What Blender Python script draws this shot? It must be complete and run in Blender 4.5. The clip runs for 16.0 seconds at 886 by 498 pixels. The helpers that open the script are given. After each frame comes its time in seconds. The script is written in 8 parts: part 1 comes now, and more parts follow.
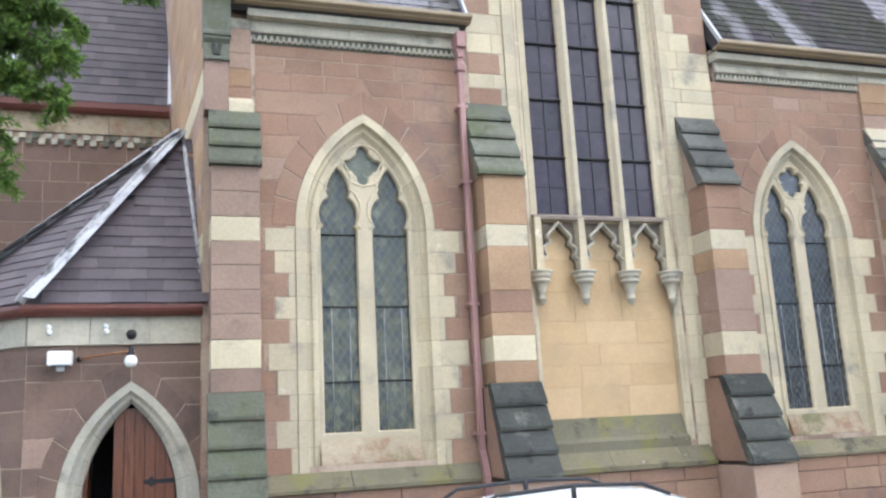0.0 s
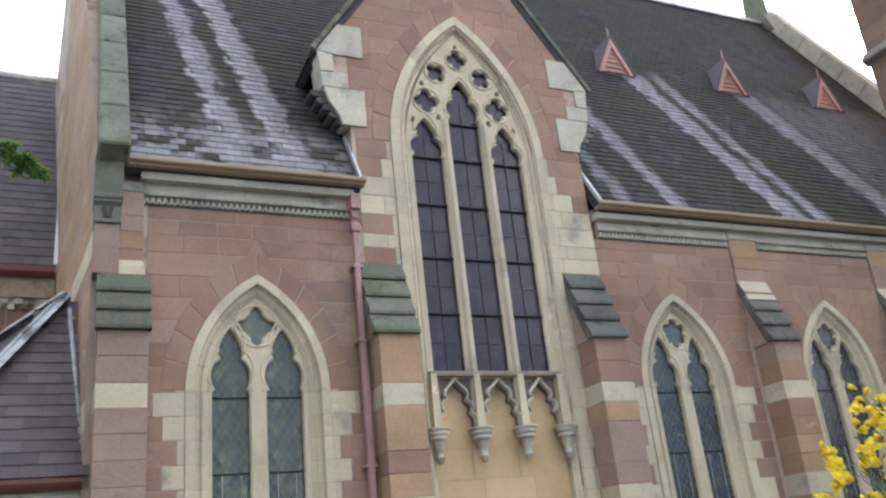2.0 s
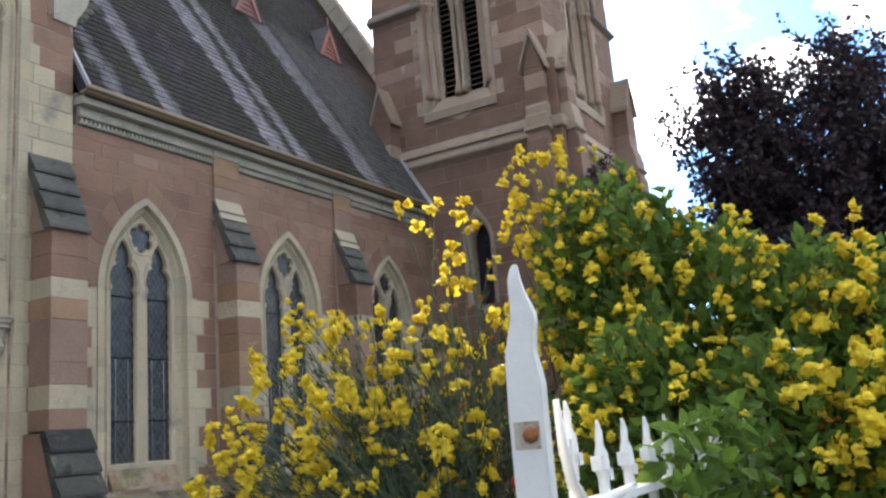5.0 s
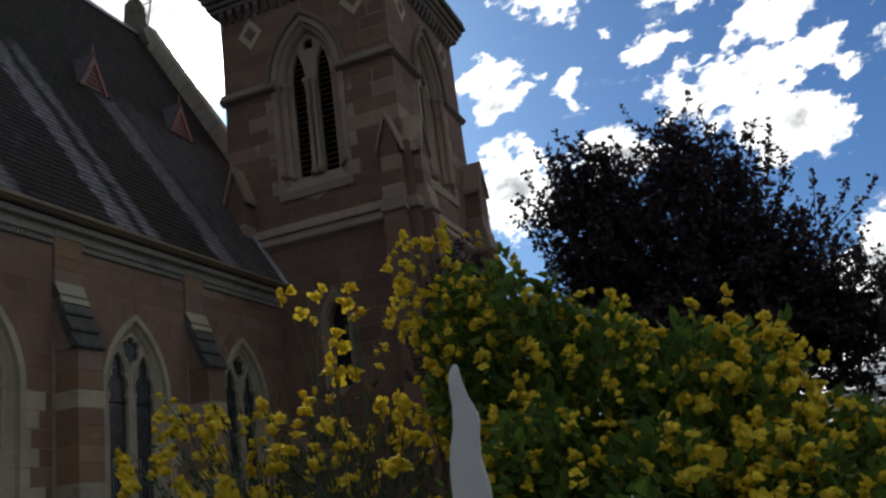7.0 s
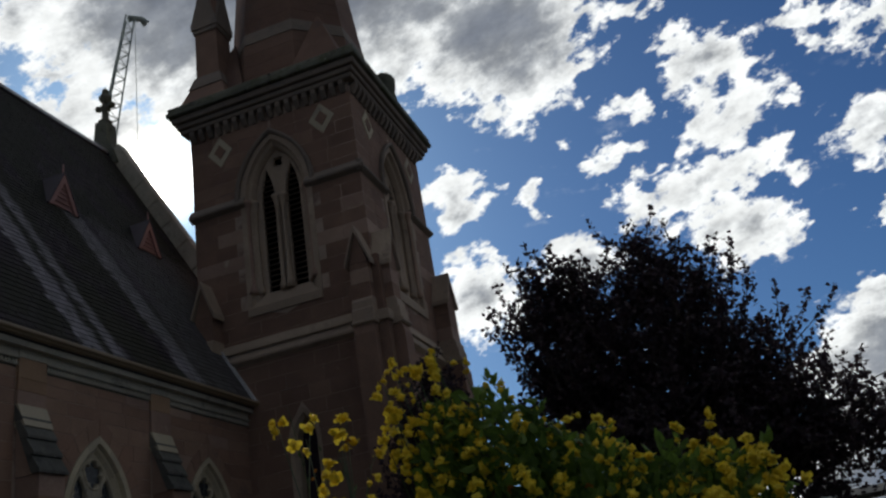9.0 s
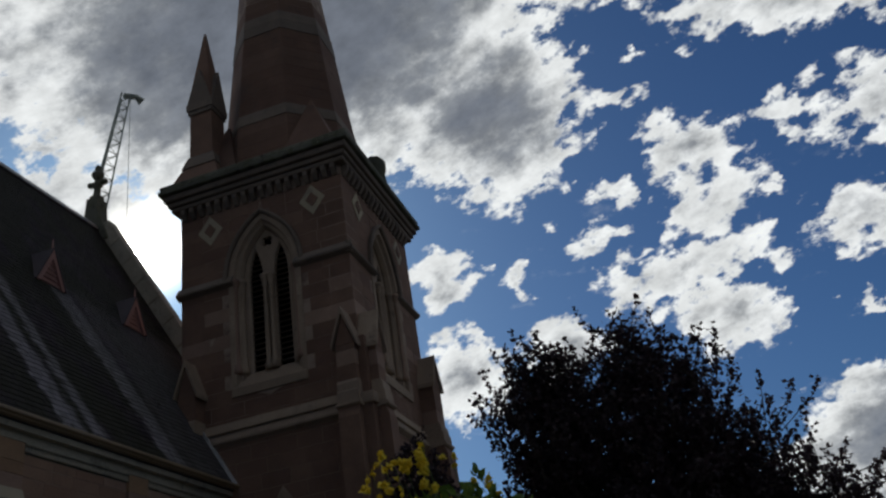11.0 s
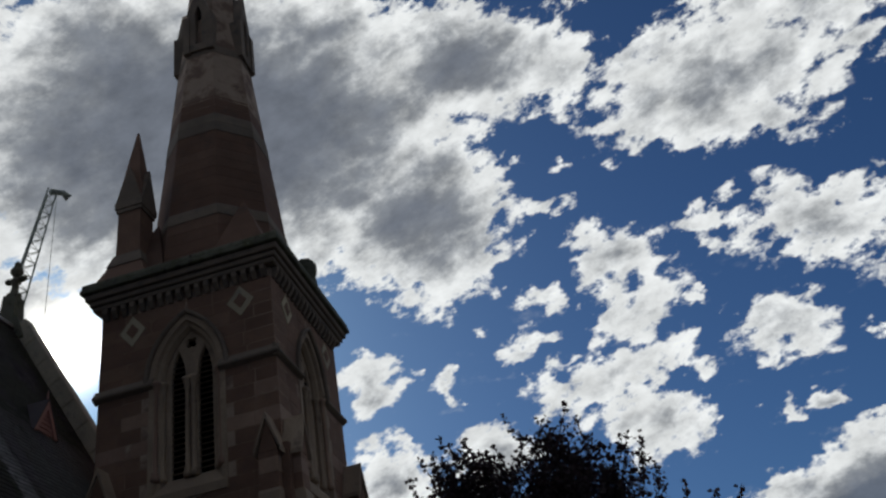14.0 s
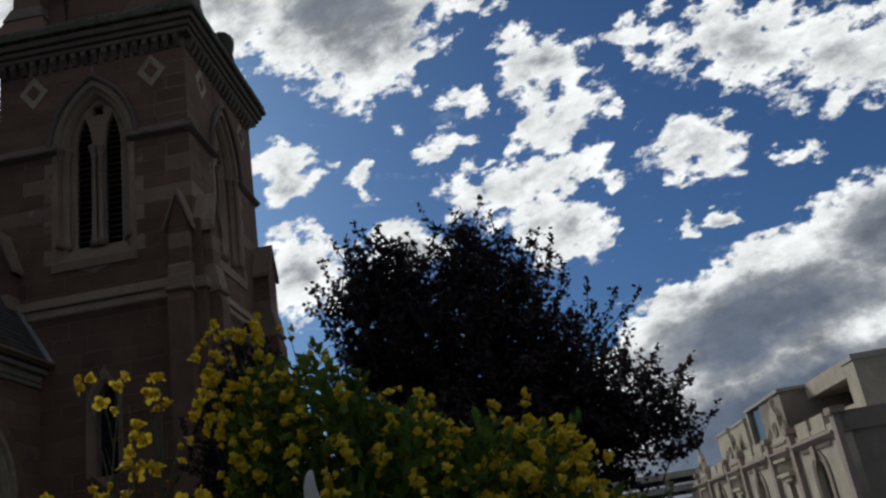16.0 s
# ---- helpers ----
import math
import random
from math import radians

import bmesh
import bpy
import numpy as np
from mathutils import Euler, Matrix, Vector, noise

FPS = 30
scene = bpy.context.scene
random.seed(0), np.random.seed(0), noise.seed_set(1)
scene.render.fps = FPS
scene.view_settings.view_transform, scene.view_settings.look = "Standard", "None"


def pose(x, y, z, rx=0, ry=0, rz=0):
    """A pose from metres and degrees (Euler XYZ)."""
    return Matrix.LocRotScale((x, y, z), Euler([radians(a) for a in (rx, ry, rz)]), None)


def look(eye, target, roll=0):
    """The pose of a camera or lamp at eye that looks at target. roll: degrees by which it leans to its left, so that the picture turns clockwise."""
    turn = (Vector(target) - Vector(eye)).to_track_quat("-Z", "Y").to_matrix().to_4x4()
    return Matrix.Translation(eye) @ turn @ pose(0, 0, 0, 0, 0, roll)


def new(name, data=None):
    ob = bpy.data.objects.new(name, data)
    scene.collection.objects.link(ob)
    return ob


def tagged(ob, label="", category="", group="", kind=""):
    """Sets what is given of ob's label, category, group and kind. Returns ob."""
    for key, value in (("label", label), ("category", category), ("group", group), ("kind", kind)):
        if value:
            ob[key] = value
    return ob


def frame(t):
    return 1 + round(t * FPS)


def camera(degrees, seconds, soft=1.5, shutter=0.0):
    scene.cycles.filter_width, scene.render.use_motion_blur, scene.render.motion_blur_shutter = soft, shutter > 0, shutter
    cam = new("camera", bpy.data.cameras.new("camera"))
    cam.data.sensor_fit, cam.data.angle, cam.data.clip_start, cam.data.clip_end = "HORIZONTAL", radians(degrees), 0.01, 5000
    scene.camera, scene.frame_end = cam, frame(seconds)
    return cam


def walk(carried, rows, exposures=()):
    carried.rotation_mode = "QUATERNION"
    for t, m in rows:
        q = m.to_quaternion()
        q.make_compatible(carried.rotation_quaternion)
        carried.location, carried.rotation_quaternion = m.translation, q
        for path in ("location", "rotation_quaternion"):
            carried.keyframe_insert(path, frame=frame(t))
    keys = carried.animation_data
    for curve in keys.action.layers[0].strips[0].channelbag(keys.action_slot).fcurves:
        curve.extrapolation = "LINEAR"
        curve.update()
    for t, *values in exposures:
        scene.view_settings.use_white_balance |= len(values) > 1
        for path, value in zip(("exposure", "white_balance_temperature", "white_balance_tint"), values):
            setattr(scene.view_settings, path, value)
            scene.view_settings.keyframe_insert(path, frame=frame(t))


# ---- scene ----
cam = camera(54.5, 16.0, 2.4)
PATH = [
    (0, (1.011, 0.083, 1.637), (1.613, 1.947, 2.042), -3.0),
    (0.5, (1.0, 0.039, 1.652), (1.701, 1.852, 2.122), -4.0),
    (1, (0.979, 0.015, 1.673), (1.703, 1.797, 2.219), -4.3),
    (1.5, (0.989, -0.038, 1.723), (1.703, 1.718, 2.362), -4.8),
    (2, (1.001, -0.049, 1.754), (1.813, 1.633, 2.469), -6.2),
    (2.5, (1.025, -0.03, 1.721), (2.005, 1.58, 2.391), -7.7),
    (3, (1.039, -0.023, 1.694), (2.165, 1.523, 2.278), -8.0),
    (3.5, (1.037, -0.006, 1.72), (2.342, 1.436, 2.188), -7.7),
    (4, (1.062, 0.014, 1.711), (2.518, 1.319, 2.129), -6.4),
    (4.5, (1.086, 0.017, 1.702), (2.67, 1.169, 2.108), -5.0),
    (5, (1.125, 0.001, 1.697), (2.819, 0.978, 2.115), -4.7),
    (5.2, (1.125, 0.004, 1.698), (2.853, 0.912, 2.133), -4.9),
    (7.5, (1.076, 0.182, 1.783), (2.891, 0.776, 2.379), -8.4),
    (8, (1.004, 0.192, 1.804), (2.809, 0.744, 2.465), -9.3),
    (8.5, (1.002, 0.201, 1.819), (2.785, 0.741, 2.547), -10.0),
    (9, (0.926, 0.188, 1.82), (2.698, 0.687, 2.601), -9.9),
    (9.5, (0.929, 0.217, 1.825), (2.687, 0.663, 2.668), -9.9),
    (11.8, (0.691, 0.127, 1.841), (2.385, 0.492, 2.84), -9.9),
    (12, (0.687, 0.124, 1.845), (2.375, 0.459, 2.863), -10.1),
    (12.5, (0.757, 0.123, 1.874), (2.441, 0.394, 2.918), -11.3),
    (13, (0.768, 0.133, 1.872), (2.434, 0.381, 2.95), -11.4),
    (13.5, (0.768, 0.123, 1.849), (2.417, 0.343, 2.959), -11.3),
    (14, (0.739, 0.143, 1.833), (2.385, 0.344, 2.952), -12.1),
    (14.5, (0.746, 0.126, 1.811), (2.427, 0.283, 2.883), -12.6),
    (15, (0.814, 0.137, 1.773), (2.556, 0.264, 2.746), -12.0),
    (15.5, (0.927, 0.156, 1.794), (2.736, 0.279, 2.64), -10.6),
    (16, (0.951, 0.252, 1.792), (2.829, 0.372, 2.47), -9.1),
]
EXPOSURES = [(0.0, 4.28, 6900, 8), (0.5, 4.43, 6750, 8), (1.0, 4.43, 6700, 8), (1.5, 3.88, 6900, 8), (2.0, 3.63, 6900, 8), (2.5, 3.38, 6850, 8), (3.0, 3.45, 6850, 8), (3.5, 3.65, 6850, 8), (4.5, 3.22, 6850, 8), (5.2, 3.1, 6850, 8), (7.3, 0.55, 6850, 8), (8.0, 0.36, 6850, 8), (9.5, 0.12, 6650, 8), (12.0, -0.15, 6650, 8), (14.0, -0.12, 6650, 8), (15.2, -0.02, 6700, 8), (16.0, 0.07, 6650, 8)]
walk(cam, [(t, look(eye, target, roll)) for t, eye, target, roll in PATH], EXPOSURES)

# ---- light ----
SUN_AZ, SUN_EL = radians(54.7), radians(29.5)
SUN_DIR = Vector((math.sin(SUN_AZ) * math.cos(SUN_EL), math.cos(SUN_AZ) * math.cos(SUN_EL), math.sin(SUN_EL)))
sun = new("sun", bpy.data.lights.new("sun", "SUN"))
sun.data.energy, sun.data.angle, sun.data.color = 1.4, radians(1.5), (1.0, 0.93, 0.82)
sun.matrix_world = look((40, 30, 60), Vector((40, 30, 60)) - SUN_DIR)


class Nodes:
    """A small helper to wire shader nodes."""

    def __init__(self, tree):
        self.tree = tree
        tree.nodes.clear()

    def add(self, kind, ins=None, op="", clamp=False, blend="", interp=""):
        n = self.tree.nodes.new(kind)
        if op:
            n.operation = op
        if clamp:
            n.use_clamp = True
        if blend:
            n.blend_type = blend
        if interp:
            n.interpolation_type = interp
        for k, v in (ins or {}).items():
            if isinstance(v, bpy.types.NodeSocket):
                self.tree.links.new(v, n.inputs[k])
            else:
                n.inputs[k].default_value = v
        return n

    def math(self, op, a, b=0.0, c=0.0, clamp=False):
        return self.add("ShaderNodeMath", {0: a, 1: b, 2: c}, op=op, clamp=clamp).outputs[0]

    def vmath(self, op, a, b=(0, 0, 0)):
        n = self.add("ShaderNodeVectorMath", {0: a, 1: b}, op=op)
        return n.outputs["Value"] if op in ("DOT_PRODUCT", "LENGTH", "DISTANCE") else n.outputs[0]

    def mix(self, fac, a, b, blend="MIX"):
        return self.add("ShaderNodeMixRGB", {0: fac, 1: a, 2: b}, blend=blend).outputs[0]

    def noise(self, vec, scale, detail=4.0, rough=0.55, distort=0.0):
        return self.add("ShaderNodeTexNoise", {"Vector": vec, "Scale": scale, "Detail": detail, "Roughness": rough, "Distortion": distort}).outputs[0]

    def ramp(self, fac, stops, interp="LINEAR"):
        n = self.add("ShaderNodeValToRGB", {0: fac})
        n.color_ramp.interpolation = interp
        el = n.color_ramp.elements
        while len(el) < len(stops):
            el.new(0.5)
        for e, (p, c) in zip(el, stops):
            e.position, e.color = p, (c, c, c, 1) if isinstance(c, (int, float)) else (*c, 1)
        return n.outputs[0]

    def step(self, val, lo, hi):
        return self.add("ShaderNodeMapRange", {0: val, 1: lo, 2: hi, 3: 0.0, 4: 1.0}, interp="SMOOTHSTEP").outputs[0]


def direction(az, el):
    az, el = radians(az), radians(el)
    return (math.sin(az) * math.cos(el), math.cos(az) * math.cos(el), math.sin(el))


# sky: clear blue with broken cumulus, brightest round the sun
world = bpy.data.worlds.new("sky")
scene.world = world
world.use_nodes = True
N = Nodes(world.node_tree)
D = N.add("ShaderNodeTexCoord").outputs["Generated"]
air = N.add("ShaderNodeTexSky")
air.sky_type, air.sun_disc, air.sun_elevation, air.sun_rotation = "NISHITA", False, SUN_EL, SUN_AZ
air.air_density, air.dust_density, air.ozone_density = 1.0, 1.1, 2.0
sky = air.outputs[0]
sx = N.add("ShaderNodeSeparateXYZ", {0: D})
# the cloud field is drawn out along its own tilted layers
ahead = Vector(direction(90, 28))
along = (Vector((0, -1, 0)) * math.cos(radians(14)) - Vector((0, -1, 0)).cross(ahead) * -math.sin(radians(14))).normalized()
up = along.cross(ahead)
P = N.add("ShaderNodeCombineXYZ", {0: N.vmath("DOT_PRODUCT", D, tuple(ahead)), 1: N.vmath("DOT_PRODUCT", D, tuple(along)), 2: N.math("MULTIPLY", N.vmath("DOT_PRODUCT", D, tuple(up)), 1.7)}).outputs[0]
# single clouds: azimuth, elevation, half width, half height and tilt in degrees, depth of the cloud
BANKS = ((64, 43.2, 20.5, 12, 3, 1.9), (88, 45.5, 11.5, 5.0, -14, 1.2), (81.5, 36.5, 8.2, 7.8, -12, 1.25), (108, 38.3, 10.5, 5.4, -15, 0.95), (121, 42, 12, 7, -10, 1.0), (106, 11.0, 13, 5.4, 10, 1.7), (114, 14.6, 6.2, 4.0, 6, 1.25), (107, 4.0, 18, 7.2, 5, 2.4), (51, 32, 7.0, 4.6, 5, 0.8), (8, 40, 26, 18, 0, 2.4))
HEAPS = ((95.4, 30.6, 4.2, 3.3, -19, 0.74), (96.2, 26.6, 4.2, 2.7, 22, 0.70), (110, 28.2, 7.6, 3.8, -22, 0.66), (105.3, 22.8, 4.6, 2.7, -14, 0.72), (92.3, 23.0, 7.6, 2.5, 4, 0.72), (94.8, 19.4, 4.3, 3.5, -16, 0.78), (75.6, 26.0, 3.3, 2.7, -9, 0.66), (75.8, 19.2, 4.7, 4.4, -9, 0.85), (115.5, 25.5, 6.4, 4.4, -20, 0.66), (84, 20.0, 4.4, 2.6, -8, 0.75))
PUFFS = ((101.5, 30.6, 3.4, 1.5, -20, 0.55), (98.6, 22.6, 2.6, 1.2, -8, 0.58), (110.5, 20.6, 2.2, 1.0, -12, 0.52), (89.5, 29.1, 1.9, 1.6, -16, 0.62), (87.6, 26.7, 3.0, 1.5, -4, 0.60), (80.7, 25.0, 1.8, 1.15, -11, 0.60), (100.0, 26.3, 1.3, 1.0, -20, 0.52), (94.6, 37.4, 1.5, 0.9, -20, 0.5), (92.3, 34.8, 2.3, 1.1, -18, 0.52), (102.8, 18.3, 1.5, 1.3, -19, 0.55), (105.6, 17.8, 2.0, 0.9, 0, 0.55))
warp = N.add("ShaderNodeTexNoise", {"Vector": P, "Scale": 13.0, "Detail": 7.0, "Roughness": 0.62}).outputs["Color"]
warped = N.vmath("ADD", D, N.vmath("MULTIPLY", N.vmath("SUBTRACT", warp, (0.5, 0.5, 0.5)), (0.125, 0.125, 0.085)))
depth = None
for az, el, wide, high, tilt, deep in BANKS + HEAPS + PUFFS:
    out = Vector(direction(az, el))
    side = Vector((math.cos(radians(az)), -math.sin(radians(az)), 0))
    rise = side.cross(out)
    rise = rise if rise.z > 0 else -rise
    a, b = math.cos(radians(tilt)), math.sin(radians(tilt))
    turned = Matrix((side * a + rise * b, rise * a - side * b, out)).transposed()
    if turned.determinant() < 0:
        turned.col[2] = -out
    place = N.add("ShaderNodeMapping", {"Vector": warped, "Location": tuple(out), "Rotation": tuple(turned.to_euler()), "Scale": (radians(wide), radians(high), 2.0)})
    place.vector_type = "TEXTURE"
    ball = N.add("ShaderNodeTexGradient", {"Vector": place.outputs[0]})
    ball.gradient_type = "SPHERICAL"
    lump = N.math("MULTIPLY", ball.outputs["Fac"], deep)
    depth = lump if depth is None else N.math("MAXIMUM", depth, lump)
# beyond the clouds that are told apart the sky goes on with broken cumulus
seen = N.step(N.vmath("DOT_PRODUCT", D, direction(82, 30)), math.cos(radians(52)), math.cos(radians(38)))
broken = N.step(N.noise(P, 5.0, 5.0, 0.55), 0.44, 0.66)
depth = N.math("MAXIMUM", depth, N.math("MULTIPLY", N.math("MULTIPLY", broken, N.math("SUBTRACT", 1.0, seen)), 0.9))
fine = N.noise(N.vmath("ADD", P, (4.2, 1.7, 0.6)), 30.0, 12.0, 0.62)
puff = N.add("ShaderNodeTexVoronoi", {"Vector": N.vmath("ADD", P, N.vmath("MULTIPLY", warp, (0.05, 0.05, 0.05))), "Scale": 34.0}).outputs["Distance"]
ragged = N.math("ADD", N.math("MULTIPLY", N.math("SUBTRACT", fine, 0.5), 1.5), N.math("MULTIPLY", N.math("SUBTRACT", 0.42, puff), 0.20))
dens = N.math("ADD", depth, N.math("MULTIPLY", ragged, N.step(depth, -0.02, 0.10)))
wisps = N.math("MULTIPLY", N.math("MULTIPLY", N.step(N.noise(N.vmath("MULTIPLY", D, (1.0, 1.0, 2.6)), 13.0, 9.0, 0.62), 0.60, 0.76), N.step(sx.outputs[2], 0.55, 0.38)), 0.30)
cover = N.math("MAXIMUM", N.step(dens, 0.13, 0.36), wisps)
mottle = N.noise(N.vmath("ADD", P, (1.1, 0.3, 2.0)), 15.0, 8.0, 0.62)
body = N.math("ADD", N.math("ADD", depth, N.math("MULTIPLY", N.math("SUBTRACT", mottle, 0.5), N.math("SUBTRACT", 1.9, N.math("MULTIPLY", N.math("MINIMUM", depth, 1.2), 0.75)))), N.math("MULTIPLY", ragged, 0.30))
thick = N.step(body, 0.34, 0.98)
to_sun = N.vmath("DOT_PRODUCT", D, tuple(SUN_DIR))
halo = N.math("POWER", N.math("MAXIMUM", to_sun, 0.0), 1500.0)
core = N.math("POWER", N.math("MAXIMUM", to_sun, 0.0), 5000.0)
billow = N.noise(P, 24.0, 8.0, 0.6)
white = N.mix(N.math("MULTIPLY", thick, 0.94), (0.86, 0.89, 0.92, 1), N.mix(N.step(body, 0.85, 1.35), (0.20, 0.222, 0.262, 1), N.mix(N.step(sx.outputs[2], 0.34, 0.12), (0.115, 0.136, 0.182, 1), (0.066, 0.096, 0.158, 1))))
cloud = N.mix(1.0, white, N.ramp(billow, ((0.32, 0.80), (0.68, 1.14))), "MULTIPLY")
blue = N.mix(1.0, sky, (0.0170, 0.0300, 0.0492, 1), "MULTIPLY")
total = N.mix(cover, blue, cloud)
# the half of the sky that faces away from the sun is dimmer
fall = N.math("ADD", N.math("MULTIPLY", N.step(to_sun, -0.20, 0.60), 0.59), 0.41)
total = N.vmath("MULTIPLY", total, N.add("ShaderNodeCombineXYZ", {0: fall, 1: fall, 2: fall}).outputs[0])
flare = N.math("ADD", N.math("MULTIPLY", halo, 3.0), N.math("MULTIPLY", core, 30.0))
total = N.mix(1.0, total, N.add("ShaderNodeCombineXYZ", {0: flare, 1: N.math("MULTIPLY", flare, 0.97), 2: N.math("MULTIPLY", flare, 0.90)}).outputs[0], "ADD")
bg = N.add("ShaderNodeBackground", {0: total, 1: 1.0})
N.add("ShaderNodeOutputWorld", {0: bg.outputs[0]})


# ---- materials ----
def surface(name, cols, rough=0.85, bump=0.25, by="object", big=0.9, fine=22.0, spread=0.22, stain=None, metal=0.0, coat=0.0, extra=None, sheen=0.0, spec=0.35):
    """Procedural surface: cols are picked per piece, then varied at two scales, with an optional stain (colour, scale, low, high)."""
    m = bpy.data.materials.new(name)
    m.use_nodes = True
    n = Nodes(m.node_tree)
    geo = n.add("ShaderNodeNewGeometry")
    pos = geo.outputs["Position"]
    rnd = n.add("ShaderNodeObjectInfo").outputs["Random"] if by == "object" else geo.outputs["Random Per Island"]
    k = len(cols)
    col = n.ramp(rnd, [(i / max(k - 1, 1), c) for i, c in enumerate(cols)]) if k > 1 else None
    if col is None:
        col = n.add("ShaderNodeRGB").outputs[0]
        col.default_value = (*cols[0], 1)
    nb = n.noise(pos, big, 4.0, 0.6)
    nf = n.noise(pos, fine, 6.0, 0.65)
    col = n.mix(1.0, col, n.ramp(nb, ((0.25, 1 - spread), (0.75, 1 + spread))), "MULTIPLY")
    col = n.mix(1.0, col, n.ramp(nf, ((0.25, 1 - spread * 0.7), (0.75, 1 + spread * 0.7))), "MULTIPLY")
    if stain:
        for c, scale, lo, hi in stain:
            vec = n.vmath("MULTIPLY", pos, scale) if isinstance(scale, tuple) else pos
            f = n.step(n.noise(vec, 1.0 if isinstance(scale, tuple) else scale, 6.0, 0.65), lo, hi)
            col = n.mix(f, col, (*c, 1))
    if extra:
        col = extra(n, pos, col)
    rr = n.ramp(nf, ((0.2, max(rough - 0.08, 0.02)), (0.8, min(rough + 0.08, 1.0))))
    b = n.add("ShaderNodeBump", {"Strength": bump, "Distance": 0.02, "Height": nf})
    p = n.add("ShaderNodeBsdfPrincipled", {"Base Color": col, "Roughness": rr, "Metallic": metal, "Normal": b.outputs[0], "Coat Weight": coat, "Specular IOR Level": spec})
    n.add("ShaderNodeOutputMaterial", {0: p.outputs[0]})
    return m


def leafy(name, cols, through_amount=0.35, rough=0.5):
    """Thin leaves or petals that let some light through."""
    m = bpy.data.materials.new(name)
    m.use_nodes = True
    n = Nodes(m.node_tree)
    geo = n.add("ShaderNodeNewGeometry")
    rnd = geo.outputs["Random Per Island"]
    col = n.ramp(rnd, [(i / (len(cols) - 1), c) for i, c in enumerate(cols)])
    col = n.mix(1.0, col, n.ramp(n.noise(geo.outputs["Position"], 30.0), ((0.3, 0.8), (0.7, 1.2))), "MULTIPLY")
    p = n.add("ShaderNodeBsdfPrincipled", {"Base Color": col, "Roughness": rough, "Specular IOR Level": 0.3})
    tr = n.add("ShaderNodeBsdfTranslucent", {0: col})
    mx = n.add("ShaderNodeMixShader", {0: through_amount, 1: p.outputs[0], 2: tr.outputs[0]})
    n.add("ShaderNodeOutputMaterial", {0: mx.outputs[0]})
    return m


def slate_weather(n, pos, col):
    """Moss and the pale washed streaks that run down a slate roof."""
    s = n.add("ShaderNodeSeparateXYZ", {0: pos})
    piece = n.math("FRACT", n.math("ADD", n.add("ShaderNodeObjectInfo").outputs["Random"], n.add("ShaderNodeNewGeometry").outputs["Random Per Island"]))
    wob = n.math("ADD", n.math("MULTIPLY", n.math("SUBTRACT", n.noise(pos, 1.4, 3.0), 0.5), 0.30), n.math("MULTIPLY", n.math("SUBTRACT", piece, 0.5), 0.16))
    drift = n.math("MULTIPLY", n.math("SUBTRACT", s.outputs[2], 8.0), 0.16)
    across = n.math("ADD", n.math("ADD", s.outputs[0], wob), drift)
    x = n.math("MULTIPLY", across, 1 / 26.0)
    stops = [(0.0, 0)]
    for c, w, a in ((3.5, 0.17, 0.85), (4.36, 0.20, 0.9), (10.6, 0.12, 0.6), (11.85, 0.16, 0.8), (14.78, 0.28, 0.9), (15.62, 0.14, 0.8), (18.4, 0.36, 0.75)):
        stops += [((c - w - 0.08) / 26, 0), ((c - w) / 26, a), ((c + w) / 26, a * 0.85), ((c + w + 0.10) / 26, 0)]
    streak = n.math("MAXIMUM", n.ramp(x, stops), n.math("MULTIPLY", n.step(across, 18.6, 19.2), 0.28))
    streak = n.math("MULTIPLY", streak, n.math("MAXIMUM", n.step(n.math("ADD", s.outputs[2], n.math("MULTIPLY", wob, 3.0)), 13.7, 12.8), n.step(s.outputs[0], 9.0, 8.0)))
    patchy = n.step(n.noise(n.vmath("MULTIPLY", pos, (3.4, 1.6, 1.2)), 1.0, 6.0, 0.7), 0.30, 0.46)
    fac = n.math("MULTIPLY", n.math("MULTIPLY", streak, patchy), n.math("ADD", n.math("MULTIPLY", piece, 0.45), 0.55))
    moss = n.step(n.noise(n.vmath("MULTIPLY", pos, (0.9, 0.5, 0.5)), 1.0, 5.0), 0.34, 0.54)
    col = n.mix(n.math("MULTIPLY", moss, 0.68), col, (0.040, 0.042, 0.024, 1))
    lower = n.math("MULTIPLY", n.math("MULTIPLY", n.step(s.outputs[2], 9.5, 8.3), n.step(s.outputs[0], 5.5, 4.5)), n.step(n.math("ADD", n.noise(pos, 1.6, 4.0), n.math("MULTIPLY", piece, 0.22)), 0.50, 0.66))
    fac = n.math("MAXIMUM", fac, n.math("MULTIPLY", lower, 0.6))
    return n.mix(fac, col, (0.33, 0.31, 0.33, 1))


RED = surface("red_sandstone", [(0.265, 0.160, 0.112), (0.30, 0.178, 0.122), (0.275, 0.166, 0.118), (0.325, 0.207, 0.144), (0.290, 0.184, 0.130), (0.235, 0.138, 0.100)], 0.9, 0.35, stain=[((0.19, 0.13, 0.11), 1.3, 0.56, 0.78), ((0.40, 0.30, 0.24), 3.5, 0.64, 0.80)])
# red sandstone a fifth darker, so the tower's backlit shade is in its colour
BACKLIT_RED = surface("backlit_red_sandstone", [(0.206, 0.124, 0.090), (0.232, 0.140, 0.101), (0.216, 0.130, 0.094), (0.250, 0.157, 0.113), (0.190, 0.112, 0.082)], 0.9, 0.35, stain=[((0.20, 0.12, 0.095), 1.3, 0.56, 0.78), ((0.40, 0.28, 0.21), 3.5, 0.66, 0.82)])
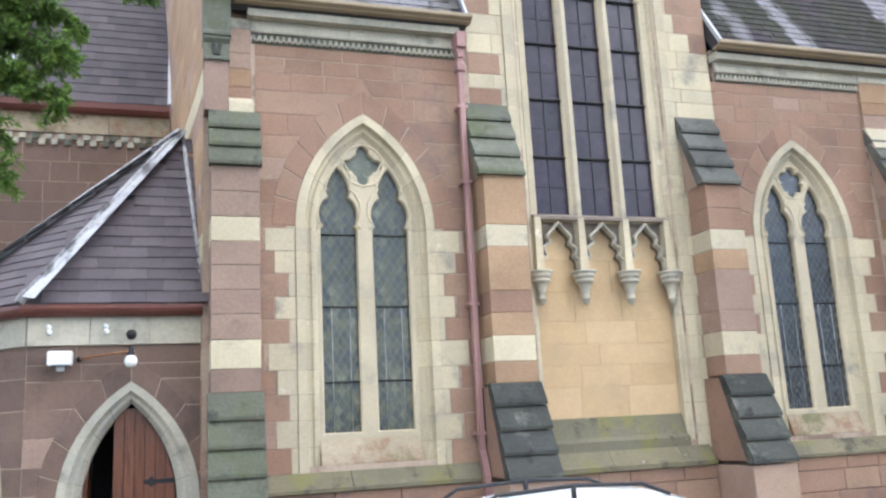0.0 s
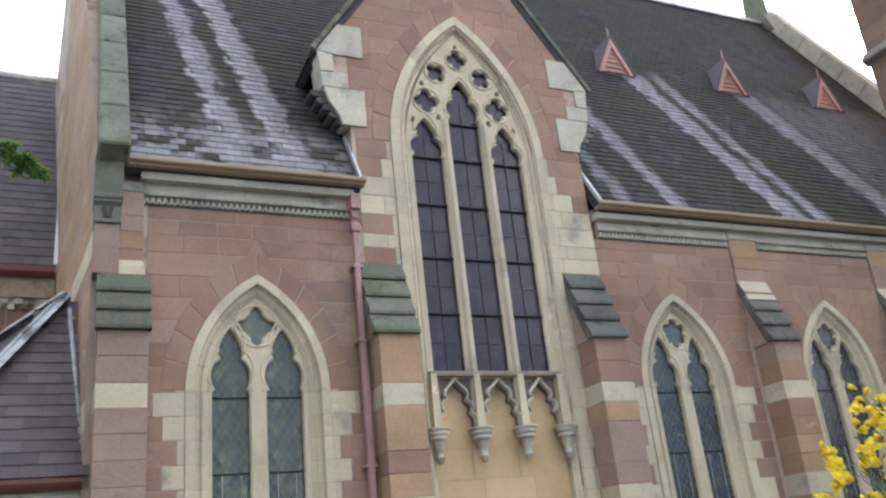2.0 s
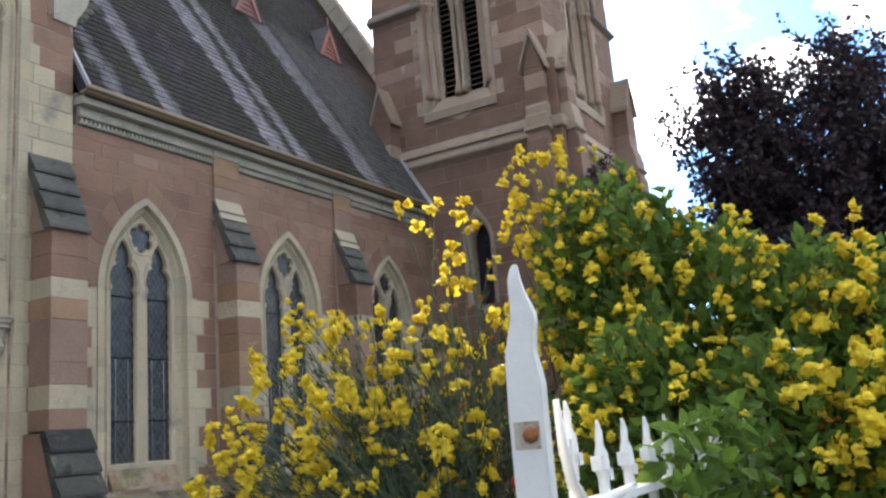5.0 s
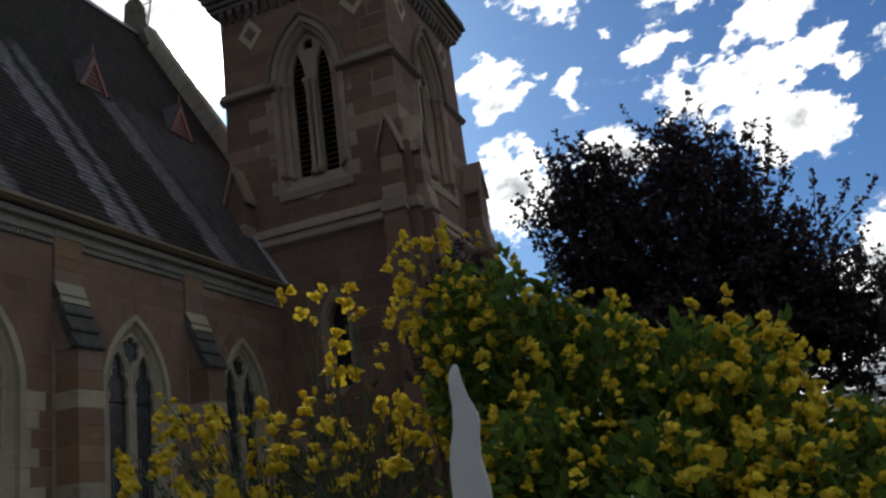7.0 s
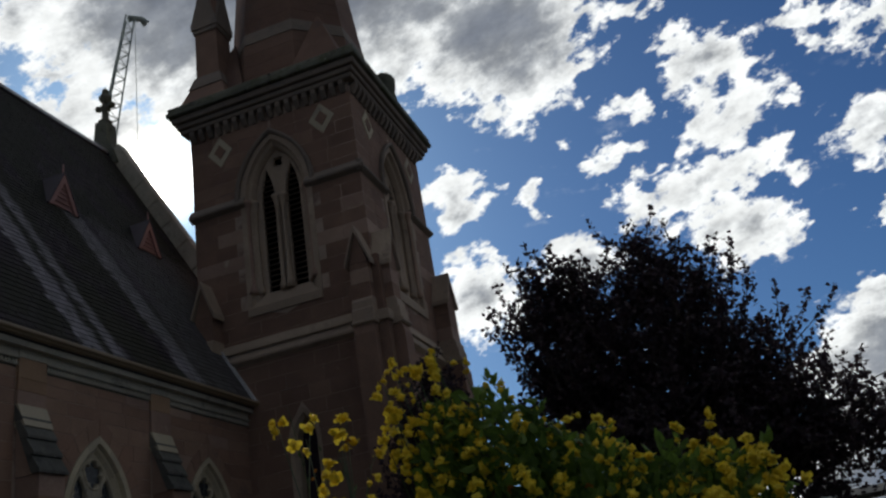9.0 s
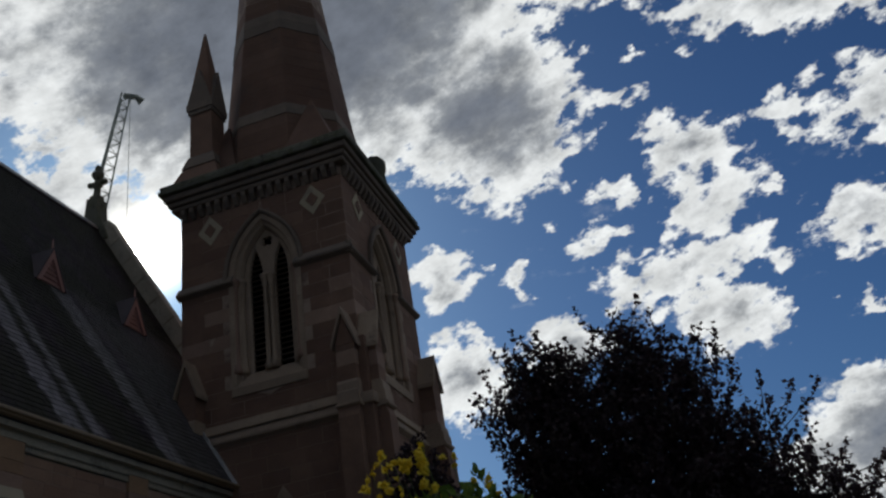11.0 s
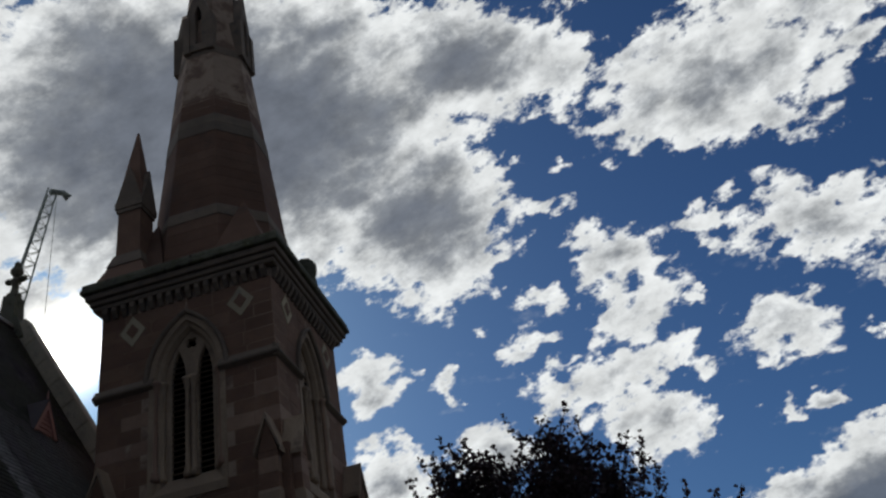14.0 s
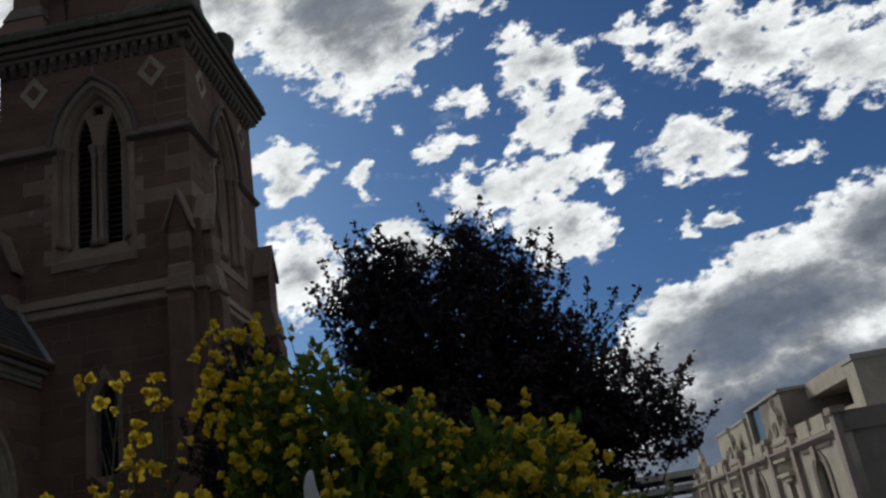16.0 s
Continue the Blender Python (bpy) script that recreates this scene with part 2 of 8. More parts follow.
# brown stone kept dark to hold the shade over wing and porch
BROWN = surface("shaded_brown_sandstone", [(0.165, 0.105, 0.080), (0.19, 0.122, 0.094), (0.15, 0.098, 0.078), (0.21, 0.137, 0.107)], 0.9, 0.35, stain=[((0.09, 0.066, 0.056), 1.3, 0.50, 0.74)])
TAN = surface("tan_sandstone", [(0.345, 0.235, 0.178), (0.385, 0.265, 0.20), (0.315, 0.208, 0.162), (0.335, 0.222, 0.17)], 0.9, 0.35, stain=[((0.48, 0.39, 0.29), 2.0, 0.60, 0.74)])
DULL_TAN = surface("dull_tan_sandstone", [(0.27, 0.185, 0.14), (0.31, 0.215, 0.165), (0.24, 0.16, 0.125)], 0.9, 0.35, stain=[((0.15, 0.11, 0.09), 1.5, 0.52, 0.74)])
WARM = surface("orange_tan_sandstone", [(0.34, 0.215, 0.13), (0.38, 0.245, 0.15), (0.30, 0.185, 0.115)], 0.9, 0.35, stain=[((0.52, 0.40, 0.27), 2.0, 0.60, 0.74)])
CREAM = surface("cream_sandstone", [(0.48, 0.41, 0.29), (0.55, 0.475, 0.33), (0.44, 0.38, 0.28), (0.50, 0.42, 0.29)], 0.88, 0.3, spread=0.16, stain=[((0.27, 0.25, 0.21), 1.7, 0.54, 0.75), ((0.68, 0.64, 0.54), 2.6, 0.64, 0.76)])
# tower red darkened again: colour carries the spire's dark look against the sky
SPIRE_RED = surface("backlit_spire_sandstone", [(0.150, 0.086, 0.062), (0.170, 0.098, 0.070), (0.158, 0.092, 0.066), (0.182, 0.110, 0.080), (0.138, 0.080, 0.060)], 0.9, 0.35, stain=[((0.11, 0.075, 0.06), 1.3, 0.52, 0.76)])
# sooty brown, darkened further to carry backlit tower and recess shade
TRIM = surface("sooty_shaded_dressing", [(0.195, 0.155, 0.125), (0.225, 0.18, 0.145), (0.17, 0.137, 0.112)], 0.9, 0.35, stain=[((0.13, 0.115, 0.10), 2.0, 0.52, 0.74)])
PALE = surface("grey_cream_stone", [(0.42, 0.39, 0.32), (0.47, 0.43, 0.34)], 0.88, 0.3, stain=[((0.22, 0.21, 0.17), 2.2, 0.52, 0.74)])
GOLD = surface("golden_sandstone", [(0.53, 0.372, 0.215), (0.50, 0.348, 0.196), (0.56, 0.398, 0.236)], 0.88, 0.2, spread=0.12, stain=[((0.44, 0.32, 0.20), 0.7, 0.48, 0.75), ((0.36, 0.26, 0.18), 1.6, 0.62, 0.8)])
MORTAR = surface("mortar", [(0.45, 0.345, 0.27)], 0.95, 0.4, stain=[((0.22, 0.15, 0.12), 0.9, 0.45, 0.6)])
MORTAR_PALE = surface("pale_mortar", [(0.50, 0.37, 0.21)], 0.95, 0.3)
CORE = surface("rubble_core", [(0.26, 0.19, 0.15)], 0.95, 0.4)
WEATHERED = surface("lichened_coping", [(0.135, 0.138, 0.108), (0.17, 0.168, 0.13), (0.105, 0.108, 0.085), (0.185, 0.18, 0.14)], 0.92, 0.5, fine=30.0, spread=0.35, stain=[((0.10, 0.108, 0.062), 2.0, 0.46, 0.66), ((0.035, 0.034, 0.03), 3.5, 0.55, 0.70), ((0.55, 0.54, 0.49), 9.0, 0.68, 0.71)])
MOSSY = surface("mossy_weathering", [(0.185, 0.16, 0.10), (0.16, 0.145, 0.10)], 0.92, 0.45, stain=[((0.19, 0.175, 0.075), 1.6, 0.52, 0.66), ((0.075, 0.07, 0.055), 2.8, 0.54, 0.70), ((0.36, 0.32, 0.24), 4.0, 0.62, 0.72)])
SILL = surface("stained_sill_stone", [(0.36, 0.29, 0.205), (0.40, 0.325, 0.23)], 0.9, 0.4, stain=[((0.25, 0.15, 0.095), 2.4, 0.46, 0.64), ((0.16, 0.145, 0.075), 1.7, 0.52, 0.68), ((0.08, 0.07, 0.055), 3.6, 0.60, 0.74)])
DARK_SLAB = surface("blackened_slab", [(0.046, 0.048, 0.044), (0.066, 0.067, 0.058), (0.036, 0.038, 0.034)], 0.92, 0.6, fine=24.0, spread=0.45, stain=[((0.15, 0.15, 0.12), 2.6, 0.54, 0.72), ((0.03, 0.03, 0.028), 4.0, 0.56, 0.68), ((0.5, 0.49, 0.45), 10.0, 0.70, 0.73)])
MOSS_SLAB = surface("mossy_dark_slab", [(0.096, 0.100, 0.070), (0.125, 0.125, 0.092), (0.080, 0.084, 0.060)], 0.95, 0.6, fine=26.0, spread=0.4, stain=[((0.098, 0.104, 0.062), 1.8, 0.50, 0.68), ((0.035, 0.036, 0.030), 3.0, 0.56, 0.70), ((0.5, 0.49, 0.45), 9.0, 0.70, 0.73)])
SLAB_GREY = surface("dark_grey_coping", [(0.110, 0.108, 0.096), (0.140, 0.135, 0.116), (0.092, 0.090, 0.080)], 0.92, 0.5, fine=28.0, spread=0.35, stain=[((0.05, 0.05, 0.045), 2.6, 0.52, 0.68), ((0.17, 0.17, 0.14), 4.0, 0.60, 0.72), ((0.5, 0.49, 0.45), 10.0, 0.70, 0.73)])
LATTICE = surface("dull_lattice_lead", [(0.12, 0.12, 0.10)], 0.6, 0.1)
SLATE = surface("slate", [(0.038, 0.030, 0.035), (0.052, 0.041, 0.048), (0.028, 0.023, 0.026), (0.064, 0.051, 0.058), (0.040, 0.033, 0.036)], 0.78, 0.2, by="object", fine=30.0, extra=slate_weather, spec=0.12)
SLATE_STUFF = surface("slate_field", [(0.038, 0.030, 0.035), (0.052, 0.041, 0.048), (0.028, 0.023, 0.026), (0.064, 0.051, 0.058), (0.040, 0.033, 0.036)], 0.78, 0.2, by="island", fine=30.0, extra=slate_weather, spec=0.12)
SLATE_PLAIN = surface("violet_slate", [(0.088, 0.072, 0.080), (0.105, 0.086, 0.094), (0.076, 0.062, 0.070), (0.120, 0.100, 0.107)], 0.7, 0.2, by="island", fine=30.0, spec=0.3)
# violet slate copied darker: the wing roof's shade is in the colour
SLATE_WING = surface("shaded_violet_slate", [(0.068, 0.055, 0.062), (0.082, 0.067, 0.074), (0.058, 0.048, 0.054), (0.092, 0.076, 0.083)], 0.7, 0.2, by="island", fine=30.0, spec=0.3)
SLATE_WING_PIECE = surface("shaded_violet_slate_piece", [(0.068, 0.055, 0.062), (0.082, 0.067, 0.074), (0.058, 0.048, 0.054), (0.092, 0.076, 0.083)], 0.7, 0.2, fine=30.0, spec=0.3)
SLATE_SINGLE = surface("violet_slate_piece", [(0.088, 0.072, 0.080), (0.105, 0.086, 0.094), (0.076, 0.062, 0.070), (0.120, 0.100, 0.107)], 0.7, 0.2, fine=30.0, spec=0.3)
FELT = surface("roof_underlay", [(0.05, 0.045, 0.05)], 0.9, 0.2)
LEAD_DULL = surface("dull_streaked_lead", [(0.36, 0.355, 0.36)], 0.6, 0.2, spread=0.3, stain=[((0.075, 0.07, 0.072), (5.0, 5.0, 1.2), 0.46, 0.66), ((0.48, 0.48, 0.49), 1.1, 0.56, 0.72)])
LEAD = surface("weathered_lead", [(0.50, 0.50, 0.51)], 0.5, 0.15, spread=0.3, stain=[((0.16, 0.155, 0.155), 2.0, 0.50, 0.72)])
GUTTER = surface("ochre_gutter_paint", [(0.31, 0.235, 0.15)], 0.5, 0.08, spread=0.14, coat=0.1)
GUTTER_DARK = surface("maroon_gutter_paint", [(0.155, 0.055, 0.042)], 0.45, 0.08, coat=0.1)
PIPE = surface("mauve_pipe_paint", [(0.34, 0.19, 0.175)], 0.5, 0.1, spread=0.15, stain=[((0.52, 0.36, 0.33), 3.0, 0.62, 0.75)])
PINK = surface("faded_red_paint", [(0.45, 0.25, 0.225)], 0.6, 0.1, spread=0.2)
IRON = surface("dark_iron", [(0.028, 0.026, 0.028)], 0.5, 0.2, metal=0.3)
LEADCAME = surface("lead_came", [(0.05, 0.05, 0.055)], 0.6, 0.1)
PLUM_GLASS = surface("dark_leaded_glass", [(0.026, 0.016, 0.026), (0.040, 0.026, 0.040), (0.020, 0.014, 0.024)], 0.22, 0.12, by="island", big=2.5, fine=14.0, spread=0.6, spec=0.4)
GREEN_GLASS = surface("greenish_quarry_glass", [(0.035, 0.045, 0.044), (0.055, 0.066, 0.052), (0.085, 0.092, 0.058), (0.042, 0.054, 0.060), (0.065, 0.075, 0.055), (0.14, 0.145, 0.10)], 0.25, 0.1, by="island", big=2.0, fine=9.0, spread=0.4, spec=0.5)
GREY_GLASS = surface("grey_quarry_glass", [(0.026, 0.030, 0.036), (0.040, 0.044, 0.050), (0.032, 0.036, 0.040), (0.065, 0.068, 0.070)], 0.25, 0.1, by="island", big=2.0, fine=9.0, spread=0.45, spec=0.5)
# near-black for sheets that paint the unlit depth behind openings
DARK = surface("interior_shade", [(0.012, 0.010, 0.009)], 0.95, 0.1)
OAK = surface("varnished_timber", [(0.15, 0.052, 0.026), (0.175, 0.062, 0.03), (0.13, 0.045, 0.022)], 0.42, 0.25, big=1.5, fine=30.0, spread=0.3, coat=0.25, stain=[((0.07, 0.026, 0.014), (14.0, 14.0, 1.2), 0.48, 0.70)])
WHITE_PAINT = surface("white_iron_paint", [(0.76, 0.75, 0.72)], 0.42, 0.12, big=3.0, fine=40.0, spread=0.06, coat=0.15, stain=[((0.52, 0.52, 0.50), 6.0, 0.66, 0.80)])
RUST = surface("rusty_bolt", [(0.34, 0.13, 0.045)], 0.85, 0.5, fine=90.0, spread=0.4, stain=[((0.55, 0.42, 0.28), 40.0, 0.55, 0.65)])
WHITE_PLASTIC = surface("white_plastic", [(0.78, 0.79, 0.78)], 0.4, 0.03, spread=0.04)
GLOBE = surface("opal_globe", [(0.84, 0.83, 0.79)], 0.2, 0.02, spread=0.03, coat=0.4)
CAR_PAINT = surface("white_car_paint", [(0.78, 0.80, 0.82)], 0.25, 0.01, spread=0.02, coat=0.8)
BLACK_TRIM = surface("black_trim", [(0.02, 0.02, 0.022)], 0.45, 0.05)
CAR_GLASS = surface("tinted_car_glass", [(0.025, 0.03, 0.033)], 0.08, 0.0, spread=0.1, spec=0.6)
RUBBER = surface("tyre_rubber", [(0.02, 0.02, 0.02)], 0.85, 0.2)
ASPHALT = surface("worn_asphalt", [(0.052, 0.050, 0.048)], 0.92, 0.5, big=0.4, fine=60.0, spread=0.3, stain=[((0.085, 0.08, 0.074), 0.7, 0.55, 0.75)])
GRASS = surface("lawn", [(0.06, 0.085, 0.028)], 0.95, 0.8, fine=70.0, spread=0.4)
STUCCO = surface("cream_stucco", [(0.50, 0.45, 0.36), (0.46, 0.41, 0.33)], 0.85, 0.15, stain=[((0.33, 0.28, 0.23), 0.8, 0.58, 0.78)])
STUCCO_PINK = surface("dull_pink_stucco", [(0.36, 0.285, 0.25), (0.41, 0.33, 0.285)], 0.85, 0.15, spread=0.2, stain=[((0.24, 0.20, 0.17), 0.9, 0.56, 0.74)])
GREY_WALL = surface("grey_brown_render", [(0.30, 0.26, 0.225)], 0.9, 0.2, spread=0.2, stain=[((0.20, 0.17, 0.15), 0.5, 0.52, 0.72)])
CONCRETE = surface("concrete", [(0.42, 0.41, 0.38)], 0.85, 0.2)
PANE = surface("far_window_glass", [(0.035, 0.045, 0.055)], 0.12, 0.0, spec=0.6)
CRANE_PAINT = surface("crane_paint", [(0.36, 0.40, 0.36)], 0.6, 0.05)
BARK = surface("bark", [(0.055, 0.042, 0.034)], 0.95, 0.8, fine=40.0, spread=0.4)
BROOM_STEM = surface("grey_green_whips", [(0.085, 0.12, 0.07), (0.115, 0.15, 0.095), (0.16, 0.185, 0.13)], 0.7, 0.2, by="island")
STEM = surface("green_stems", [(0.045, 0.075, 0.022), (0.06, 0.09, 0.03)], 0.7, 0.2, by="island")
COPPER = leafy("copper_leaves", [(0.038, 0.024, 0.030), (0.056, 0.032, 0.040), (0.048, 0.036, 0.038)], 0.28)
GREEN_LEAF = leafy("shrub_leaves", [(0.075, 0.126, 0.026), (0.115, 0.188, 0.032), (0.175, 0.27, 0.045), (0.088, 0.148, 0.028)], 0.50)
CONIFER = leafy("conifer_needles", [(0.075, 0.13, 0.035), (0.12, 0.20, 0.045), (0.19, 0.30, 0.06), (0.065, 0.11, 0.035)], 0.45)
YELLOW = leafy("yellow_petals", [(0.84, 0.66, 0.055), (0.88, 0.72, 0.075), (0.80, 0.61, 0.045), (0.86, 0.69, 0.065)], 0.40, 0.6)
FADED = leafy("faded_petals", [(0.42, 0.19, 0.018), (0.34, 0.13, 0.015)], 0.3, 0.7)
SCARLET = leafy("red_petals", [(0.62, 0.02, 0.015), (0.5, 0.015, 0.012)], 0.3)


# ---- building blocks ----
def link(name, verts, faces, material, parent=None, label="", smooth=False):
    me = bpy.data.meshes.new(name)
    me.from_pydata([tuple(v) for v in verts], [], faces)
    me.materials.append(material)
    if smooth:
        for p in me.polygons:
            p.use_smooth = True
    me.update()
    ob = new(name, me)
    ob.parent = parent
    return tagged(ob, label)


def part(name, bm, material, parent=None, label="", smooth=False):
    bmesh.ops.recalc_face_normals(bm, faces=bm.faces)
    me = bpy.data.meshes.new(name)
    bm.to_mesh(me)
    bm.free()
    me.materials.append(material)
    if smooth:
        for p in me.polygons:
            p.use_smooth = True
    ob = new(name, me)
    ob.parent = parent
    return tagged(ob, label)


def empty(name, label, category, group="", kind="", at=(0, 0, 0)):
    ob = new(name)
    ob.location = at
    ob.empty_display_size = 0.2
    return tagged(ob, label, category, group, kind)


class Frame:
    """A plane in the world: origin, along, up and outward."""

    def __init__(self, o, u, v, n):
        self.o, self.u, self.v, self.n = Vector(o), Vector(u).normalized(), Vector(v).normalized(), Vector(n).normalized()

    def at(self, a, b, c=0.0):
        return self.o + self.u * a + self.v * b + self.n * c


SOUTH = Frame((0, 12, 0), (1, 0, 0), (0, 0, 1), (0, -1, 0))


def add_box(bm, fr, a0, a1, b0, b1, c0, c1, bevel=0.0):
    vs = [bm.verts.new(fr.at(a, b, c)) for c in (c0, c1) for b in (b0, b1) for a in (a0, a1)]
    fs = [bm.faces.new([vs[i] for i in q]) for q in ((0, 1, 3, 2), (4, 6, 7, 5), (0, 4, 5, 1), (2, 3, 7, 6), (0, 2, 6, 4), (1, 5, 7, 3))]
    if bevel:
        bmesh.ops.recalc_face_normals(bm, faces=fs)
        bmesh.ops.bevel(bm, geom=list({e for f in fs for e in f.edges}), offset=bevel, segments=1, affect="EDGES")
    return vs


def box(name, fr, a0, a1, b0, b1, c0, c1, material, parent=None, label="", bevel=0.0):
    bm = bmesh.new()
    add_box(bm, fr, a0, a1, b0, b1, c0, c1, bevel)
    return part(name, bm, material, parent, label)


def add_prism(bm, fr, pts, c0, c1):
    """A polygon in the plane (a, b), pulled out from c0 to c1."""
    lo = [bm.verts.new(fr.at(a, b, c0)) for a, b in pts]
    hi = [bm.verts.new(fr.at(a, b, c1)) for a, b in pts]
    k = len(pts)
    bm.faces.new(lo)
    bm.faces.new(hi[::-1])
    for i in range(k):
        bm.faces.new((lo[i], hi[i], hi[(i + 1) % k], lo[(i + 1) % k]))


def prism(name, fr, pts, c0, c1, material, parent=None, label=""):
    bm = bmesh.new()
    add_prism(bm, fr, pts, c0, c1)
    return part(name, bm, material, parent, label)


def profile(name, fr, prof, a0, a1, material, parent=None, label=""):
    """A moulding: the profile (c, b), outward and up, swept along a."""
    side = Frame(fr.at(a0, 0, 0), fr.n, fr.v, fr.u)
    return prism(name, side, prof, 0, a1 - a0, material, parent, label)


def add_tube(bm, pts, radii, sides=8, cap=True):
    pts = [Vector(p) for p in pts]
    radii = radii if isinstance(radii, (list, tuple)) else [radii] * len(pts)
    rings = []
    ref = None
    for i, p in enumerate(pts):
        d = (pts[min(i + 1, len(pts) - 1)] - pts[max(i - 1, 0)]).normalized()
        if ref is None:
            ref = d.orthogonal().normalized()
        ref = (ref - d * ref.dot(d)).normalized()
        w = d.cross(ref)
        rings.append([bm.verts.new(p + (ref * math.cos(t) + w * math.sin(t)) * radii[i]) for t in (2 * math.pi * j / sides for j in range(sides))])
    for r, s in zip(rings, rings[1:]):
        for j in range(sides):
            bm.faces.new((r[j], r[(j + 1) % sides], s[(j + 1) % sides], s[j]))
    if cap:
        bm.faces.new(rings[0][::-1])
        bm.faces.new(rings[-1])


def tube(name, pts, radii, material, parent=None, label="", sides=8):
    bm = bmesh.new()
    add_tube(bm, pts, radii, sides)
    return part(name, bm, material, parent, label, smooth=True)


def add_lathe(bm, centre, prof, sides=16, axis=Vector((0, 0, 1))):
    """Turned shape: prof is (radius, height) pairs along axis."""
    c, axis = Vector(centre), Vector(axis).normalized()
    r1 = axis.orthogonal().normalized()
    r2 = axis.cross(r1)
    rings = [[bm.verts.new(c + axis * h + (r1 * math.cos(t) + r2 * math.sin(t)) * max(r, 0.0005)) for t in (2 * math.pi * j / sides for j in range(sides))] for r, h in prof]
    for r, s in zip(rings, rings[1:]):
        for j in range(sides):
            bm.faces.new((r[j], r[(j + 1) % sides], s[(j + 1) % sides], s[j]))
    bm.faces.new(rings[0][::-1])
    bm.faces.new(rings[-1])


def lathe(name, centre, prof, material, parent=None, label="", sides=16, axis=(0, 0, 1), smooth=True):
    bm = bmesh.new()
    add_lathe(bm, centre, prof, sides, Vector(axis))
    return part(name, bm, material, parent, label, smooth)


def plate(name, fr, outlines, c0, c1, material, parent=None, label="", chamfer=0.0):
    """A flat plate between c0 and c1 with holes: the first outline is its edge, the others are cut through."""
    cu = bpy.data.curves.new(name, "CURVE")
    cu.dimensions, cu.fill_mode = "2D", "BOTH"
    cu.extrude, cu.bevel_depth, cu.bevel_resolution = max((c1 - c0) / 2 - chamfer, 0.001), chamfer, 0
    cu.offset = -chamfer
    for pts in outlines:
        sp = cu.splines.new("POLY")
        sp.points.add(len(pts) - 1)
        for q, (a, b) in zip(sp.points, pts):
            q.co = (a, b, 0, 1)
        sp.use_cyclic_u = True
    tmp = bpy.data.objects.new(name, cu)
    scene.collection.objects.link(tmp)
    me = bpy.data.meshes.new_from_object(tmp.evaluated_get(bpy.context.evaluated_depsgraph_get()))
    bpy.data.objects.remove(tmp)
    bpy.data.curves.remove(cu)
    mid = (c0 + c1) / 2
    for v in me.vertices:
        v.co = fr.at(v.co.x, v.co.y, mid + v.co.z)
    if fr.u.cross(fr.v).dot(fr.n) < 0:
        me.flip_normals()
    me.name = name
    me.materials.clear()
    me.materials.append(material)
    ob = new(name, me)
    ob.parent = parent
    return tagged(ob, label)


def arch(cx, half, spring, rise, steps=10):
    """Points of a pointed arch from its left springing over the apex to the right."""
    r = (half * half + rise * rise) / (2 * half)
    end = math.acos(max(min((r - half) / r, 1), -1))
    left = [(cx + (r - half) - r * math.cos(end * i / steps), spring + r * math.sin(end * i / steps)) for i in range(steps + 1)]
    return left + [(2 * cx - a, b) for a, b in left[-2::-1]]


def arch_half(half, spring, rise, z):
    """Half width of a pointed arch at height z; None above its apex."""
    if z <= spring:
        return half
    if z >= spring + rise:
        return None
    r = (half * half + rise * rise) / (2 * half)
    return math.sqrt(max(r * r - (z - spring) ** 2, 0)) - (r - half)


def gothic(cx, half, sill, spring, rise, steps=10):
    return [(cx - half, sill)] + arch(cx, half, spring, rise, steps) + [(cx + half, sill)]


def stone(fr, quad, out, deep, material, parent, chamfer=0.003, name="stone"):
    """One dressed stone with eased edges; quad is its face, anticlockwise from bottom left."""
    ca, cb = sum(q[0] for q in quad) / len(quad), sum(q[1] for q in quad) / len(quad)
    k = len(quad)
    inner = []
    for a, b in quad:
        da, db = ca - a, cb - b
        inner.append((a + math.copysign(min(chamfer, abs(da)), da), b + math.copysign(min(chamfer, abs(db)), db)))
    vs = [fr.at(a, b, out - deep) for a, b in quad] + [fr.at(a, b, out - chamfer) for a, b in quad] + [fr.at(a, b, out) for a, b in inner]
    faces = [tuple(range(2 * k, 3 * k))]
    for i in range(k):
        j = (i + 1) % k
        faces += [(i, j, k + j, k + i), (k + i, k + j, 2 * k + j, 2 * k + i)]
    if fr.u.cross(fr.v).dot(fr.n) < 0:
        faces = [f[::-1] for f in faces]
    return link(name, vs, faces, material, parent)


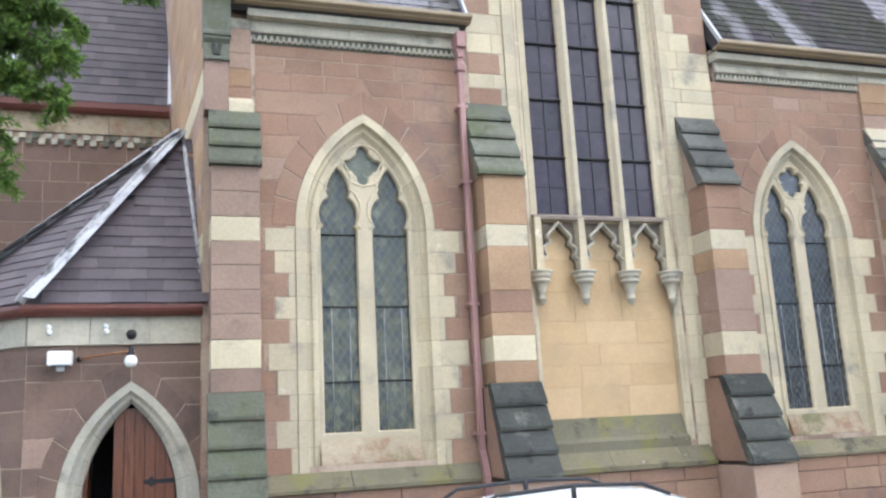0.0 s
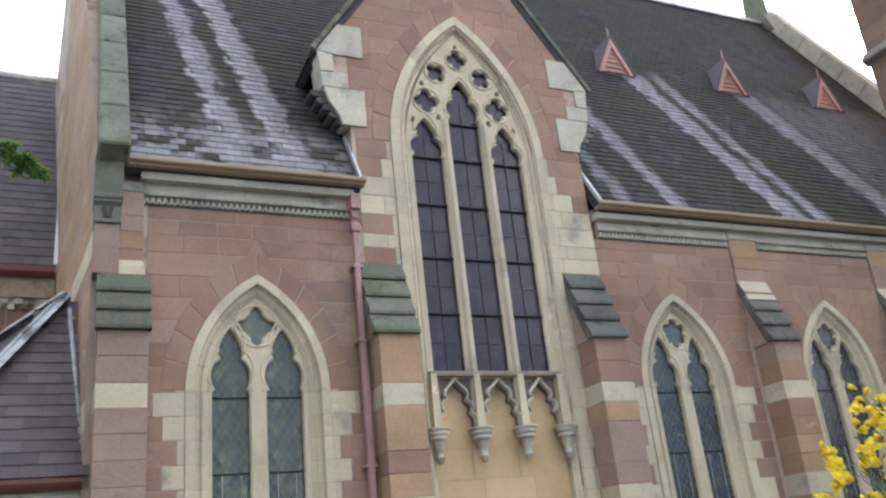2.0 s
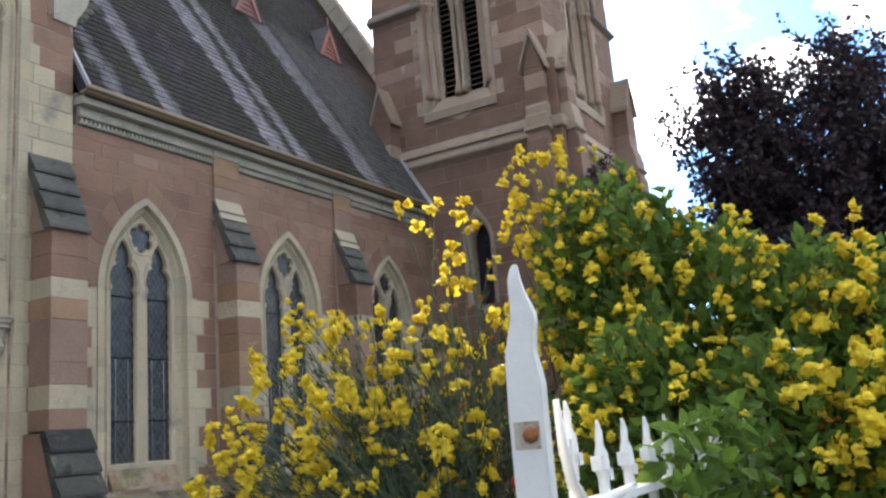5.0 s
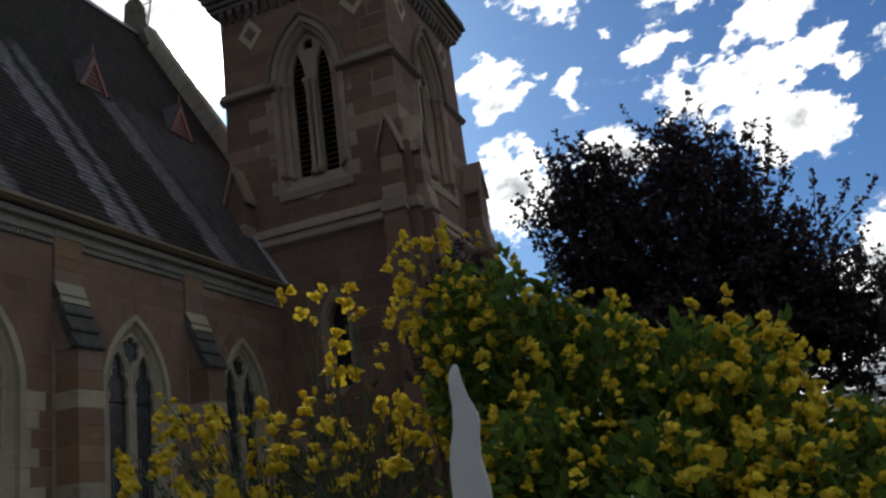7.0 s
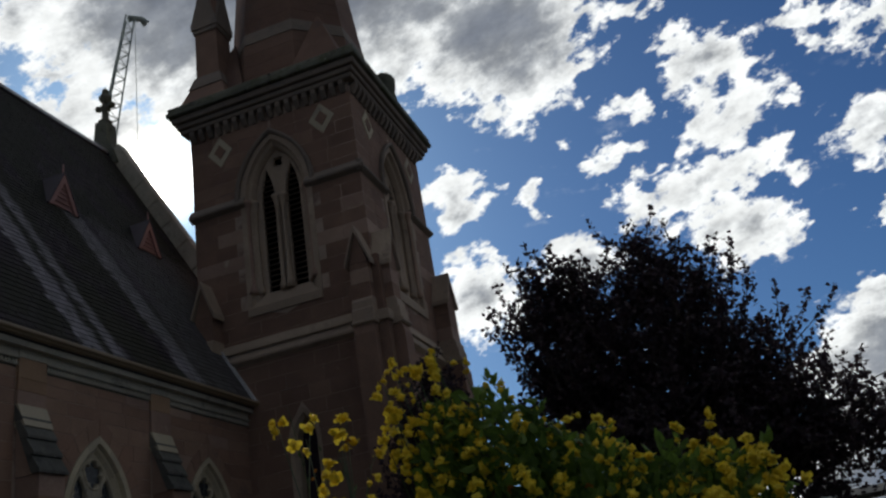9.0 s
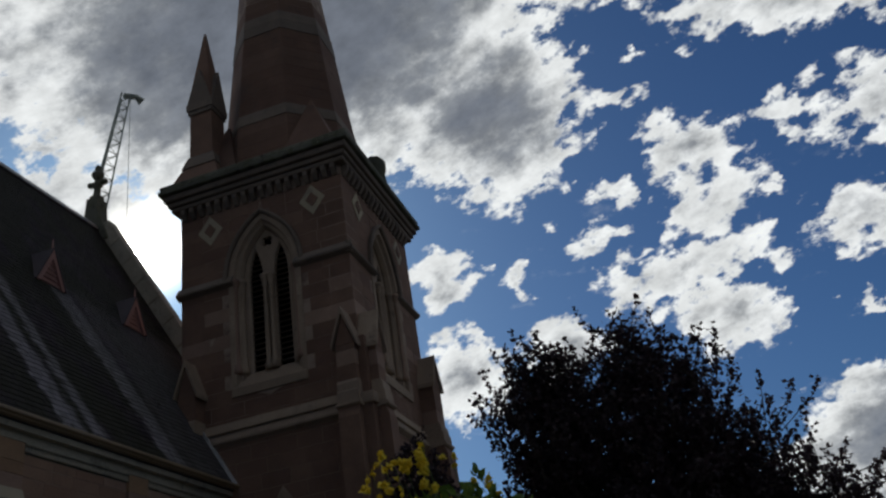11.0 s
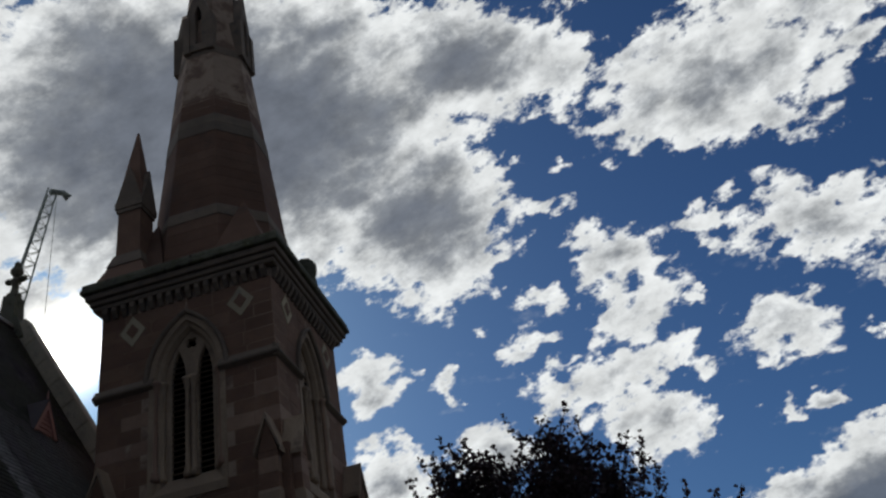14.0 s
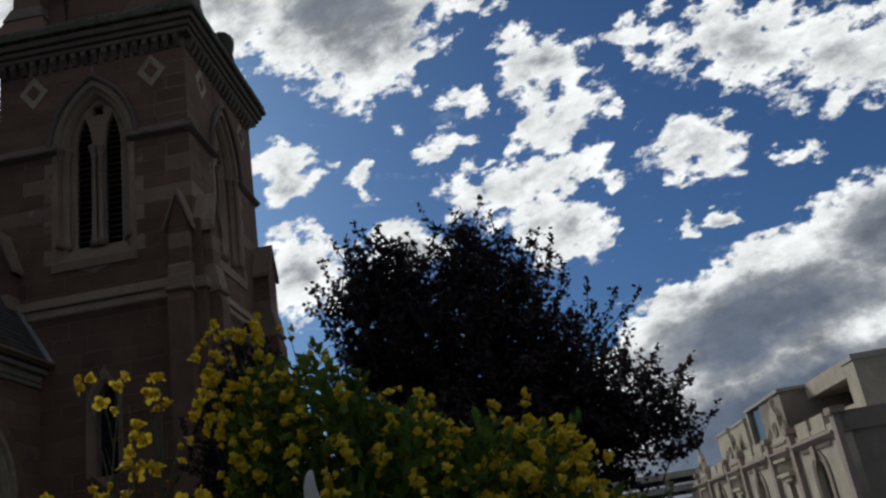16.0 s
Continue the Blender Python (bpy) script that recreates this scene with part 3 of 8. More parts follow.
def lay_courses(fr, bounds, courses, holes, parent, pick, rng, gap=0.011, out=0.0, deep=0.05, length=(0.5, 1.05)):
    """Ashlar in courses. bounds(z) gives the ends of the wall, each hole(z) a gap in it or None."""
    for i, (z0, z1) in enumerate(zip(courses, courses[1:])):
        lo, hi = z0 + gap / 2, z1 - gap / 2
        cuts_lo, cuts_hi = [bounds(lo)[0]], [bounds(hi)[0]]
        for hole in holes:
            a, b = hole(lo, i), hole(hi, i)
            if a is None and b is None:
                continue
            mid = (a or b)
            mid = (mid[0] + mid[1]) / 2
            a, b = a or (mid, mid), b or (mid, mid)
            cuts_lo += [a[0], a[1]]
            cuts_hi += [b[0], b[1]]
        cuts_lo.append(bounds(lo)[1])
        cuts_hi.append(bounds(hi)[1])
        for s in range(0, len(cuts_lo), 2):
            l0, l1, h0, h1 = cuts_lo[s], cuts_lo[s + 1], cuts_hi[s], cuts_hi[s + 1]
            if max(l1 - l0, h1 - h0) < 0.05:
                continue
            left, right = min(l0, h0), max(l1, h1)
            count = max(1, round((right - left) / rng.uniform(*length)))
            joints = [left + (right - left) * (j + rng.uniform(-0.22, 0.22)) / count for j in range(1, count)]
            joints = [x for x in joints if max(l0, h0) + 0.08 < x < min(l1, h1) - 0.08]
            ends = [(l0, h0)] + [(x, x) for x in joints] + [(l1, h1)]
            for (x0, y0), (x1, y1) in zip(ends, ends[1:]):
                x0, y0, x1, y1 = x0 + gap / 2, y0 + gap / 2, x1 - gap / 2, y1 - gap / 2
                if max(x1 - x0, y1 - y0) < 0.03:
                    continue
                x1, y1 = max(x1, x0 + 0.002), max(y1, y0 + 0.002)
                edge = (s > 0 and x0 < l0 + gap) or (s + 2 < len(cuts_lo) and x1 > l1 - gap)
                stone(fr, [(x0, lo), (x1, lo), (y1, hi), (y0, hi)], out + rng.uniform(0.0, 0.004), deep, pick(i, edge, rng), parent)


def slates(name, fr, inside, a0, a1, rows, wide, tall, material, parent, rng, singles=None, single_material=None, lap=0.6):
    """Slates in rows up a roof plane. inside(a, b) keeps a slate; singles(a, row) makes it an object of its own."""
    verts, faces = [], []
    one = None
    for r in range(rows):
        b = r * tall
        off = (r % 2) * wide / 2
        a = a0 - off
        while a < a1:
            w = wide
            l, h = max(a, a0), min(a + w, a1)
            if h - l > 0.04 and inside((l + h) / 2, b + tall / 2):
                j, t = rng.uniform(-0.006, 0.006), rng.uniform(0, 0.005)
                if singles and singles((l + h) / 2, r) and h - l > w * 0.98:
                    if one is None:
                        g = 0.004
                        vs = [fr.u * p + fr.v * q + fr.n * c for p, q, c in ((g, 0, 0.034), (wide - g, 0, 0.034), (wide - g, tall * (1 + lap), 0.012), (g, tall * (1 + lap), 0.012), (g, 0, 0.020), (wide - g, 0, 0.020))]
                        first = link("slate", vs, [(0, 1, 2, 3), (4, 5, 1, 0), (4, 0, 3), (5, 2, 1)], single_material, parent)
                        one = first.data
                        ob = first
                    else:
                        ob = new("slate", one)
                        ob.parent = parent
                    ob.location = fr.at(l, b + j, t)
                else:
                    k, g = len(verts), 0.004
                    verts += [fr.at(l + g, b + j, 0.034 + t), fr.at(h - g, b + j, 0.034 + t), fr.at(h - g, b + tall * (1 + lap), 0.012 + t), fr.at(l + g, b + tall * (1 + lap), 0.012 + t), fr.at(l + g, b + j, 0.020 + t), fr.at(h - g, b + j, 0.020 + t)]
                    faces += [(k, k + 1, k + 2, k + 3), (k + 4, k + 5, k + 1, k), (k + 4, k, k + 3), (k + 5, k + 2, k + 1)]
            a += w
    if fr.u.cross(fr.v).dot(fr.n) < 0:
        faces = [f[::-1] for f in faces]
    if verts:
        tagged(link(name, verts, faces, material, parent), kind="stuff")


# ---- the church ----
GZ = -0.8  # ground beside the church
GX = 7.55  # middle of the tall gabled bay
COURSES = [1.12, 1.46, 1.82, 2.17, 2.50, 2.87, 3.20, 3.52, 3.85, 4.17, 4.50, 4.85, 5.20, 5.53, 5.87, 6.20, 6.55, 6.83, 7.07]
BANDS = (4, 9)
QUOIN = [0.10, 0.30, 0.12, 0.30, 0.44, 0.10, 0.30, 0.12, 0.30, 0.44, 0.12]
rng = random.Random(7)


def ring_stones(fr, cx, secs, jambs, spring, parent, material, pieces=5, gap=0.006):
    """Moulded surround of a pointed opening, stone by stone. secs: (half, rise, outward) from the outside in."""
    def at(side, s, kind, f):
        half, rise, c = s
        if kind == "jamb":
            a, b = half, f
        else:
            r = (half * half + rise * rise) / (2 * half)
            end = math.acos((r - half) / r)
            a, b = r * math.cos(end * f) - (r - half), spring + r * math.sin(end * f)
        return fr.at(cx + side * a, b, c)

    for side in (-1, 1):
        runs = [("jamb", z0 + gap / 2, z1 - gap / 2, 1) for z0, z1 in zip(jambs, jambs[1:])]
        runs += [("arch", i / pieces + 0.0012, (i + 1) / pieces - 0.0012, 4) for i in range(pieces)]
        for kind, f0, f1, n in runs:
            verts, faces = [], []
            for i in range(n + 1):
                verts += [at(side, s, kind, f0 + (f1 - f0) * i / n) for s in secs]
            k = len(secs)
            for i in range(n):
                for j in range(k - 1):
                    q = (i * k + j, i * k + j + 1, (i + 1) * k + j + 1, (i + 1) * k + j)
                    faces.append(q if side < 0 else q[::-1])
            link("surround_stone", verts, faces, material, parent)


def voussoirs(fr, cx, inner, outer, spring, parent, material, pieces=6, out=0.006, deep=0.06):
    (h0, r0), (h1, r1) = inner, outer

    def at(half, rise, f):
        r = (half * half + rise * rise) / (2 * half)
        end = math.acos((r - half) / r)
        return r * math.cos(end * f) - (r - half), spring + r * math.sin(end * f)

    for side in (-1, 1):
        for i in range(pieces):
            f0, f1 = i / pieces + 0.003, (i + 1) / pieces - 0.003
            pts = [at(h1, r1, f0), at(h1, r1, (f0 + f1) / 2), at(h1, r1, f1), at(h0, r0, f1), at(h0, r0, (f0 + f1) / 2), at(h0, r0, f0)]
            pts = [(cx + side * a, b) for a, b in pts]
            stone(fr, pts if side > 0 else pts[::-1], out, deep, material, parent, 0.006, "voussoir")


HEAD = [(1.0, 0.0), (0.97, 0.06), (0.82, 0.11), (0.98, 0.20), (1.06, 0.38), (1.02, 0.55), (0.84, 0.72), (0.52, 0.82), (0.64, 0.92), (0.64, 1.06), (0.48, 1.24), (0.26, 1.42), (0.0, 1.56)]


def light_outline(cx, half, sill, spring, scale=1.0):
    """A light with a cusped head."""
    right = [(cx + half * a, spring + half * 2.35 * b * scale) for a, b in HEAD]
    left = [(2 * cx - a, b) for a, b in right[-2::-1]]
    return [(cx - half, sill), (cx + half, sill)] + right + left


def foil(cx, cz, r, lobes, turn=0.0, steps=11):
    """A foiled opening such as a quatrefoil."""
    pts = []
    for i in range(lobes):
        mid = turn + 2 * math.pi * i / lobes
        away, lobe = (0.58, 0.44) if lobes < 6 else (0.66, 0.345)
        ox, oz = cx + r * away * math.cos(mid), cz + r * away * math.sin(mid)
        wide = math.pi / 2 + math.pi / lobes - math.acos(min(1.0, away * math.sin(math.pi / lobes) / lobe)) - 0.05
        for j in range(steps):
            t = mid - wide + 2 * wide * j / (steps - 1)
            pts.append((ox + r * lobe * math.cos(t), oz + r * lobe * math.sin(t)))
    return pts


def pointed_foil(cx, cz, r, steps=40):
    """A four-lobed opening whose lobes come to a point."""
    pts = []
    for i in range(steps):
        t = 2 * math.pi * i / steps
        lobe = abs(math.cos(2 * t))
        k = r * (0.52 + 0.30 * lobe ** 1.2 + 0.18 * max(0.0, 1 - abs(math.sin(2 * t)) * 3.0)) if abs(math.sin(2 * t)) < 0.75 else r * 0.56
        pts.append((cx + k * math.cos(t), cz + k * math.sin(t)))
    return pts


def teardrop(cx, cz, r, turn, steps=10):
    pts = []
    for i in range(steps):
        t = 2 * math.pi * i / steps
        k = r * (1 + 0.7 * max(0.0, math.cos(t - turn)) ** 4)
        pts.append((cx + k * math.cos(t), cz + k * math.sin(t)))
    return pts


def ring_mould(fr, cx, cz, r, c, parent, material, thick=0.016):
    """Raised roll round a foiled eye."""
    pts = [fr.at(cx + r * math.cos(2 * math.pi * i / 20), cz + r * math.sin(2 * math.pi * i / 20), c) for i in range(21)]
    tube("eye_moulding", pts, thick, material, parent, sides=6)


def head_mould(fr, cx, half, spring, scale, c, parent, material, thick=0.016):
    """Raised roll that follows the cusped head of a light."""
    pts = [fr.at(a, b, c) for a, b in light_outline(cx, half, 0, spring, scale)[2:]]
    tube("head_moulding", pts, thick, material, parent, sides=6)


def lattice(name, fr, x0, x1, z0, z1, c, parent, step=0.115, slope=1.55, wide=0.007):
    """Diamond leading across a light."""
    verts, faces = [], []
    for s in (slope, -slope):
        b = z0 - abs(slope) * (x1 - x0)
        while b < z1 + abs(slope) * (x1 - x0):
            ends = []
            for x in (x0, x1):
                ends.append((x, b + s * (x - (x0 if s > 0 else x1)) * 1.0))
            (xa, za), (xb, zb) = ends
            if za > zb:
                (xa, za), (xb, zb) = (xb, zb), (xa, za)
            if zb > z0 and za < z1:
                if za < z0:
                    xa, za = xa + (xb - xa) * (z0 - za) / (zb - za), z0
                if zb > z1:
                    xb, zb = xa + (xb - xa) * (z1 - za) / (zb - za), z1
                if abs(zb - za) > 0.01:
                    k = len(verts)
                    verts += [fr.at(xa, za - wide, c), fr.at(xb, zb - wide, c), fr.at(xb, zb + wide, c), fr.at(xa, za + wide, c)]
                    faces.append((k, k + 1, k + 2, k + 3))
            b += step * slope
    return link(name, verts, faces, LATTICE, parent)


def quarries(fr, cx, half, z0, z1, c, material, parent):
    """Diamond panes of one light, each set at a slightly different tilt."""
    verts, faces = [], []
    du, dv = 0.0575, 0.089
    for j in range(int((z1 - z0) / dv)):
        for i in range(-5, 6):
            if (i + j) % 2:
                continue
            a, b = cx + i * du, z0 + (j + 0.5) * dv
            if abs(i * du) > half:
                continue
            s, t = rng.uniform(-0.0022, 0.0022), rng.uniform(-0.0022, 0.0022)
            k = len(verts)
            verts += [fr.at(a - du, b, c - s), fr.at(a, b - dv, c - t), fr.at(a + du, b, c + s), fr.at(a, b + dv, c + t)]
            faces.append((k, k + 1, k + 2, k + 3))
    return tagged(link("glazing", verts, faces, material, parent, "diamond-leaded glass light"), kind="stuff")


def window_surround(fr, cx, w, half, rise, sill, spring, inner, courses, quoins, rng):
    secs = [(half, rise, -0.06), (half, rise, 0.02), (half - 0.13, rise - 0.14, 0.02), (half - 0.155, rise - 0.175, -0.075), (half - 0.20, rise - 0.22, -0.085), (half - 0.23, rise - 0.25, -0.05), (inner, rise - (half - inner) * 1.05, -0.13), (inner, rise - (half - inner) * 1.05, -0.26)]
    ring_stones(fr, cx, secs, courses, spring, w, CREAM)
    for i, (z0, z1) in enumerate(zip(courses, courses[1:])):
        for side in (-1, 1):
            a, b = cx + side * (half + 0.004), cx + side * (half + quoins[i % len(quoins)] * rng.uniform(0.85, 1.0))
            a, b = min(a, b), max(a, b)
            stone(fr, [(a, z0 + 0.004), (b - 0.004, z0 + 0.004), (b - 0.004, z1 - 0.004), (a, z1 - 0.004)], 0.005 + rng.uniform(0, 0.004), 0.06, CREAM, w, name="quoin_stone")


def aisle_window(number, cx, head, glass, label):
    """Two cusped lights under a foiled eye, in a moulded cream surround."""
    w = empty(f"window_{number}", label, "window", "pointed side windows", "structure", SOUTH.at(cx, 1.3))
    w.location = (0, 0, 0)
    sill, spring = 1.63, 4.53
    window_surround(SOUTH, cx, w, 1.03, 1.74, sill, spring, 0.72, [1.12] + COURSES[1:11] + [spring], QUOIN, rng)
    voussoirs(SOUTH, cx, (1.035, 1.745), (1.36, 2.10), spring, w, RED, 6)
    stone(SOUTH, [(cx - 0.20, spring + 1.80), (cx + 0.20, spring + 1.80), (cx + 0.16, spring + 2.20), (cx, spring + 2.38), (cx - 0.16, spring + 2.20)], 0.001, 0.05, RED, w, 0.003, "voussoir")
    edge = gothic(cx, 0.74, sill - 0.1, spring, 1.46)
    holes = [light_outline(cx - 0.385, 0.262, sill, spring - 0.02), light_outline(cx + 0.385, 0.262, sill, spring - 0.02)]
    holes.append(pointed_foil(cx, spring + 0.98, 0.34) if head == 4 else foil(cx, spring + 1.0, 0.265, 6, math.pi / 6))
    plate("tracery", SOUTH, [edge] + holes, -0.27, -0.13, CREAM, w, chamfer=0.018)
    ring_mould(SOUTH, cx, spring + (0.98 if head == 4 else 1.0), 0.315 if head == 4 else 0.295, -0.128, w, CREAM)
    for s in (-1, 1):
        lx = cx + s * 0.385
        head_mould(SOUTH, lx, 0.315, spring + 0.0, 1.0, -0.128, w, CREAM)
        quarries(SOUTH, lx, 0.262, sill, spring + 0.95, -0.222, glass, w)
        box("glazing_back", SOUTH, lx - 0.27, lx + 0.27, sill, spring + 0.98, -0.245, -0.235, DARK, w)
        lattice("lead_lattice", SOUTH, lx - 0.262, lx + 0.262, sill, spring + 0.95, -0.218, w)
        tube("guard_wire", [SOUTH.at(lx - 0.12, sill, -0.205), SOUTH.at(lx - 0.12, 3.38, -0.205)], 0.004, LEAD, w, sides=5)
        tube("guard_wire", [SOUTH.at(lx + 0.14, sill, -0.205), SOUTH.at(lx + 0.14, 3.38, -0.205)], 0.004, LEAD, w, sides=5)
        for z in (2.33, 3.40, 4.46):
            tube("saddle_bar", [SOUTH.at(lx - 0.262, z, -0.20), SOUTH.at(lx + 0.262, z, -0.20)], 0.011, IRON, w, sides=6)
    box("eye_glazing", SOUTH, cx - 0.30, cx + 0.30, spring + 0.66, spring + 1.30, -0.215, -0.205, glass, w)
    profile("sill", SOUTH, [(-0.30, sill + 0.02), (-0.16, sill), (-0.012, 1.22), (-0.012, 1.12), (-0.30, 1.12)], cx - 0.72, cx + 0.72, SILL, w, "sloping stone sill")
    return w


def window_hole(cx):
    def hole(z, i):
        if z < 4.53:
            h = 1.03 + QUOIN[min(i, 10)]
        else:
            h = arch_half(1.355, 4.53, 2.10, z)
        return None if h is None else (cx - h, cx + h)
    return hole


def pick_wall(i, edge, r):
    if i in BANDS and r.random() < 0.15:
        return CREAM
    return TAN if r.random() < 0.04 else RED


def bay(number, x0, x1, s0, s1, cx):
    """One bay of the side wall: core, courses of ashlar, plinth, nailhead frieze."""
    core = plate(f"wall_south_{number}", SOUTH, [[(x0, GZ), (x1, GZ), (x1, 7.85), (x0, 7.85)], gothic(cx, 0.90, 1.2, 4.53, 1.60)], -0.55, -0.004, MORTAR)
    tagged(core, "coursed red sandstone church wall with pale joints", "wall", kind="structure")
    lay_courses(SOUTH, lambda z: (s0, s1), COURSES + [7.265], [window_hole(cx)], core, pick_wall, rng)
    low = [GZ - 0.05, -0.42, -0.05, 0.32, 0.66, 0.86]
    lay_courses(SOUTH, lambda z: (s0, s1), low, [], core, lambda i, e, r: RED, rng, out=0.14, deep=0.20, length=(0.7, 1.2))
    x = s0
    while x < s1 - 0.05:
        n = min(x + rng.uniform(0.9, 1.4), s1)
        profile("plinth_weathering", SOUTH, [(-0.04, 1.14), (0.012, 1.12), (0.15, 0.93), (0.19, 0.92), (0.19, 0.87), (0.15, 0.855), (-0.04, 0.855)], x + 0.003, n - 0.003, MOSSY, core)
        x = n
    return core


def frieze(parent, x0, x1):
    """Zigzag nailhead course under a pale fascia."""
    box("frieze_bed", SOUTH, x0, x1, 7.265, 7.43, -0.02, 0.008, WEATHERED, parent)
    n = round((x1 - x0) / 0.088)
    step = (x1 - x0) / n
    me = None
    for i in range(n):
        if me is None:
            flat = ((-step * 0.495, 0.015), (0, 0.135), (step * 0.495, 0.015), (-step * 0.20, 0.015), (0, 0.062), (step * 0.20, 0.015))
            vs = [SOUTH.u * a + SOUTH.v * b + SOUTH.n * c for c in (0.0, 0.045) for a, b in flat]
            first = link("nailhead", vs, [(6, 9, 10, 7), (7, 10, 11, 8), (0, 6, 7, 1), (1, 7, 8, 2), (3, 4, 10, 9), (4, 5, 11, 10), (0, 3, 9, 6), (2, 8, 11, 5)], PALE, parent)
            me = first.data
            ob = first
        else:
            ob = new("nailhead", me)
            ob.parent = parent
        ob.location = SOUTH.at(x0 + step * (i + 0.5), 7.275, 0.008)
    profile("frieze_lip", SOUTH, [(0, 7.415), (0.075, 7.415), (0.085, 7.44), (0.06, 7.455), (0, 7.455)], x0, x1, PALE, parent)
    x = x0
    while x < x1 - 0.1:
        e = min(x + rng.uniform(0.9, 1.5), x1)
        e = x1 if x1 - e < 0.4 else e
        stone(SOUTH, [(x + 0.003, 7.459), (e - 0.003, 7.459), (e - 0.003, 7.61), (x + 0.003, 7.61)], 0.05, 0.08, PALE, parent, name="fascia_stone")
        x = e
    box("eaves_board", SOUTH, x0 - 0.05, x1 + 0.05, 7.612, 7.748, -0.05, 0.20, PALE, parent)


def gutter(name, x0, x1, label):
    """Ogee eaves gutter in lengths that meet under narrow straps."""
    g = empty(name, label, "gutter", "eaves gutters")
    prof = [(0.20, 7.750), (0.30, 7.750), (0.345, 7.757), (0.355, 7.778), (0.405, 7.792), (0.425, 7.812), (0.425, 7.862), (0.408, 7.862), (0.40, 7.825), (0.33, 7.795), (0.20, 7.795)]
    strap = [(0.198, 7.744), (0.30, 7.744), (0.351, 7.751), (0.361, 7.773), (0.411, 7.787), (0.431, 7.808), (0.431, 7.866), (0.42, 7.866), (0.42, 7.815), (0.198, 7.79)]
    n = max(2, round((x1 - x0) / 1.83))
    for k in range(n):
        a, b = x0 + (x1 - x0) * k / n, x0 + (x1 - x0) * (k + 1) / n
        profile("gutter_length", SOUTH, prof, a + 0.001, b - 0.001, GUTTER, g)
        if k:
            profile("gutter_strap", SOUTH, strap, a - 0.035, a + 0.035, GUTTER, g)
    return g


BAYS = [(1, 1.46, 5.35, 2.13, 5.33, 3.71), (3, 9.95, 13.37, 9.82, 13.02, 11.40), (4, 13.37, 17.21, 13.73, 16.86, 15.24), (5, 17.21, 21.0, 17.57, 20.99, 19.08)]
for number, x0, x1, s0, s1, cx in BAYS:
    wall = bay(number, x0, x1, s0, s1, cx)
    frieze(wall, *((2.07, 5.20) if number == 1 else (max(s0, 9.98), s1)))
aisle_window(1, 3.71, 4, GREEN_GLASS, "pointed two-light window with quatrefoil and greenish leaded glass")
aisle_window(2, 11.40, 6, GREY_GLASS, "pointed two-light window with sexfoil and dark leaded glass")
aisle_window(3, 15.24, 6, GREY_GLASS, "pointed two-light window with sexfoil and dark leaded glass")
aisle_window(4, 19.08, 6, GREY_GLASS, "pointed two-light window with sexfoil and dark leaded glass")
gutter("gutter", 1.78, 5.40, "ochre painted ogee gutter under the chancel slates")
gutter("gutter", 9.86, 20.98, "ochre painted ogee gutter under the nave slates")


# tall gabled bay with the three-light window over a blind panel
def gable_ends(z):
    if z < 9.0:
        return 5.42, 9.88
    if z < 10.8:
        return GX - 2.2, GX + 2.2
    h = (14.42 - z) / 1.47
    return GX - h, GX + h


core = plate("wall_south_2", SOUTH, [[(5.35, GZ), (9.95, GZ), (9.86, 9.0), (9.86, 9.2), (10.15, 9.7), (10.22, 10.42), (GX, 14.40), (4.88, 10.42), (4.95, 9.7), (5.24, 9.2), (5.35, 9.0)], gothic(GX, 1.29, 1.25, 8.75, 2.62)], -0.60, -0.004, MORTAR)
tagged(core, "tall gabled red sandstone wall with cream dressings", "wall", kind="structure")
TALL = COURSES + [7.42, 7.76, 8.1, 8.45, 8.8, 9.12, 9.45, 9.8, 10.2, 10.55, 10.9, 11.25, 11.6, 11.95, 12.3, 12.65, 13.0, 13.35, 13.7, 14.1]
GQ = [0.14, 0.34]


def gable_hole(z, i):
    if z < 8.8:
        h = 1.50 + GQ[i % 2] * 0.6
    else:
        h = arch_half(1.83, 8.8, 3.26, z)
    return None if h is None else (GX - h, GX + h)


def pick_gable(i, edge, r):
    k = r.random()
    if i > 20:
        return TAN if k < 0.08 else RED
    return CREAM if k < 0.26 else TAN if k < 0.60 else RED


lay_courses(SOUTH, gable_ends, TALL, [gable_hole], core, pick_gable, rng, length=(0.4, 0.7))
lay_courses(SOUTH, lambda z: (5.42, 9.95), [GZ - 0.05, -0.42, -0.05, 0.32, 0.66, 0.86], [], core, lambda i, e, r: RED, rng, out=0.14, deep=0.20, length=(0.7, 1.2))
for x in (6.1, 7.3, 8.5):
    profile("plinth_weathering", SOUTH, [(-0.04, 1.16), (0.0, 1.16), (0.15, 0.95), (0.19, 0.94), (0.19, 0.87), (0.15, 0.855), (-0.04, 0.855)], x, min(x + 1.194, 9.05), MOSSY, core)

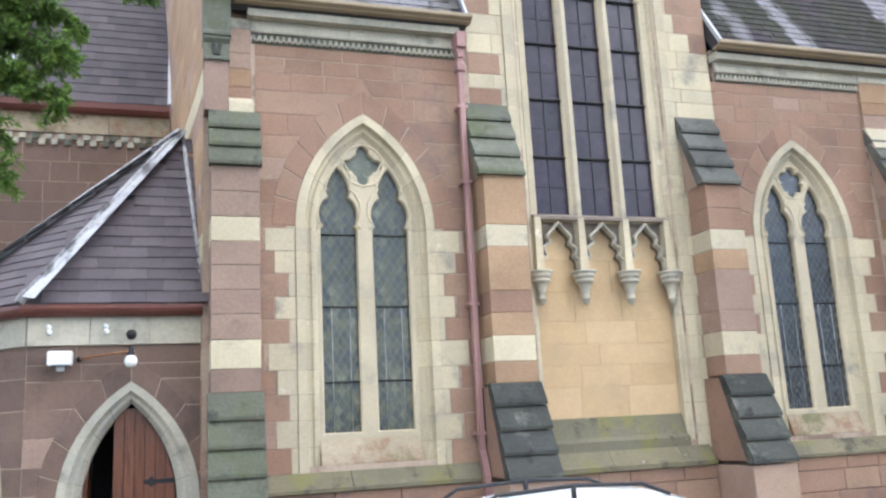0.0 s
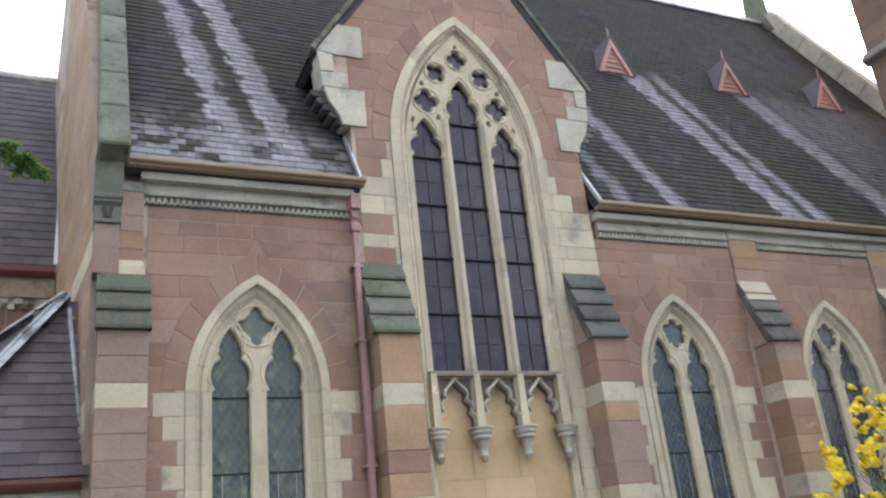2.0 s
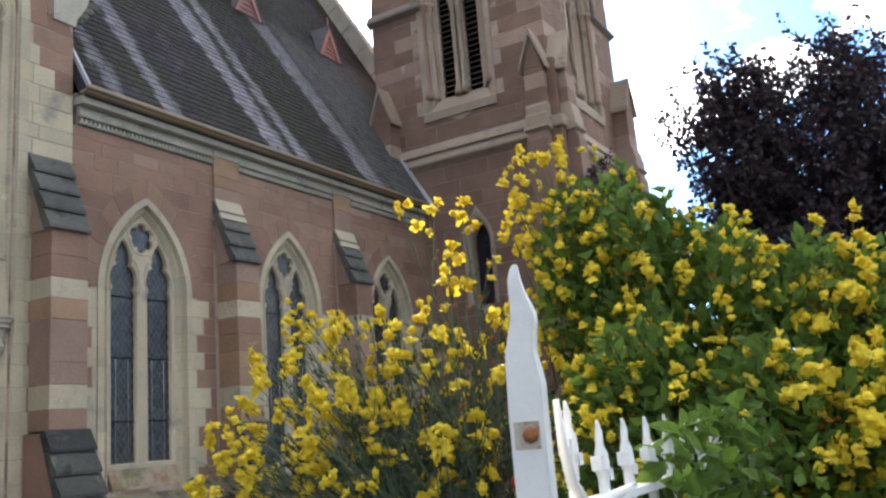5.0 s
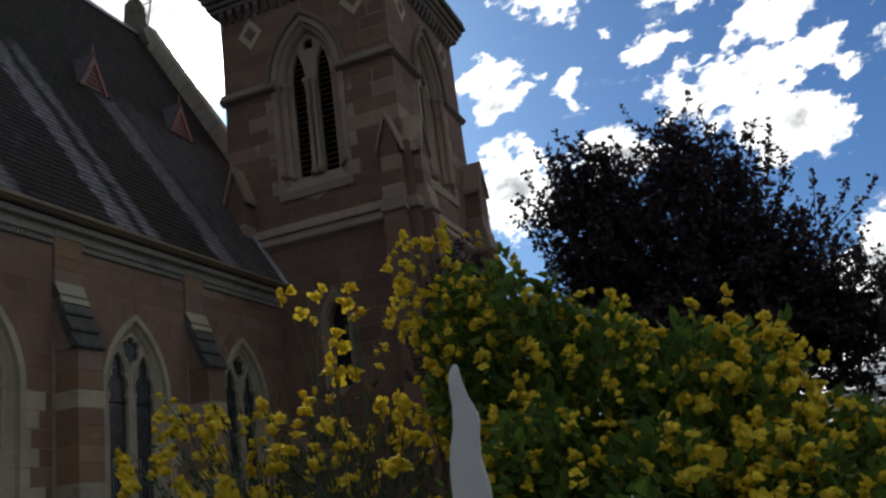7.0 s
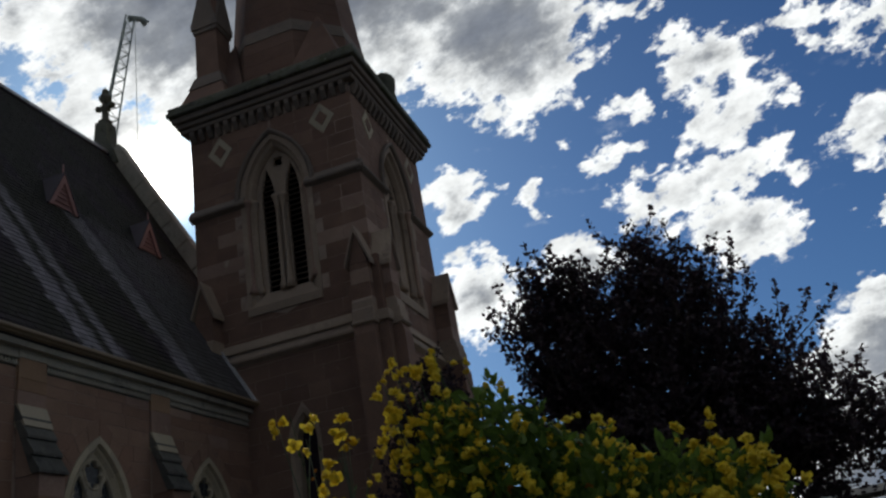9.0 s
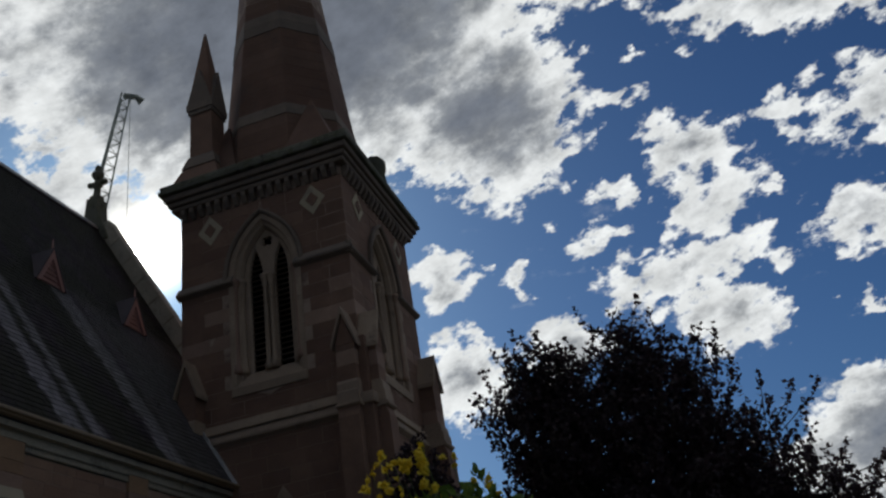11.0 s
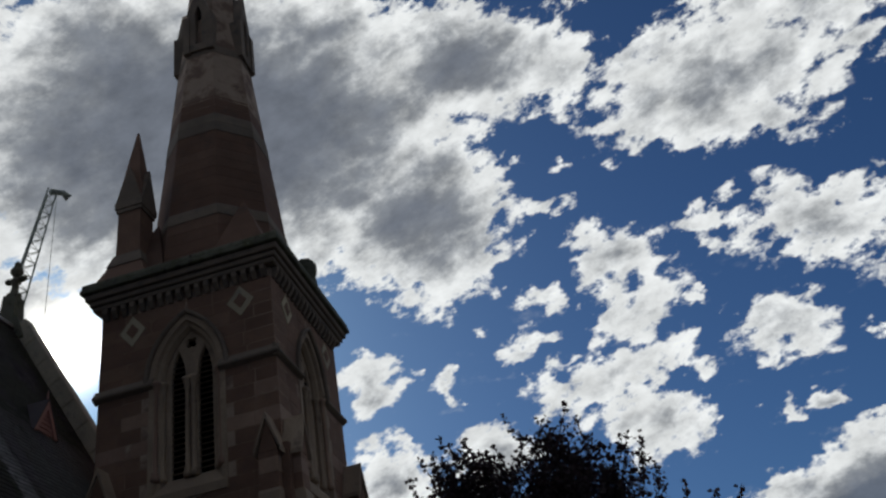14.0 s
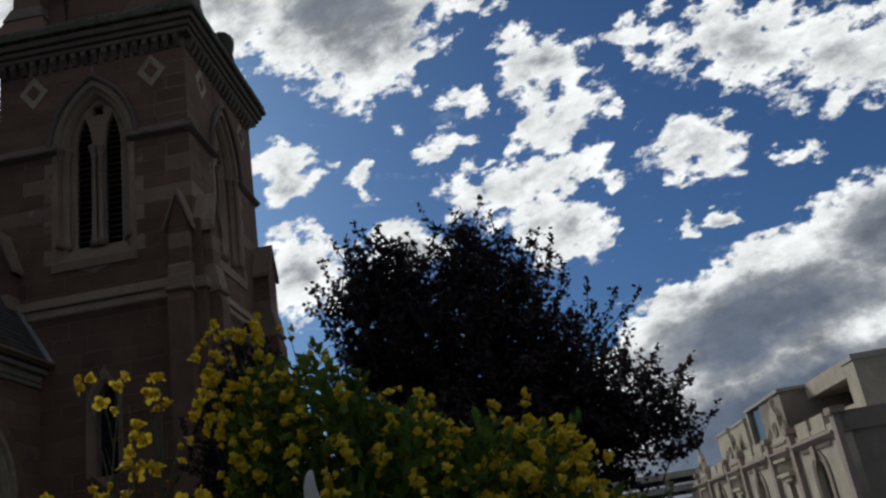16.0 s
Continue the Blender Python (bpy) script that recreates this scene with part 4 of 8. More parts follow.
lancet = empty("window_5", "tall three-light traceried window with dark leaded glass", "window", kind="structure")
secs = [(1.50, 2.86, -0.06), (1.50, 2.86, 0.035), (1.34, 2.67, 0.035), (1.30, 2.62, -0.03), (1.25, 2.57, -0.035), (1.22, 2.53, -0.075), (1.19, 2.50, -0.085), (1.19, 2.50, -0.26)]
ring_stones(SOUTH, GX, secs, [1.16] + TALL[1:22] + [8.8], 8.8, lancet, CREAM, 7)
for i, (z0, z1) in enumerate(zip(TALL[:22], TALL[1:23])):
    for s in (-1, 1):
        a, b = sorted((GX + s * 1.504, GX + s * (1.50 + GQ[i % 2] * 0.6)))
        stone(SOUTH, [(a, z0 + 0.004), (b - 0.004, z0 + 0.004), (b - 0.004, z1 - 0.004), (a, z1 - 0.004)], 0.006, 0.06, CREAM, lancet, name="quoin_stone")
voussoirs(SOUTH, GX, (1.505, 2.865), (1.83, 3.26), 8.8, lancet, RED, 7)
edge = gothic(GX, 1.21, 4.70, 8.6, 2.72, 14)
holes = []
for dx, half, spring, scale in ((-0.785, 0.30, 8.62, 0.72), (0, 0.31, 9.45, 0.74), (0.785, 0.30, 8.62, 0.72)):
    holes.append(light_outline(GX + dx, half, 4.82, spring, scale))
for s in (-1, 1):
    holes += [foil(GX + s * 0.71, 9.77, 0.235, 4, 0.0), foil(GX + s * 0.46, 10.40, 0.20, 4, math.pi / 4), teardrop(GX + s * 1.0, 9.34, 0.045, 1.8), teardrop(GX + s * 0.50, 9.44, 0.045, 1.6), teardrop(GX + s * 0.76, 10.12, 0.035, 2.2 if s < 0 else 0.9)]
holes += [foil(GX, 10.74, 0.205, 4, 0.0), teardrop(GX, 11.02, 0.035, 1.57)]
plate("tracery", SOUTH, [edge] + holes, -0.24, -0.07, CREAM, lancet, chamfer=0.014)
for dx, half, spring in ((-0.785, 0.35, 8.64), (0, 0.36, 9.47), (0.785, 0.35, 8.64)):
    head_mould(SOUTH, GX + dx, half, spring, 0.70, -0.068, lancet, CREAM, 0.02)
for dx, z, r in ((-0.71, 9.77, 0.265), (0.71, 9.77, 0.265), (-0.46, 10.40, 0.225), (0.46, 10.40, 0.225), (0, 10.74, 0.23)):
    ring_mould(SOUTH, GX + dx, z, r, -0.068, lancet, CREAM, 0.02)
for dx, half, top in ((-0.785, 0.31, 9.45), (0, 0.32, 10.15), (0.785, 0.31, 9.45)):
    for j in (-1, 1):
        box("glazing", SOUTH, GX + dx + (0.002 if j > 0 else -half), GX + dx + (half if j > 0 else -0.002), 4.80, top, -0.20, -0.185, PLUM_GLASS, lancet, "dark leaded glass light")
    box("middle_came", SOUTH, GX + dx - 0.008, GX + dx + 0.008, 4.82, top - 0.3, -0.185, -0.165, LEADCAME, lancet)
    for z in [5.79, 6.77, 7.75, 8.66] + ([9.4] if dx == 0 else []):
        tube("saddle_bar", [SOUTH.at(GX + dx - half, z, -0.155), SOUTH.at(GX + dx + half, z, -0.155)], 0.022, IRON, lancet, sides=6)
    for z in (5.3, 6.28, 7.26, 8.2):
        tube("glazing_tie", [SOUTH.at(GX + dx - half, z, -0.18), SOUTH.at(GX + dx + half, z, -0.18)], 0.005, LEADCAME, lancet, sides=5)
for s, z in ((-0.72, 9.77), (0.72, 9.77), (0, 10.72), (-0.47, 10.40), (0.47, 10.40)):
    box("eye_glazing", SOUTH, GX + s - 0.25, GX + s + 0.25, z - 0.25, z + 0.25, -0.175, -0.165, PLUM_GLASS, lancet)
for s in (-1, 1):
    prof = [(-0.075, -0.07), (-0.03, 0.0), (0.03, 0.0), (0.075, -0.07), (0.075, -0.10), (-0.075, -0.10)]
    plan = Frame((0, 12, 4.0), (1, 0, 0), (0, -1, 0), (0, 0, 1))
    prism("mullion_roll", plan, [(GX + s * 0.395 + a, c) for a, c in prof], 0.0, 5.4, CREAM, lancet)
profile("transom", SOUTH, [(-0.24, 4.83), (-0.10, 4.83), (0.02, 4.77), (0.02, 4.72), (-0.24, 4.72)], GX - 1.19, GX + 1.19, TRIM, lancet, "stained stone transom")

blind = empty("blind_panel", "golden sandstone blind panel under the tall window", "panel", kind="structure")
box("panel_bed", SOUTH, GX - 1.25, GX + 1.25, 1.45, 4.75, -0.38, -0.209, MORTAR_PALE, blind)
rows = [1.58, 2.12, 2.45, 2.78, 3.14, 3.60, 4.10, 4.72]
lay_courses(SOUTH, lambda z: (GX - 1.19, GX + 1.19), rows, [], blind, lambda i, e, r: GOLD, rng, gap=0.004, out=-0.204, deep=0.03, length=(0.6, 1.1))
xs = [GX - 1.14, GX - 0.395, GX + 0.395, GX + 1.14]
holes = []
for x0, x1 in zip(xs, xs[1:]):
    m, h = (x0 + x1) / 2, (x1 - x0) / 2 - 0.075
    right = [(m + h, 3.95), (m + h * 0.98, 4.09), (m + h * 0.70, 4.14), (m + h * 0.86, 4.21), (m + h * 0.84, 4.28), (m + h * 0.50, 4.34), (m + h * 0.64, 4.41), (m + h * 0.58, 4.47), (m + h * 0.28, 4.55), (m, 4.66)]
    for _ in range(2):
        eased = [right[0]]
        for (a0, b0), (a1, b1) in zip(right, right[1:]):
            eased += [(a0 * 0.75 + a1 * 0.25, b0 * 0.75 + b1 * 0.25), (a0 * 0.25 + a1 * 0.75, b0 * 0.25 + b1 * 0.75)]
        right = eased + [right[-1]]
    holes.append(right + [(2 * m - a, b) for a, b in right[-2::-1]])
outline = [(xs[0] - 0.04, 3.95)]
for h in holes:
    outline += h[::-1]
outline += [(xs[3] + 0.04, 3.95), (xs[3] + 0.04, 4.70), (xs[0] - 0.04, 4.70)]
# the darker dressing paints the shade of the recess behind the ribs
plate("spandrel", SOUTH, [outline], -0.20, -0.12, TRIM, blind, "recessed spandrel with shade in its colour")
for x0, x1, h in zip(xs, xs[1:], holes):
    m = (x0 + x1) / 2
    outer = [(m + (a - m) * 1.16, 3.95 + (b - 3.95) * 1.075) for a, b in h]
    plate("arch_rib", SOUTH, [h + outer[::-1]], -0.125, -0.01, PALE, blind, "cusped stone arch rib", chamfer=0.012)
    inner = [SOUTH.at(m + (a - m) * 1.06, 3.95 + (b - 3.95) * 1.03, -0.005) for a, b in h]
    tube("rib_roll", inner, 0.014, PALE, blind, sides=6)
for x in xs:
    c = tagged(lathe("corbel", SOUTH.at(x, 3.43, -0.03), [(0.012, -0.06), (0.040, -0.035), (0.055, -0.005), (0.06, 0.02), (0.075, 0.03), (0.075, 0.05), (0.055, 0.06), (0.068, 0.13), (0.10, 0.26), (0.12, 0.29), (0.155, 0.30), (0.155, 0.325), (0.125, 0.34), (0.145, 0.36), (0.175, 0.385), (0.175, 0.40), (0.15, 0.415), (0.19, 0.44), (0.20, 0.455), (0.20, 0.475), (0.12, 0.485), (0.07, 0.49)], PALE, sides=14), "small grey stone corbel with moulded bell", "corbel", "corbels of the arcade")
    prism("colonnette", SOUTH, [(x - 0.07, 3.91), (x + 0.07, 3.91), (x + 0.05, 4.75), (x - 0.05, 4.75)], -0.12, 0.035, CREAM, blind)
profile("panel_sill", SOUTH, [(-0.42, 1.72), (-0.20, 1.66), (-0.10, 1.36), (0.0, 1.30), (0.0, 1.16), (-0.42, 1.16)], GX - 1.19, GX + 1.19, MOSSY, blind, "sloping mossy sill")

# kneelers, coping and roof of the tall gable
for s in (-1, 1):
    k = empty("kneeler", "stepped pale kneeler stones at the gable foot", "kneeler", "gable kneelers")
    stones = ([(1.90, 10.39), (2.44, 10.39), (2.74, 10.43), (2.33, 11.03), (1.90, 11.03)], [(2.45, 10.05), (2.68, 10.03), (2.73, 10.42), (2.45, 10.38)], [(2.20, 9.73), (2.66, 9.73), (2.68, 10.02), (2.20, 10.02)], [(1.92, 9.02), (2.35, 9.02), (2.38, 9.18), (2.56, 9.46), (2.64, 9.72), (1.92, 9.72)])
    for pts in stones:
        pts = [(GX + s * a, b) for a, b in pts]
        stone(SOUTH, pts if s > 0 else pts[::-1], 0.03, 0.34, PALE, k, 0.006, "kneeler_stone")
    for j in range(5):
        a, z = 2.36 + 0.105 * j, 9.04 + 0.125 * j
        pts = [(a - 0.35, z), (a + 0.02, z), (a + 0.08, z + 0.03), (a + 0.09, z + 0.08), (a + 0.05, z + 0.115), (a - 0.35, z + 0.115)]
        prism("kneeler_roll", SOUTH, [(GX + s * p, q) for p, q in pts], -0.42, -0.03, WEATHERED if s > 0 else DARK_SLAB, k, "dark moulded roll under the kneeler")
gable_roof = empty("roof_gable", "slated cross roof behind the tall gable", "roof", kind="structure")
for s in (-1, 1):
    run = Vector((s * 2.80, 0, -4.12))
    fr = Frame((GX, 12.0, 14.50), (0, 1, 0), run, Vector((s * 4.12, 0, 2.80)))
    fr = Frame(fr.at(0, 4.95), (0, 1, 0), -run, fr.n)
    box("roof_deck", fr, -0.02, 4.2, 0, 4.95, -0.12, 0.0, FELT, gable_roof)
    slates("slate_field", fr, lambda a, b: True, 0.0, 4.2, 27, 0.235, 0.175, SLATE_STUFF, gable_roof, rng)
    for i in range(5):
        box("coping_stone", fr, -0.07, 0.25, i * 0.99 + 0.004, (i + 1) * 0.99 - 0.004, 0.0, 0.09, WEATHERED, gable_roof, bevel=0.015)


# ---- buttresses ----
def slope_slabs(parent, x0, x1, z_top, c_top, z_low, c_low, count, over=0.03, material=WEATHERED):
    """Weathering slabs, each lapping over the one below."""
    for i in range(count):
        f0, f1 = i / count, (i + 1) / count
        za, zb = z_top + (z_low - z_top) * f0, z_top + (z_low - z_top) * f1
        ca, cb = c_top + (c_low - c_top) * f0, c_top + (c_low - c_top) * f1
        pts = [(ca - 0.12, za), (ca + 0.008, za), (cb + 0.045, zb + 0.065), (cb + 0.05, zb + 0.05), (cb + 0.05, zb + 0.006), (cb - 0.12, zb + 0.006)]
        profile("weathering_slab", SOUTH, pts, x0 - over, x1 + over, material, parent, "lichened sloping slab")


def shaft_stones(parent, x0, x1, c, z0, z1, rng, wall=0.0, light=(), stones=()):
    """Blocks of a buttress shaft, full width, from the wall out to c."""
    marks = [z0] + [q for q in COURSES if z0 + 0.15 < q < z1 - 0.15 and (rng.random() < 0.75 or any(abs(q - e) < 0.01 for l in light for e in l))] + [z1]
    for a, b in zip(marks, marks[1:]):
        mid = (a + b) / 2
        m = CREAM if any(l0 < mid < l1 for l0, l1 in light) else rng.choice(stones or (TAN, TAN, RED, WARM, WARM))
        bm = bmesh.new()
        add_box(bm, SOUTH, x0, x1, a + 0.002, b - 0.002, wall - 0.10, c + rng.uniform(-0.003, 0.003), 0.006)
        part("stone", bm, m, parent)


LIGHT = ((2.50, 2.87), (4.17, 4.50))


def buttress(name, x0, x1, label, top=6.56, slabs=4, pilaster=None, low=DARK_SLAB, high=WEATHERED):
    b = empty(name, label, "buttress", "side buttresses")
    shaft_stones(b, x0 + 0.07, x1, 0.51, 2.20, 5.26, rng, light=LIGHT)
    bm = bmesh.new()
    add_prism(bm, Frame(SOUTH.at(x0 + 0.05, 0, 0), SOUTH.n, SOUTH.v, SOUTH.u), [(-0.1, 5.24), (0.50, 5.24), (-0.02, top - 0.03), (-0.1, top - 0.03)], 0, x1 - x0 - 0.06)
    part("cheek", bm, TAN, b)
    slope_slabs(b, x0 + 0.02, x1 - 0.02, top, 0.0, 5.24, 0.53, slabs, 0.03, high)
    prism("shoulder", Frame(SOUTH.at(x0 + 0.005, 0, 0), SOUTH.n, SOUTH.v, SOUTH.u), [(-0.1, 0.92), (0.98, 0.92), (0.54, 2.16), (-0.1, 2.16)], 0, x1 - x0 - 0.01, RED, b)
    slope_slabs(b, x0, x1, 2.20, 0.54, 0.88, 1.02, 4, 0.03, low)
    shaft_stones(b, x0 - 0.02, x1 + 0.02, 1.01, GZ - 0.05, 0.86, rng)
    if pilaster:
        p0, p1 = pilaster
        box("eaves_board", SOUTH, p0 + 0.052, p1 - 0.052, 7.614, 7.746, -0.05, 0.198, PALE, b)
        shaft_stones(b, p0, p1, 0.055, top, 7.455, rng)
        stone(SOUTH, [(p0, 7.46), (p1, 7.46), (p1, 7.61), (p0, 7.61)], 0.056, 0.09, PALE, b)
        profile("pale_slab", SOUTH, [(-0.02, top + 0.01), (0.06, top + 0.01), (0.235, top - 0.42), (-0.02, top - 0.42)], p0 - 0.005, p1 + 0.005, CREAM, b, "clean pale weathering stone")
    return b


buttress("buttress", 5.30, 6.02, "red sandstone buttress with dark slab offsets beside the downpipe")
buttress("buttress", 9.09, 9.81, "red sandstone buttress with dark slab offsets beside the gabled bay", high=SLAB_GREY)
buttress("buttress", 13.03, 13.73, "red sandstone buttress with cream and dark slab offsets", 6.56, 4, (13.03, 13.73), high=SLAB_GREY)
buttress("buttress", 16.86, 17.56, "red sandstone buttress with cream and dark slab offsets", 6.56, 4, (16.86, 17.56), high=SLAB_GREY)

# corner buttress with kneeler and pilaster
b = empty("buttress", "corner buttress with mossy slab offsets and cream bands", "buttress", "side buttresses")
X0, X1 = 1.41, 2.13
shaft_stones(b, X0 + 0.09, X1, 0.60, 2.20, 5.20, rng, light=LIGHT, stones=(DULL_TAN,))
prism("cheek", Frame(SOUTH.at(X0 + 0.09, 0, 0), SOUTH.n, SOUTH.v, SOUTH.u), [(-0.1, 5.18), (0.585, 5.18), (0.33, 6.02), (-0.1, 6.02)], 0, X1 - X0 - 0.10, DULL_TAN, b)
slope_slabs(b, X0 + 0.09, X1, 6.06, 0.36, 5.20, 0.62, 3, 0.03, MOSS_SLAB)
shaft_stones(b, X0, 1.74, 0.36, 6.06, 6.80, rng, stones=(DULL_TAN,))
shaft_stones(b, 1.74, 2.08, 0.06, 6.30, 7.455, rng)
prism("pale_offset", Frame(SOUTH.at(1.745, 0, 0), SOUTH.n, SOUTH.v, SOUTH.u), [(-0.05, 6.06), (0.34, 6.06), (0.34, 6.20), (0.06, 6.38), (-0.05, 6.38)], 0, 0.34, CREAM, b, "clean pale weathering stone")
stone(SOUTH, [(1.74, 7.46), (2.07, 7.46), (2.07, 7.61), (1.74, 7.61)], 0.06, 0.09, PALE, b)
prism("shoulder", Frame(SOUTH.at(X0 + 0.085, 0, 0), SOUTH.n, SOUTH.v, SOUTH.u), [(-0.1, 0.92), (0.93, 0.92), (0.60, 2.16), (-0.1, 2.16)], 0, X1 - X0 - 0.09, RED, b)
slope_slabs(b, X0 + 0.08, X1, 2.20, 0.60, 0.80, 0.97, 4, 0.03, MOSS_SLAB)
shaft_stones(b, X0 - 0.02, X1 + 0.02, 0.96, GZ - 0.05, 0.78, rng)
kn = empty("kneeler", "grey moulded kneeler stone at the eaves corner", "kneeler", "gable kneelers")
profile("corbel_block", SOUTH, [(-0.05, 6.80), (0.40, 6.80), (0.40, 6.84), (0.37, 6.86), (0.37, 7.05), (0.43, 7.10), (0.43, 7.14), (-0.05, 7.14)], 1.40, 1.755, WEATHERED, kn)
prism("corbel_leaf", SOUTH, [(1.53, 6.88), (1.575, 6.87), (1.625, 6.88), (1.65, 7.02), (1.60, 7.04), (1.575, 6.94), (1.55, 7.04), (1.50, 7.02)], 0.37, 0.40, DARK_SLAB, kn)
profile("kneeler_block", SOUTH, [(-0.05, 7.145), (0.46, 7.145), (0.46, 7.20), (0.41, 7.23), (0.41, 7.76), (0.47, 7.80), (0.47, 7.86), (-0.05, 7.92)], 1.39, 1.765, WEATHERED, kn)

# downpipe with hopper
dp = empty("downpipe", "mauve painted square downpipe with hopper and brackets", "downpipe")
box("hopper", SOUTH, 5.16, 5.31, 7.36, 7.62, 0.05, 0.30, PIPE, dp, bevel=0.012)
prism("hopper_neck", SOUTH, [(5.17, 7.36), (5.30, 7.36), (5.275, 7.22), (5.195, 7.22)], 0.10, 0.24, PIPE, dp)
box("collar", SOUTH, 5.165, 5.305, 7.00, 7.14, 0.075, 0.235, PIPE, dp, bevel=0.008)
box("pipe", SOUTH, 5.19, 5.28, 1.30, 7.22, 0.10, 0.20, PIPE, dp, bevel=0.01)
side = Frame(SOUTH.at(5.19, 0, 0), SOUTH.n, SOUTH.v, SOUTH.u)
prism("pipe_bend", side, [(0.10, 1.30), (0.20, 1.30), (0.34, 0.95), (0.34, GZ), (0.24, GZ), (0.24, 0.93)], 0, 0.09, PIPE, dp)
for z in (1.5, 3.35, 5.2, 6.4):
    box("pipe_bracket", SOUTH, 5.15, 5.32, z, z + 0.05, 0.0, 0.208, PIPE, dp, bevel=0.004)

# ---- main roof ----
PITCH = math.atan(1.70)
ROOF = Frame((0, 11.70, 7.84), (1, 0, 0), (0, math.cos(PITCH), math.sin(PITCH)), (0, -math.sin(PITCH), math.cos(PITCH)))
RUN = 6.5 / math.cos(PITCH)
roof = empty("roof_main", "steep slated church roof with moss and pale washed streaks", "roof", kind="structure")
for a0, a1, low in ((1.5, 5.36, -0.05), (5.36, 9.94, 2.1), (9.94, 23.4, -0.05)):
    box("roof_deck", ROOF, a0, a1, low, RUN, -0.20, 0.0, FELT, roof)
north = Frame((0, 24.70, 7.84), (1, 0, 0), (0, -math.cos(PITCH), math.sin(PITCH)), (0, math.sin(PITCH), math.cos(PITCH)))
box("roof_deck", north, 1.5, 23.4, -0.05, RUN, -0.20, 0.0, FELT, roof)
in_gable = lambda a, b: not (abs(a - GX) < 2.4 - max(0.0, b - 3.6) * 0.58 and b < 7.5)
slates("slate_field", ROOF, in_gable, 1.84, 23.4, int(RUN / 0.175), 0.235, 0.175, SLATE_STUFF, roof, rng, lambda a, r: r < 4 and (a < 5.3 or 9.9 < a < 22), SLATE)
tube("ridge_tile", [ROOF.at(1.6, RUN + 0.02, 0.0), ROOF.at(23.4, RUN + 0.02, 0.0)], 0.13, LEAD, roof, sides=8)
for i in range(12):
    bm = bmesh.new()
    add_box(bm, ROOF, 1.40, 1.83, i * 1.07 - 0.16 + 0.005, (i + 1) * 1.07 - 0.16 - 0.005, -0.05, 0.36, 0.03)
    part("coping_stone", bm, WEATHERED, roof, "lichened gable coping stone")
box("lead_flashing", ROOF, 5.32, 5.36, 0.0, 3.0, 0.0, 0.07, LEAD, roof)
box("lead_flashing", ROOF, 9.93, 9.98, 0.0, 3.0, 0.0, 0.07, LEAD, roof)
box("lead_flashing", ROOF, 20.86, 20.99, 0.0, 3.5, 0.0, 0.09, LEAD, roof)
for i in range(12):
    box("coping_stone", ROOF, 23.2, 23.65, i * 1.07 + 0.005, (i + 1) * 1.07 - 0.005, -0.05, 0.55, PALE, roof, bevel=0.03)
gable_west = prism("wall_west", Frame((23.35, 0, 0), (0, 1, 0), (0, 0, 1), (1, 0, 0)), [(11.7, GZ), (24.7, GZ), (24.7, 7.8), (18.2, 18.9), (11.7, 7.8)], 0, 0.3, CORE)
tagged(gable_west, "plain stone west gable wall of the nave", "wall", kind="structure")
tagged(box("wall_north", Frame((0, 24.5, 0), (1, 0, 0), (0, 0, 1), (0, 1, 0)), 1.0, 23.4, GZ, 7.8, 0, 0.3, CORE), "plain stone north wall of the nave", "wall", kind="structure")
cross = empty("gable_finial", "weathered stone finial cross on the west gable", "finial")
prism("finial_base", Frame((23.4, 0, 0), (0, 1, 0), (0, 0, 1), (-1, 0, 0)), [(17.7, 18.4), (19.1, 18.4), (18.85, 19.3), (18.73, 19.4), (18.65, 20.3), (18.21, 20.3), (18.13, 19.4), (18.01, 19.3)], -0.28, 0.28, WEATHERED, cross)
lathe("finial_stem", (23.4, 18.43, 20.3), [(0.20, 0), (0.26, 0.05), (0.26, 0.12), (0.14, 0.2), (0.12, 0.6), (0.2, 0.68), (0.2, 0.76), (0.12, 0.82), (0.11, 0.95), (0.20, 1.05), (0.24, 1.16), (0.19, 1.27), (0.10, 1.33), (0.13, 1.42), (0.11, 1.52), (0.02, 1.62)], WEATHERED, cross, sides=10)
for s in (-1, 1):
    lathe("finial_arm", (23.4, 18.43 + s * 0.18, 21.06), [(0.10, 0), (0.13, 0.1), (0.10, 0.2), (0.02, 0.26)], WEATHERED, cross, sides=8, axis=(0, s, 0.15))


